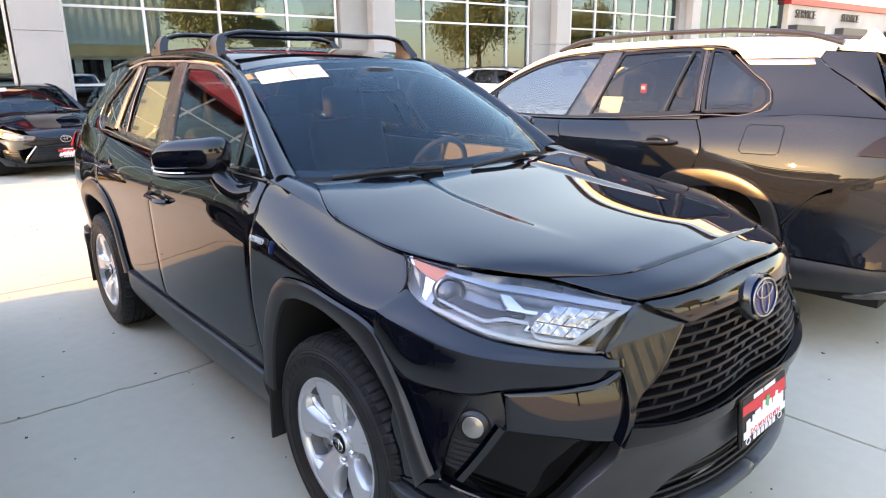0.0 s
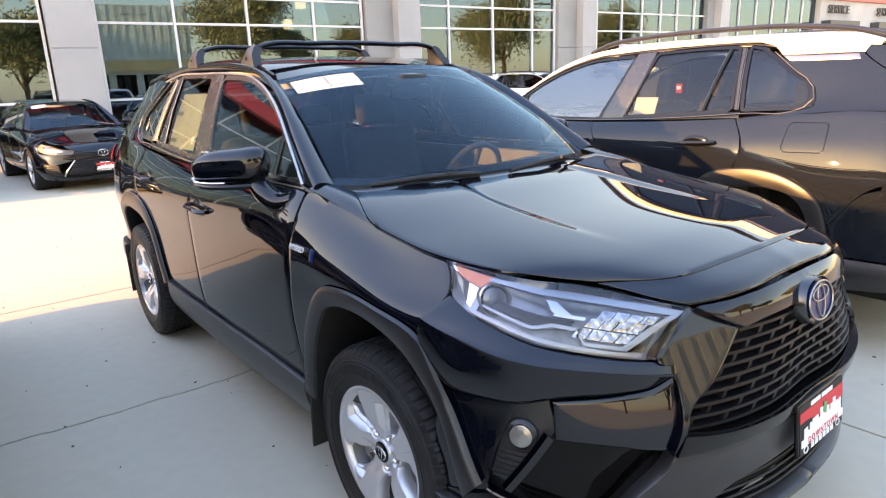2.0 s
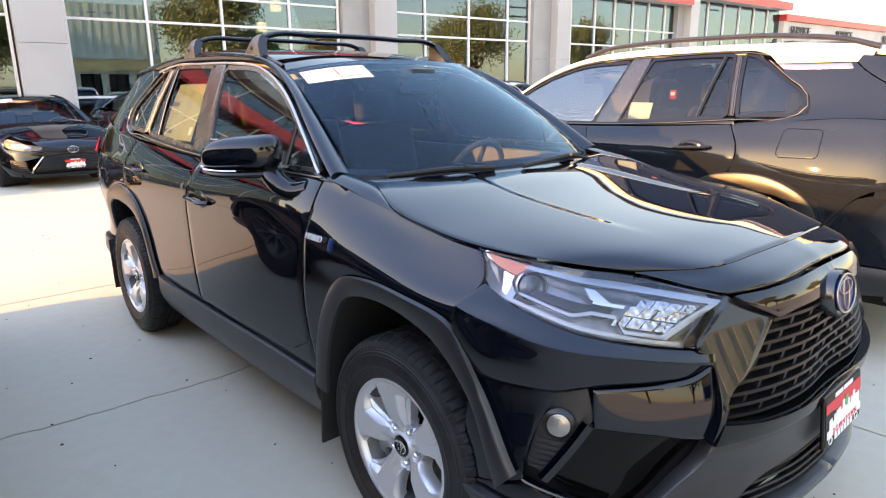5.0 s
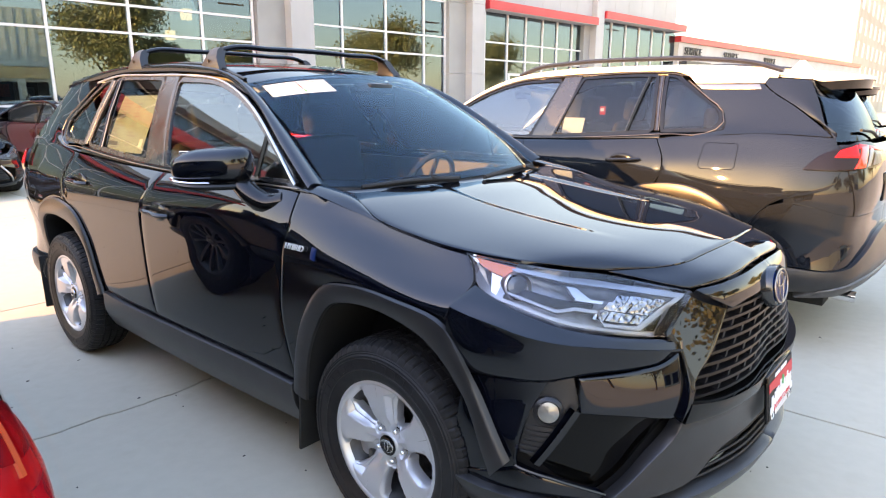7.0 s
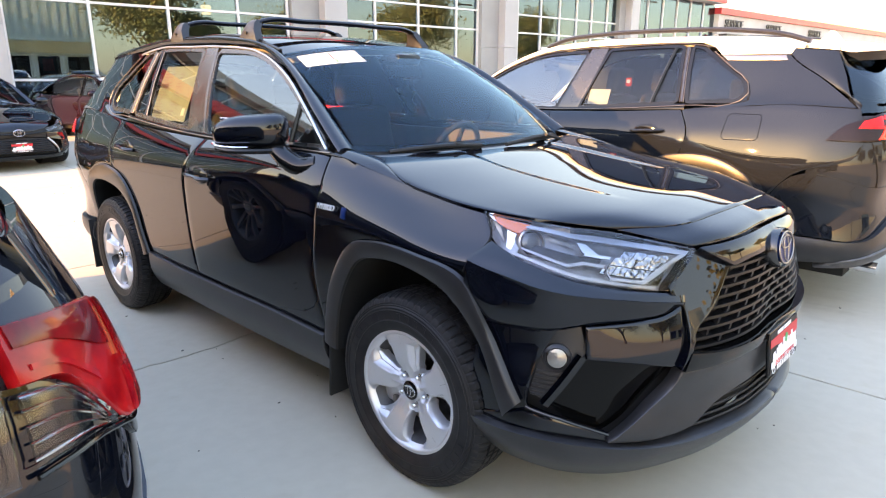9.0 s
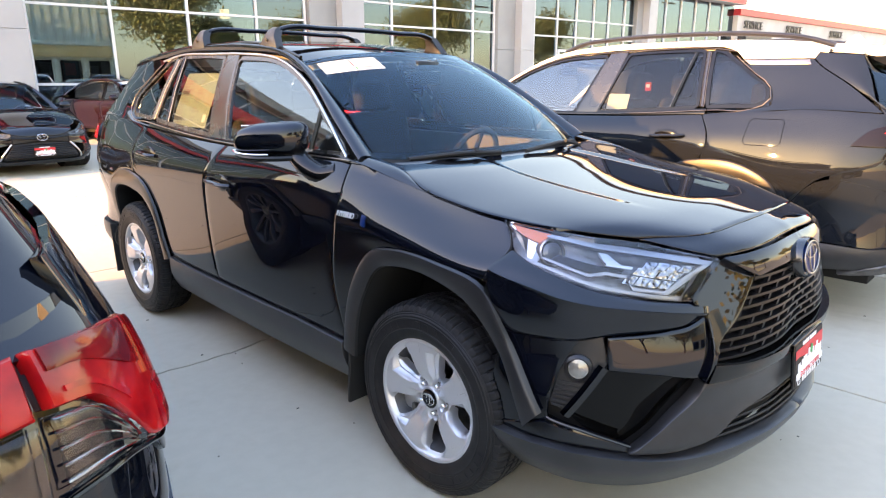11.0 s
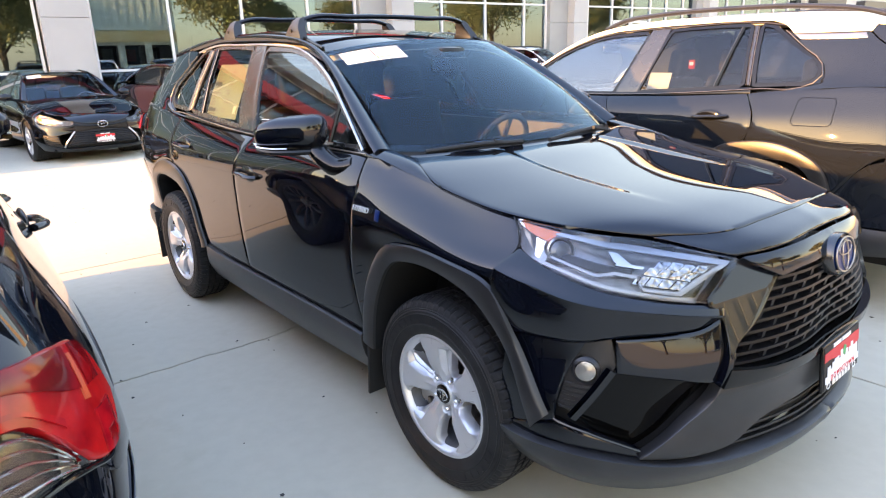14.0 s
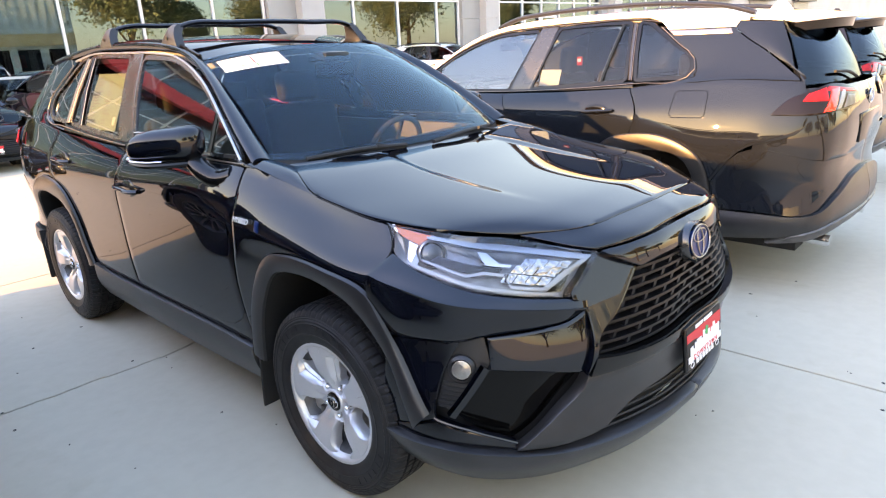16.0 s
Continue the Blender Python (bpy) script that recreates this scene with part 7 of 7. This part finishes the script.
def tree(x, yv, height, spread, seed):
    t = root("tree", pose(x, yv, 0), "broad leafy tree in evening sun", "tree", "trees across the road")
    rng = random.Random(seed)
    bits = [tube([(0, 0, 0), (0.1, 0, height * 0.25), (0, 0.1, height * 0.5)], [0.32, 0.24, 0.15], 9)]
    tips = []
    for k in range(9):
        a, r = rng.uniform(0, 6.28), rng.uniform(0.3, 0.8) * spread
        tip = (r * math.cos(a), r * math.sin(a), height * rng.uniform(0.5, 0.9))
        bits.append(tube([(0, 0, height * rng.uniform(0.22, 0.45)), (tip[0] * 0.5, tip[1] * 0.5, tip[2] * 0.72), tip], [0.12, 0.07, 0.02], 6))
        tips.append(tip)
    piece("trunk", *merge(*bits), BARK, t)
    vs, fs = [], []
    for k in range(15000):
        tp = rng.choice(tips)
        d = Vector((rng.gauss(0, 1), rng.gauss(0, 1), rng.gauss(0, 0.8))) * spread * 0.22
        c = Vector(tp) + d
        s = rng.uniform(0.08, 0.19)
        u = Vector((rng.gauss(0, 1), rng.gauss(0, 1), rng.gauss(0, 1))).normalized()
        w = u.orthogonal().normalized()
        b = len(vs)
        vs += [tuple(c - u * s), tuple(c + w * s * 0.6), tuple(c + u * s), tuple(c - w * s * 0.6)]
        fs.append((b, b + 1, b + 2, b + 3))
    piece("crown", vs, fs, LEAF, t, smooth=False)


for x, yv, h, sp, sd in ((14.3, -28, 11.0, 4.4, 1), (19.2, -29, 8.0, 2.0, 2), (40.5, -23, 9.5, 4.6, 3), (-3.5, -29, 8.0, 4.0, 4), (30, -34, 8.0, 4.0, 5), (54, -24, 9.0, 4.5, 6), (-14, -30, 10, 5, 7), (3.5, -40, 7.0, 4.0, 8)):
    tree(x, yv, h, sp, sd)
POLE = varied(material("timber_pole", (0.12, 0.08, 0.05), 0.9), (0.09, 0.06, 0.04), (0.16, 0.11, 0.07), 4.0)
for x, yv, h in ((24.6, -25.5, 12.0), (44.0, -20.5, 10.5), (69.0, -16.0, 12.0)):
    p = root("utility_pole", pose(x, yv, 0), "brown timber utility pole with cross arms", "pole", "utility poles")
    piece("pole", *tube([(0, 0, 0), (0, 0, h)], [0.20, 0.13], 10), POLE, p)
    for z in (h - 0.7, h - 1.6):
        part("cross_arm", box_bm((2.4, 0.12, 0.14), (0, 0, z)), POLE, p)
lampp = root("street_lamp", pose(5.2, -22, 0), "tall grey street lamp with two heads", "lamp")
piece("pole", *tube([(0, 0, 0), (0, 0, 7.5)], [0.09, 0.06], 10), PANEL_DARK, lampp)
for sx in (-1, 1):
    part("lamp_head", box_bm((0.7, 0.3, 0.14), (sx * 0.6, 0, 7.5), 0.04), PANEL_DARK, lampp)
YEL = varied(material("yellow_fascia", (0.72, 0.56, 0.26), 0.5), (0.66, 0.50, 0.22), (0.76, 0.60, 0.30), 1.0)
PALE_GREEN = varied(material("pale_green_cladding", (0.66, 0.74, 0.62), 0.6), (0.60, 0.68, 0.56), (0.72, 0.80, 0.68), 1.5)
GREEN_WALL = varied(material("green_grey_wall", (0.58, 0.64, 0.55), 0.7), (0.53, 0.59, 0.50), (0.62, 0.68, 0.58), 1.0)
shop = root("roadside_shop", pose(-14, -33, 0), "roadside shop with pale green ribbed cladding and a yellow fascia", "building")
wall_part("wall", 12.6, 24.6, -8, 0, 0, 9.5, GREEN_WALL, "", shop)
wall_part("pale_band", 12.6, 24.6, 0.02, 0.20, 4.55, 4.95, PALE_GREEN, "", shop)
wall_part("yellow_fascia", 12.6, 24.6, 0.02, 0.35, 3.5, 4.5, YEL, "pale yellow fascia band", shop)
for k in range(16):
    wall_part("rib", 12.7 + 0.74 * k, 13.1 + 0.74 * k, 0.01, 0.08, 5.0, 9.4, PALE_GREEN, "", shop)
for k in range(5):
    wall_part("shop_window", 12.9 + 2.35 * k, 14.6 + 2.35 * k, 0.004, 0.05, 0.6, 3.2, DARK_PAINT, "", shop)

# ---- vehicles ----
# a saloon car, of the same make as the SUV's family
SEDAN_PLAN = [(0, -0.98), (0.25, -0.965), (0.47, -0.91), (0.65, -0.80), (0.78, -0.62), (0.86, -0.40), (0.895, -0.15), (0.905, 0.3), (0.91, 1.2), (0.91, 2.2), (0.90, 2.8), (0.86, 3.3), (0.76, 3.62), (0.5, 3.78), (0, 3.84)]
SEDAN_KEYS = [("f", 0.0), ("f", 0.5), ("f", 0.80), ("y", -0.1), ("y", 0.7), ("y", 2.0), ("y", 3.0), ("r", 0.75), ("r", 0.0)]
SEDAN_LINES = [
    stations(SEDAN_KEYS, [.10, .10, .08, .08, .08, .08, .08, .10, .10], [.17, .17, .18, .20, .20, .20, .22, .26, .26]),
    stations(SEDAN_KEYS, [.0, .0, .0, .02, .02, .02, .02, .02, .02], [.32, .32, .32, .32, .32, .32, .34, .36, .36]),
    stations(SEDAN_KEYS, [.04, .03, .0, .0, .02, .02, .01, .0, .0], [.50, .50, .50, .52, .52, .52, .55, .58, .58]),
    stations(SEDAN_KEYS, [.06, .05, .04, .0, .01, .0, .0, .02, .02], [.66, .64, .64, .68, .70, .72, .74, .75, .75]),
    stations(SEDAN_KEYS, [.11, .11, .10, .06, .03, .02, .02, .06, .06], [.72, .71, .74, .82, .86, .88, .90, .92, .92]),
    stations(SEDAN_KEYS, [.18, .18, .18, .17, .09, .07, .08, .14, .14], [.755, .74, .775, .87, .94, .95, .98, 1.0, 1.0]),
]
SALOON = Hull(SEDAN_PLAN, SEDAN_LINES, 0.3)


def sedan(m, label, body, group="", tag_plate=True):
    car = root("sedan", m, label, "car", group)
    H = SALOON
    f, r = H.f, H.r
    y = lambda v: H.of("y", v)
    M = np.array([-1, 1, 1])
    flank = H.top(np.linspace(f(0.62), y(0.42), 30))
    nose = H.top(np.linspace(f(0.0), f(0.62), 16))
    cowl = np.array([(-0.70, 0.50, 0.945), (-0.35, 0.40, 0.975), (0, 0.37, 0.985), (0.35, 0.40, 0.975), (0.70, 0.50, 0.945)])
    flank[-1] = cowl[-1]
    g = coons(np.concatenate([nose[::-1] * M, nose[1:]]), cowl, flank * M, flank, 30, 20)
    U, V = np.meshgrid(np.linspace(0, 1, g.shape[1]), np.linspace(0, 1, g.shape[0]))
    k = np.abs(2 * U - 1)
    g[..., 2] += np.sin(np.pi * V) ** 0.8 * (0.035 * (1 - k ** 2.5) + 0.012 * np.exp(-((k - 0.5) / 0.12) ** 2))
    sheet("hood", g, (0, 0, 1), body, car, label="glossy hood", angle=60)
    base = along([(-0.70, 0.53, 0.955), (-0.4, 0.42, 0.98), (0, 0.38, 0.99), (0.4, 0.42, 0.98), (0.70, 0.53, 0.955)], 20)
    topl = along([(-0.55, 1.30, 1.37), (-0.3, 1.24, 1.40), (0, 1.21, 1.412), (0.3, 1.24, 1.40), (0.55, 1.30, 1.37)], 20)
    g = np.array([base * (1 - t) + topl * t + np.array([0, -0.01, 0.02]) * 4 * t * (1 - t) for t in np.linspace(0, 1, 9)])
    w = sheet("windscreen", g, (0, -1, 1), WINDSCREEN, car, depth=0.004, roll=0.0)
    w.visible_shadow = False
    g2 = np.array([[(lambda p: p + np.array([0, -0.75, 0.65]) * -0.01)(base[i] * (1 - t) + topl[i] * t + np.array([0, -0.01, 0.02]) * 4 * t * (1 - t)) for i in (1, 3, 5)] for t in (0.80, 0.95)])
    sheet("price_paper", g2, (0, -1, 1), PAPER, car, depth=0.001, roll=0, label="white paper behind the windscreen")
    t = np.linspace(0, 1, 24)
    rl = spline([(0, 0.55, 1.30, 1.37), (0.3, 0.56, 1.75, 1.41), (0.65, 0.55, 2.3, 1.395), (1.0, 0.52, 2.75, 1.33)])(t)
    rc = spline([(0, 0, 1.21, 1.412), (0.3, 0, 1.7, 1.445), (0.65, 0, 2.3, 1.435), (1.0, 0, 2.8, 1.375)])(t)
    g = np.zeros((24, 17, 3))
    for i, a in enumerate(np.linspace(-1, 1, 17)):
        g[:, i, 0] = a * rl[:, 0]
        g[:, i, 1:] = rc[:, 1:] + (rl[:, 1:] - rc[:, 1:]) * abs(a) ** 2.4
    sheet("roof", g, (0, 0, 1), body, car)
    sheet("headliner", g - [0, 0, 0.04], (0, 0, -1), LINER, car, depth=0.003)
    lo = along([(-0.66, 3.40, 1.03), (0, 3.50, 1.04), (0.66, 3.40, 1.03)], 12)
    hi = along([(-0.50, 2.77, 1.325), (0, 2.82, 1.372), (0.50, 2.77, 1.325)], 12)
    sheet("rear_screen", np.array([lo * (1 - q) + hi * q for q in np.linspace(0, 1, 5)]), (0, 1, 1), DARK_GLASS, car, depth=0.004, roll=0)
    dk = along([(-0.72, 3.62, 1.0), (0, 3.72, 1.01), (0.72, 3.62, 1.0)], 12)
    sheet("boot_lid", np.array([lo * (1 - q) + dk * q for q in np.linspace(0, 1, 5)]), (0, 0.2, 1), body, car)

    def sg(yz):
        a = np.array(yz, float)
        return np.stack([0.80 - 0.56 * (a[..., 1] - 0.95) + 0.012 * (1 - ((a[..., 1] - 1.15) / 0.2) ** 2), a[..., 0], a[..., 1]], -1)
    for side in (-1, 1):
        top = [(s, float(H.lines[-1](np.array(s))[1])) for s in np.linspace(y(0.47), r(0.70), 12)]
        arch = lambda c: [(y(c - 0.37), 0.30), (y(c - 0.30), 0.55), (y(c), 0.70), (y(c + 0.30), 0.55), (y(c + 0.37), 0.30)]
        ftop = [(s, float(H.lines[-1](np.array(s))[1])) for s in np.linspace(y(-0.36), y(0.46), 8)]
        g = coons([(y(-0.36), 0.40)] + arch(0)[1:], ftop, [(y(-0.36), 0.40), ftop[0]], [(y(0.37), 0.30), (y(0.52), 0.6), ftop[-1]], 18, 10)
        sheet("front_fender", H(g), (1, 0, 0), body, car, side, angle=60)
        dtop = [(s, float(H.lines[-1](np.array(s))[1])) for s in np.linspace(y(0.47), y(1.45), 6)]
        g = coons([(y(0.38), 0.30), (y(1.42), 0.30)], dtop, [(y(0.38), 0.30), (y(0.53), 0.6), dtop[0]], [(y(1.42), 0.30), (y(1.47), 0.6), dtop[-1]], 12, 10)
        sheet("front_door", H(g), (1, 0, 0), body, car, side, angle=60)
        dtop2 = [(s, float(H.lines[-1](np.array(s))[1])) for s in np.linspace(y(1.46), y(2.55), 6)]
        g = coons([(y(1.43), 0.30), (y(2.42), 0.30)], dtop2, [(y(1.43), 0.30), (y(1.48), 0.6), dtop2[0]], [(y(2.42), 0.30), (y(2.50), 0.6), dtop2[-1]], 12, 10)
        sheet("rear_door", H(g), (1, 0, 0), body, car, side, angle=60)
        qtop = [(s, float(H.lines[-1](np.array(s))[1])) for s in np.linspace(y(2.56), r(0.0), 12)]
        g = coons([(y(2.43), 0.30)] + arch(2.82)[1:] + [(r(0.6), 0.30), (r(0.0), 0.30)], qtop, [(y(2.43), 0.30), (y(2.51), 0.6), qtop[0]], [(r(0.0), 0.30), qtop[-1]], 24, 10)
        sheet("quarter_panel", H(g), (1, 0, 0), body, car, side, angle=60)
        wf = ([(0.72, 0.985), (1.44, 0.985)], [(1.15, 1.28), (1.35, 1.355), (1.52, 1.375)], [(0.72, 0.985), (1.15, 1.28)], [(1.44, 0.985), (1.52, 1.375)])
        wr = ([(1.56, 0.985), (2.60, 1.01)], [(1.62, 1.38), (2.2, 1.365), (2.72, 1.20)], [(1.56, 0.985), (1.62, 1.38)], [(2.60, 1.01), (2.72, 1.20)])
        for w in (wf, wr):
            sheet("side_window", sg(coons(*w, 10, 6, 0)), (1, 0, 0), SIDE_GLASS if w is wf else DARK_GLASS, car, side, depth=0.004, roll=0)
            ring_strip("window_surround", outline_of(w), 0.022, sg, GLOSS_BLACK, car, side)
        a_in = along(np.concatenate([[(0.70, 0.53, 0.955)], rl[[0, 5, 10, 15, 19, 23]], [(0.66, 3.40, 1.03)]]), 40)
        a_out = sg(along([(0.55, 0.965), (1.15, 1.315), (1.52, 1.405), (2.2, 1.395), (2.75, 1.22), (3.1, 1.04)], 40))
        g = np.array([a_in * (1 - q) + a_out * q + np.array([0.014, 0, 0.014]) * 4 * q * (1 - q) for q in np.linspace(0, 1, 5)])
        sheet("roof_pillar", g, (1, 0, 0.6), body, car, side, roll=0, angle=60)
        wheel(car, Matrix.Translation((side * 0.79, 0, 0.335)), side, ALLOY, 0.335, 5, False)
        wheel(car, Matrix.Translation((side * 0.79, 2.82, 0.335)), side, ALLOY, 0.335, 5, False)
        piece("well", *tube([(side * 0.50, 0, 0.36), (side * 0.86, 0, 0.36)], 0.355, 20), DARK_VOID, car)
        piece("well", *tube([(side * 0.50, 2.82, 0.36), (side * 0.86, 2.82, 0.36)], 0.355, 20), DARK_VOID, car)
        mir = new("door_mirror")
        mir.parent = car
        bm = bmesh.new()
        bmesh.ops.create_uvsphere(bm, u_segments=16, v_segments=10, radius=1.0)
        bmesh.ops.scale(bm, vec=(0.11, 0.07, 0.065), verts=bm.verts)
        bmesh.ops.translate(bm, vec=(side * 0.96, 0.80, 1.02), verts=bm.verts)
        part("mirror_shell", bm, body, mir)
        piece("mirror_arm", *tube([(side * 0.80, 0.78, 0.965), (side * 0.90, 0.80, 0.99)], 0.025, 8), GLOSS_BLACK, mir)
        # face
        hl = ([(f(0.44), 0.610), (f(0.62), 0.600), (f(0.76), 0.615), (y(-0.42), 0.665)], [(f(0.42), 0.655), (f(0.62), 0.690), (f(0.76), 0.735), (y(-0.36), 0.775)], [(f(0.44), 0.610), (f(0.42), 0.655)], [(y(-0.42), 0.665), (y(-0.36), 0.775)])
        lamp = new("headlamp")
        lamp.parent = car
        net = coons(*hl, 14, 5, 0)
        sheet("housing", H(net), (0.4, -1, 0), LAMP_DARK, lamp, side, off=-0.03, depth=0.01, roll=0)
        sheet("reflector", H(net[2:5, 3:12]), (0.4, -1, 0), REFLECTOR, lamp, side, off=-0.012, depth=0.01, roll=0)
        sheet("amber_reflector", H(net[1:5, 11:14]), (0.4, -1, 0), AMBER, lamp, side, off=-0.008, depth=0.01, roll=0)
        ln = sheet("lens", H(net), (0.4, -1, 0), LENS, lamp, side, off=0.004, depth=0.03)
        ln.visible_shadow = False
        g = coons([(f(0.42), 0.50), (f(0.70), 0.44), (y(-0.37), 0.40)], [(f(0.40), 0.650), (f(0.44), 0.605), (f(0.62), 0.595), (f(0.76), 0.61), (y(-0.42), 0.66), (y(-0.365), 0.76)], [(f(0.42), 0.50), (f(0.40), 0.650)], [(y(-0.37), 0.40), (y(-0.365), 0.76)], 18, 8)
        sheet("bumper_wing", H(g), (0.4, -1, 0), body, car, side, angle=60)
        g = coons([(f(0.60), 0.26), (f(0.78), 0.28)], [(f(0.64), 0.44), (f(0.79), 0.46)], [(f(0.60), 0.26), (f(0.64), 0.44)], [(f(0.78), 0.28), (f(0.79), 0.46)], 6, 6)
        sheet("side_intake", H(g), (0.4, -1, 0), MATT_BLACK, car, side, off=0.006)
        for q in range(5):
            z0 = 0.285 + 0.032 * q
            g = coons([(f(0.625), z0), (f(0.775), z0 + 0.01)], [(f(0.625), z0 + 0.014), (f(0.775), z0 + 0.024)], [(f(0.625), z0), (f(0.625), z0 + 0.014)], [(f(0.775), z0 + 0.01), (f(0.775), z0 + 0.024)], 5, 2)
            sheet("intake_slat", H(g), (0.4, -1, 0), GLOSS_BLACK, car, side, off=0.012)
        g = coons([(f(0.0), 0.545), (f(0.40), 0.51)], [(f(0.0), 0.60), (f(0.20), 0.61), (f(0.41), 0.65)], [(f(0.0), 0.545), (f(0.0), 0.60)], [(f(0.40), 0.51), (f(0.41), 0.65)], 12, 4)
        sheet("upper_grille", H(g), (0.2, -1, 0), MATT_BLACK, car, side, off=-0.004)
        g = coons([(f(0.0), 0.605), (f(0.20), 0.615), (f(0.41), 0.655)], [(f(0.0), 0.755), (f(0.30), 0.75), (f(0.60), 0.745)], [(f(0.0), 0.605), (f(0.0), 0.755)], [(f(0.41), 0.655), (f(0.50), 0.69), (f(0.60), 0.745)], 14, 6)
        sheet("nose_cap", H(g), (0.2, -1, 0), body, car, side, angle=60)
        g = coons([(f(0.0), 0.19), (f(0.55), 0.19), (y(-0.40), 0.21)], [(f(0.0), 0.255), (f(0.58), 0.25), (y(-0.38), 0.39)], [(f(0.0), 0.19), (f(0.0), 0.255)], [(y(-0.40), 0.21), (y(-0.38), 0.39)], 16, 4)
        sheet("bumper_lip", H(g), (0.2, -1, 0), body, car, side, off=0.015, angle=60)
        g = coons([(f(0.0), 0.26), (f(0.55), 0.26)], [(f(0.0), 0.53), (f(0.40), 0.50)], [(f(0.0), 0.26), (f(0.0), 0.53)], [(f(0.55), 0.26), (f(0.40), 0.50)], 12, 6)
        sheet("lower_grille", H(g), (0.2, -1, 0), MATT_BLACK, car, side, off=-0.02)
        p = H(along([(f(0.42), 0.505), (f(0.50), 0.40), (f(0.59), 0.26)], 10))
        p[:, 0] *= side
        piece("bright_blade", *tube(p, 0.014, 6), SATIN, car, "satin bumper blade")
    for q in range(8):
        z0 = 0.275 + 0.030 * q
        xs = np.linspace(0, 0.52 - 0.016 * q, 10)
        p = H(np.array([[f(x), z0] for x in xs]))
        piece("grille_slat", *tube(np.concatenate([p[::-1] * M, p[1:]]), 0.006, 5), GLOSS_BLACK, car)
    p = H(np.array([[f(x), 0.575 + 0.16 * x ** 2] for x in np.linspace(0, 0.42, 10)]))
    p[:, 1] -= 0.01
    piece("nose_wing", *tube(np.concatenate([p[::-1] * M, p[1:]]), 0.012, 6), GLOSS_BLACK, car)
    c = H(np.array([[f(0.0), 0.60]]))[0]
    emblem(car, (0, c[1] - 0.03, 0.60), Matrix.Rotation(radians(88), 4, "X"), 0.075)
    c = H(np.array([[f(0.0), 0.40]]))[0]
    plate(car, Matrix.Translation((0, c[1] - 0.035, 0.385)) @ Matrix.Rotation(radians(90), 4, "X"))
    part("under_tray", box_bm((1.4, 4.2, 0.1), (0, 1.4, 0.24)), DARK_VOID, car)
    part("cabin_floor", box_bm((1.45, 2.6, 0.04), (0, 1.85, 0.40)), DARK_VOID, car)
    dash = np.array([[(x, yv + 0.1 * (x / 0.7) ** 2, z) for x in np.linspace(-0.68, 0.68, 9)] for yv, z in ((0.46, 0.945), (0.70, 0.955), (0.90, 0.92), (0.95, 0.7))])
    sheet("dashboard", dash, (0, 0, 1), INTERIOR, car, roll=0)
    for sx in (-1, 1):
        seat(car, sx * 0.37, 1.55, 0.48)
        part("door_card", box_bm((0.03, 2.2, 0.5), (sx * 0.78, 1.6, 0.68)), INTERIOR, car)
    part("rear_bench", box_bm((1.3, 0.16, 0.65), (0, 2.65, 0.72), 0.05), FABRIC, car)
    th = np.linspace(0, 2 * np.pi, 25)
    at = Matrix.Translation((0.37, 1.05, 0.88)) @ Matrix.Rotation(radians(-66), 4, "X")
    piece("steering_rim", *tube(np.array([at @ Vector((0.18 * math.cos(a), 0.18 * math.sin(a), 0)) for a in th]), 0.015, 6), INTERIOR, car)
    return car


# ---- the vehicles ----
main_car = suv("suv", Matrix.Identity(4), "black compact SUV with roof cross bars and a red dealer plate", BLACK_PAINT, main=True)
grey = suv("suv", pose(2.60, 2.734, 0.06, 0, 0, 180), "dark grey SUV with white roof, parked tail out", GREY_PAINT, WHITE_PAINT, tint=GREY_GLASS)
q = on_glass(np.array([[(yy, zz) for yy in np.linspace(1.775, 1.935, 4)] for zz in np.linspace(1.205, 1.310, 4)]))
q[..., 0] -= 0.010
sheet("window_paper", q, (1, 0, 0), PAPER, grey, 1, "white paper behind the rear side window", depth=0.001, roll=0)
part("hanging_tag", box_bm((0.01, 0.045, 0.06), (0.60, 2.00, 1.36), 0.006), PLATE_RED, grey, "small red tag inside the window")
part("tag_label", box_bm((0.004, 0.026, 0.022), (0.607, 2.00, 1.365)), PAPER, grey)
c3 = suv("suv", pose(-2.875, 2.92, 0, 0, 0, 180) @ Matrix.Scale(1.04, 4), "black SUV with wide red and clear tail lamps", BLACK_PAINT, tint=DEEP_GLASS, wide_tail=True)
suv("suv", pose(5.55, 3.05, 0.06, 0, 0, 180), "charcoal SUV parked beside a white-roofed one", DARK_PAINT)
# out of view, added only to keep the low sun off the forecourt
suv("suv", pose(-5.45, 0.3, 0, 0, 0, 180), "unseen charcoal SUV added to cast shade from the left", DARK_PAINT)
ROW = "saloon cars before the showroom"
sedan(pose(-2.55, 11.15, 0, 0, 0, 3), "charcoal saloon beside a black one", DARK_PAINT, ROW)
sedan(pose(0.36, 11.0, 0, 0, 0, 3), "black saloon with a red dealer plate", BLACK_PAINT, ROW)
sedan(pose(4.0, 13.5, 0.06, 0, 0, 14), "dark red saloon parked behind a black one", RED_PAINT, ROW)
sedan(pose(8.6, 10.6, 0.06, 0, 0, 14), "bright red saloon in the second row", BRIGHT_RED, ROW)
suv("suv", pose(15.2, 12.3, 0.06, 0, 0, 14), "white SUV before the showroom", WHITE_PAINT)
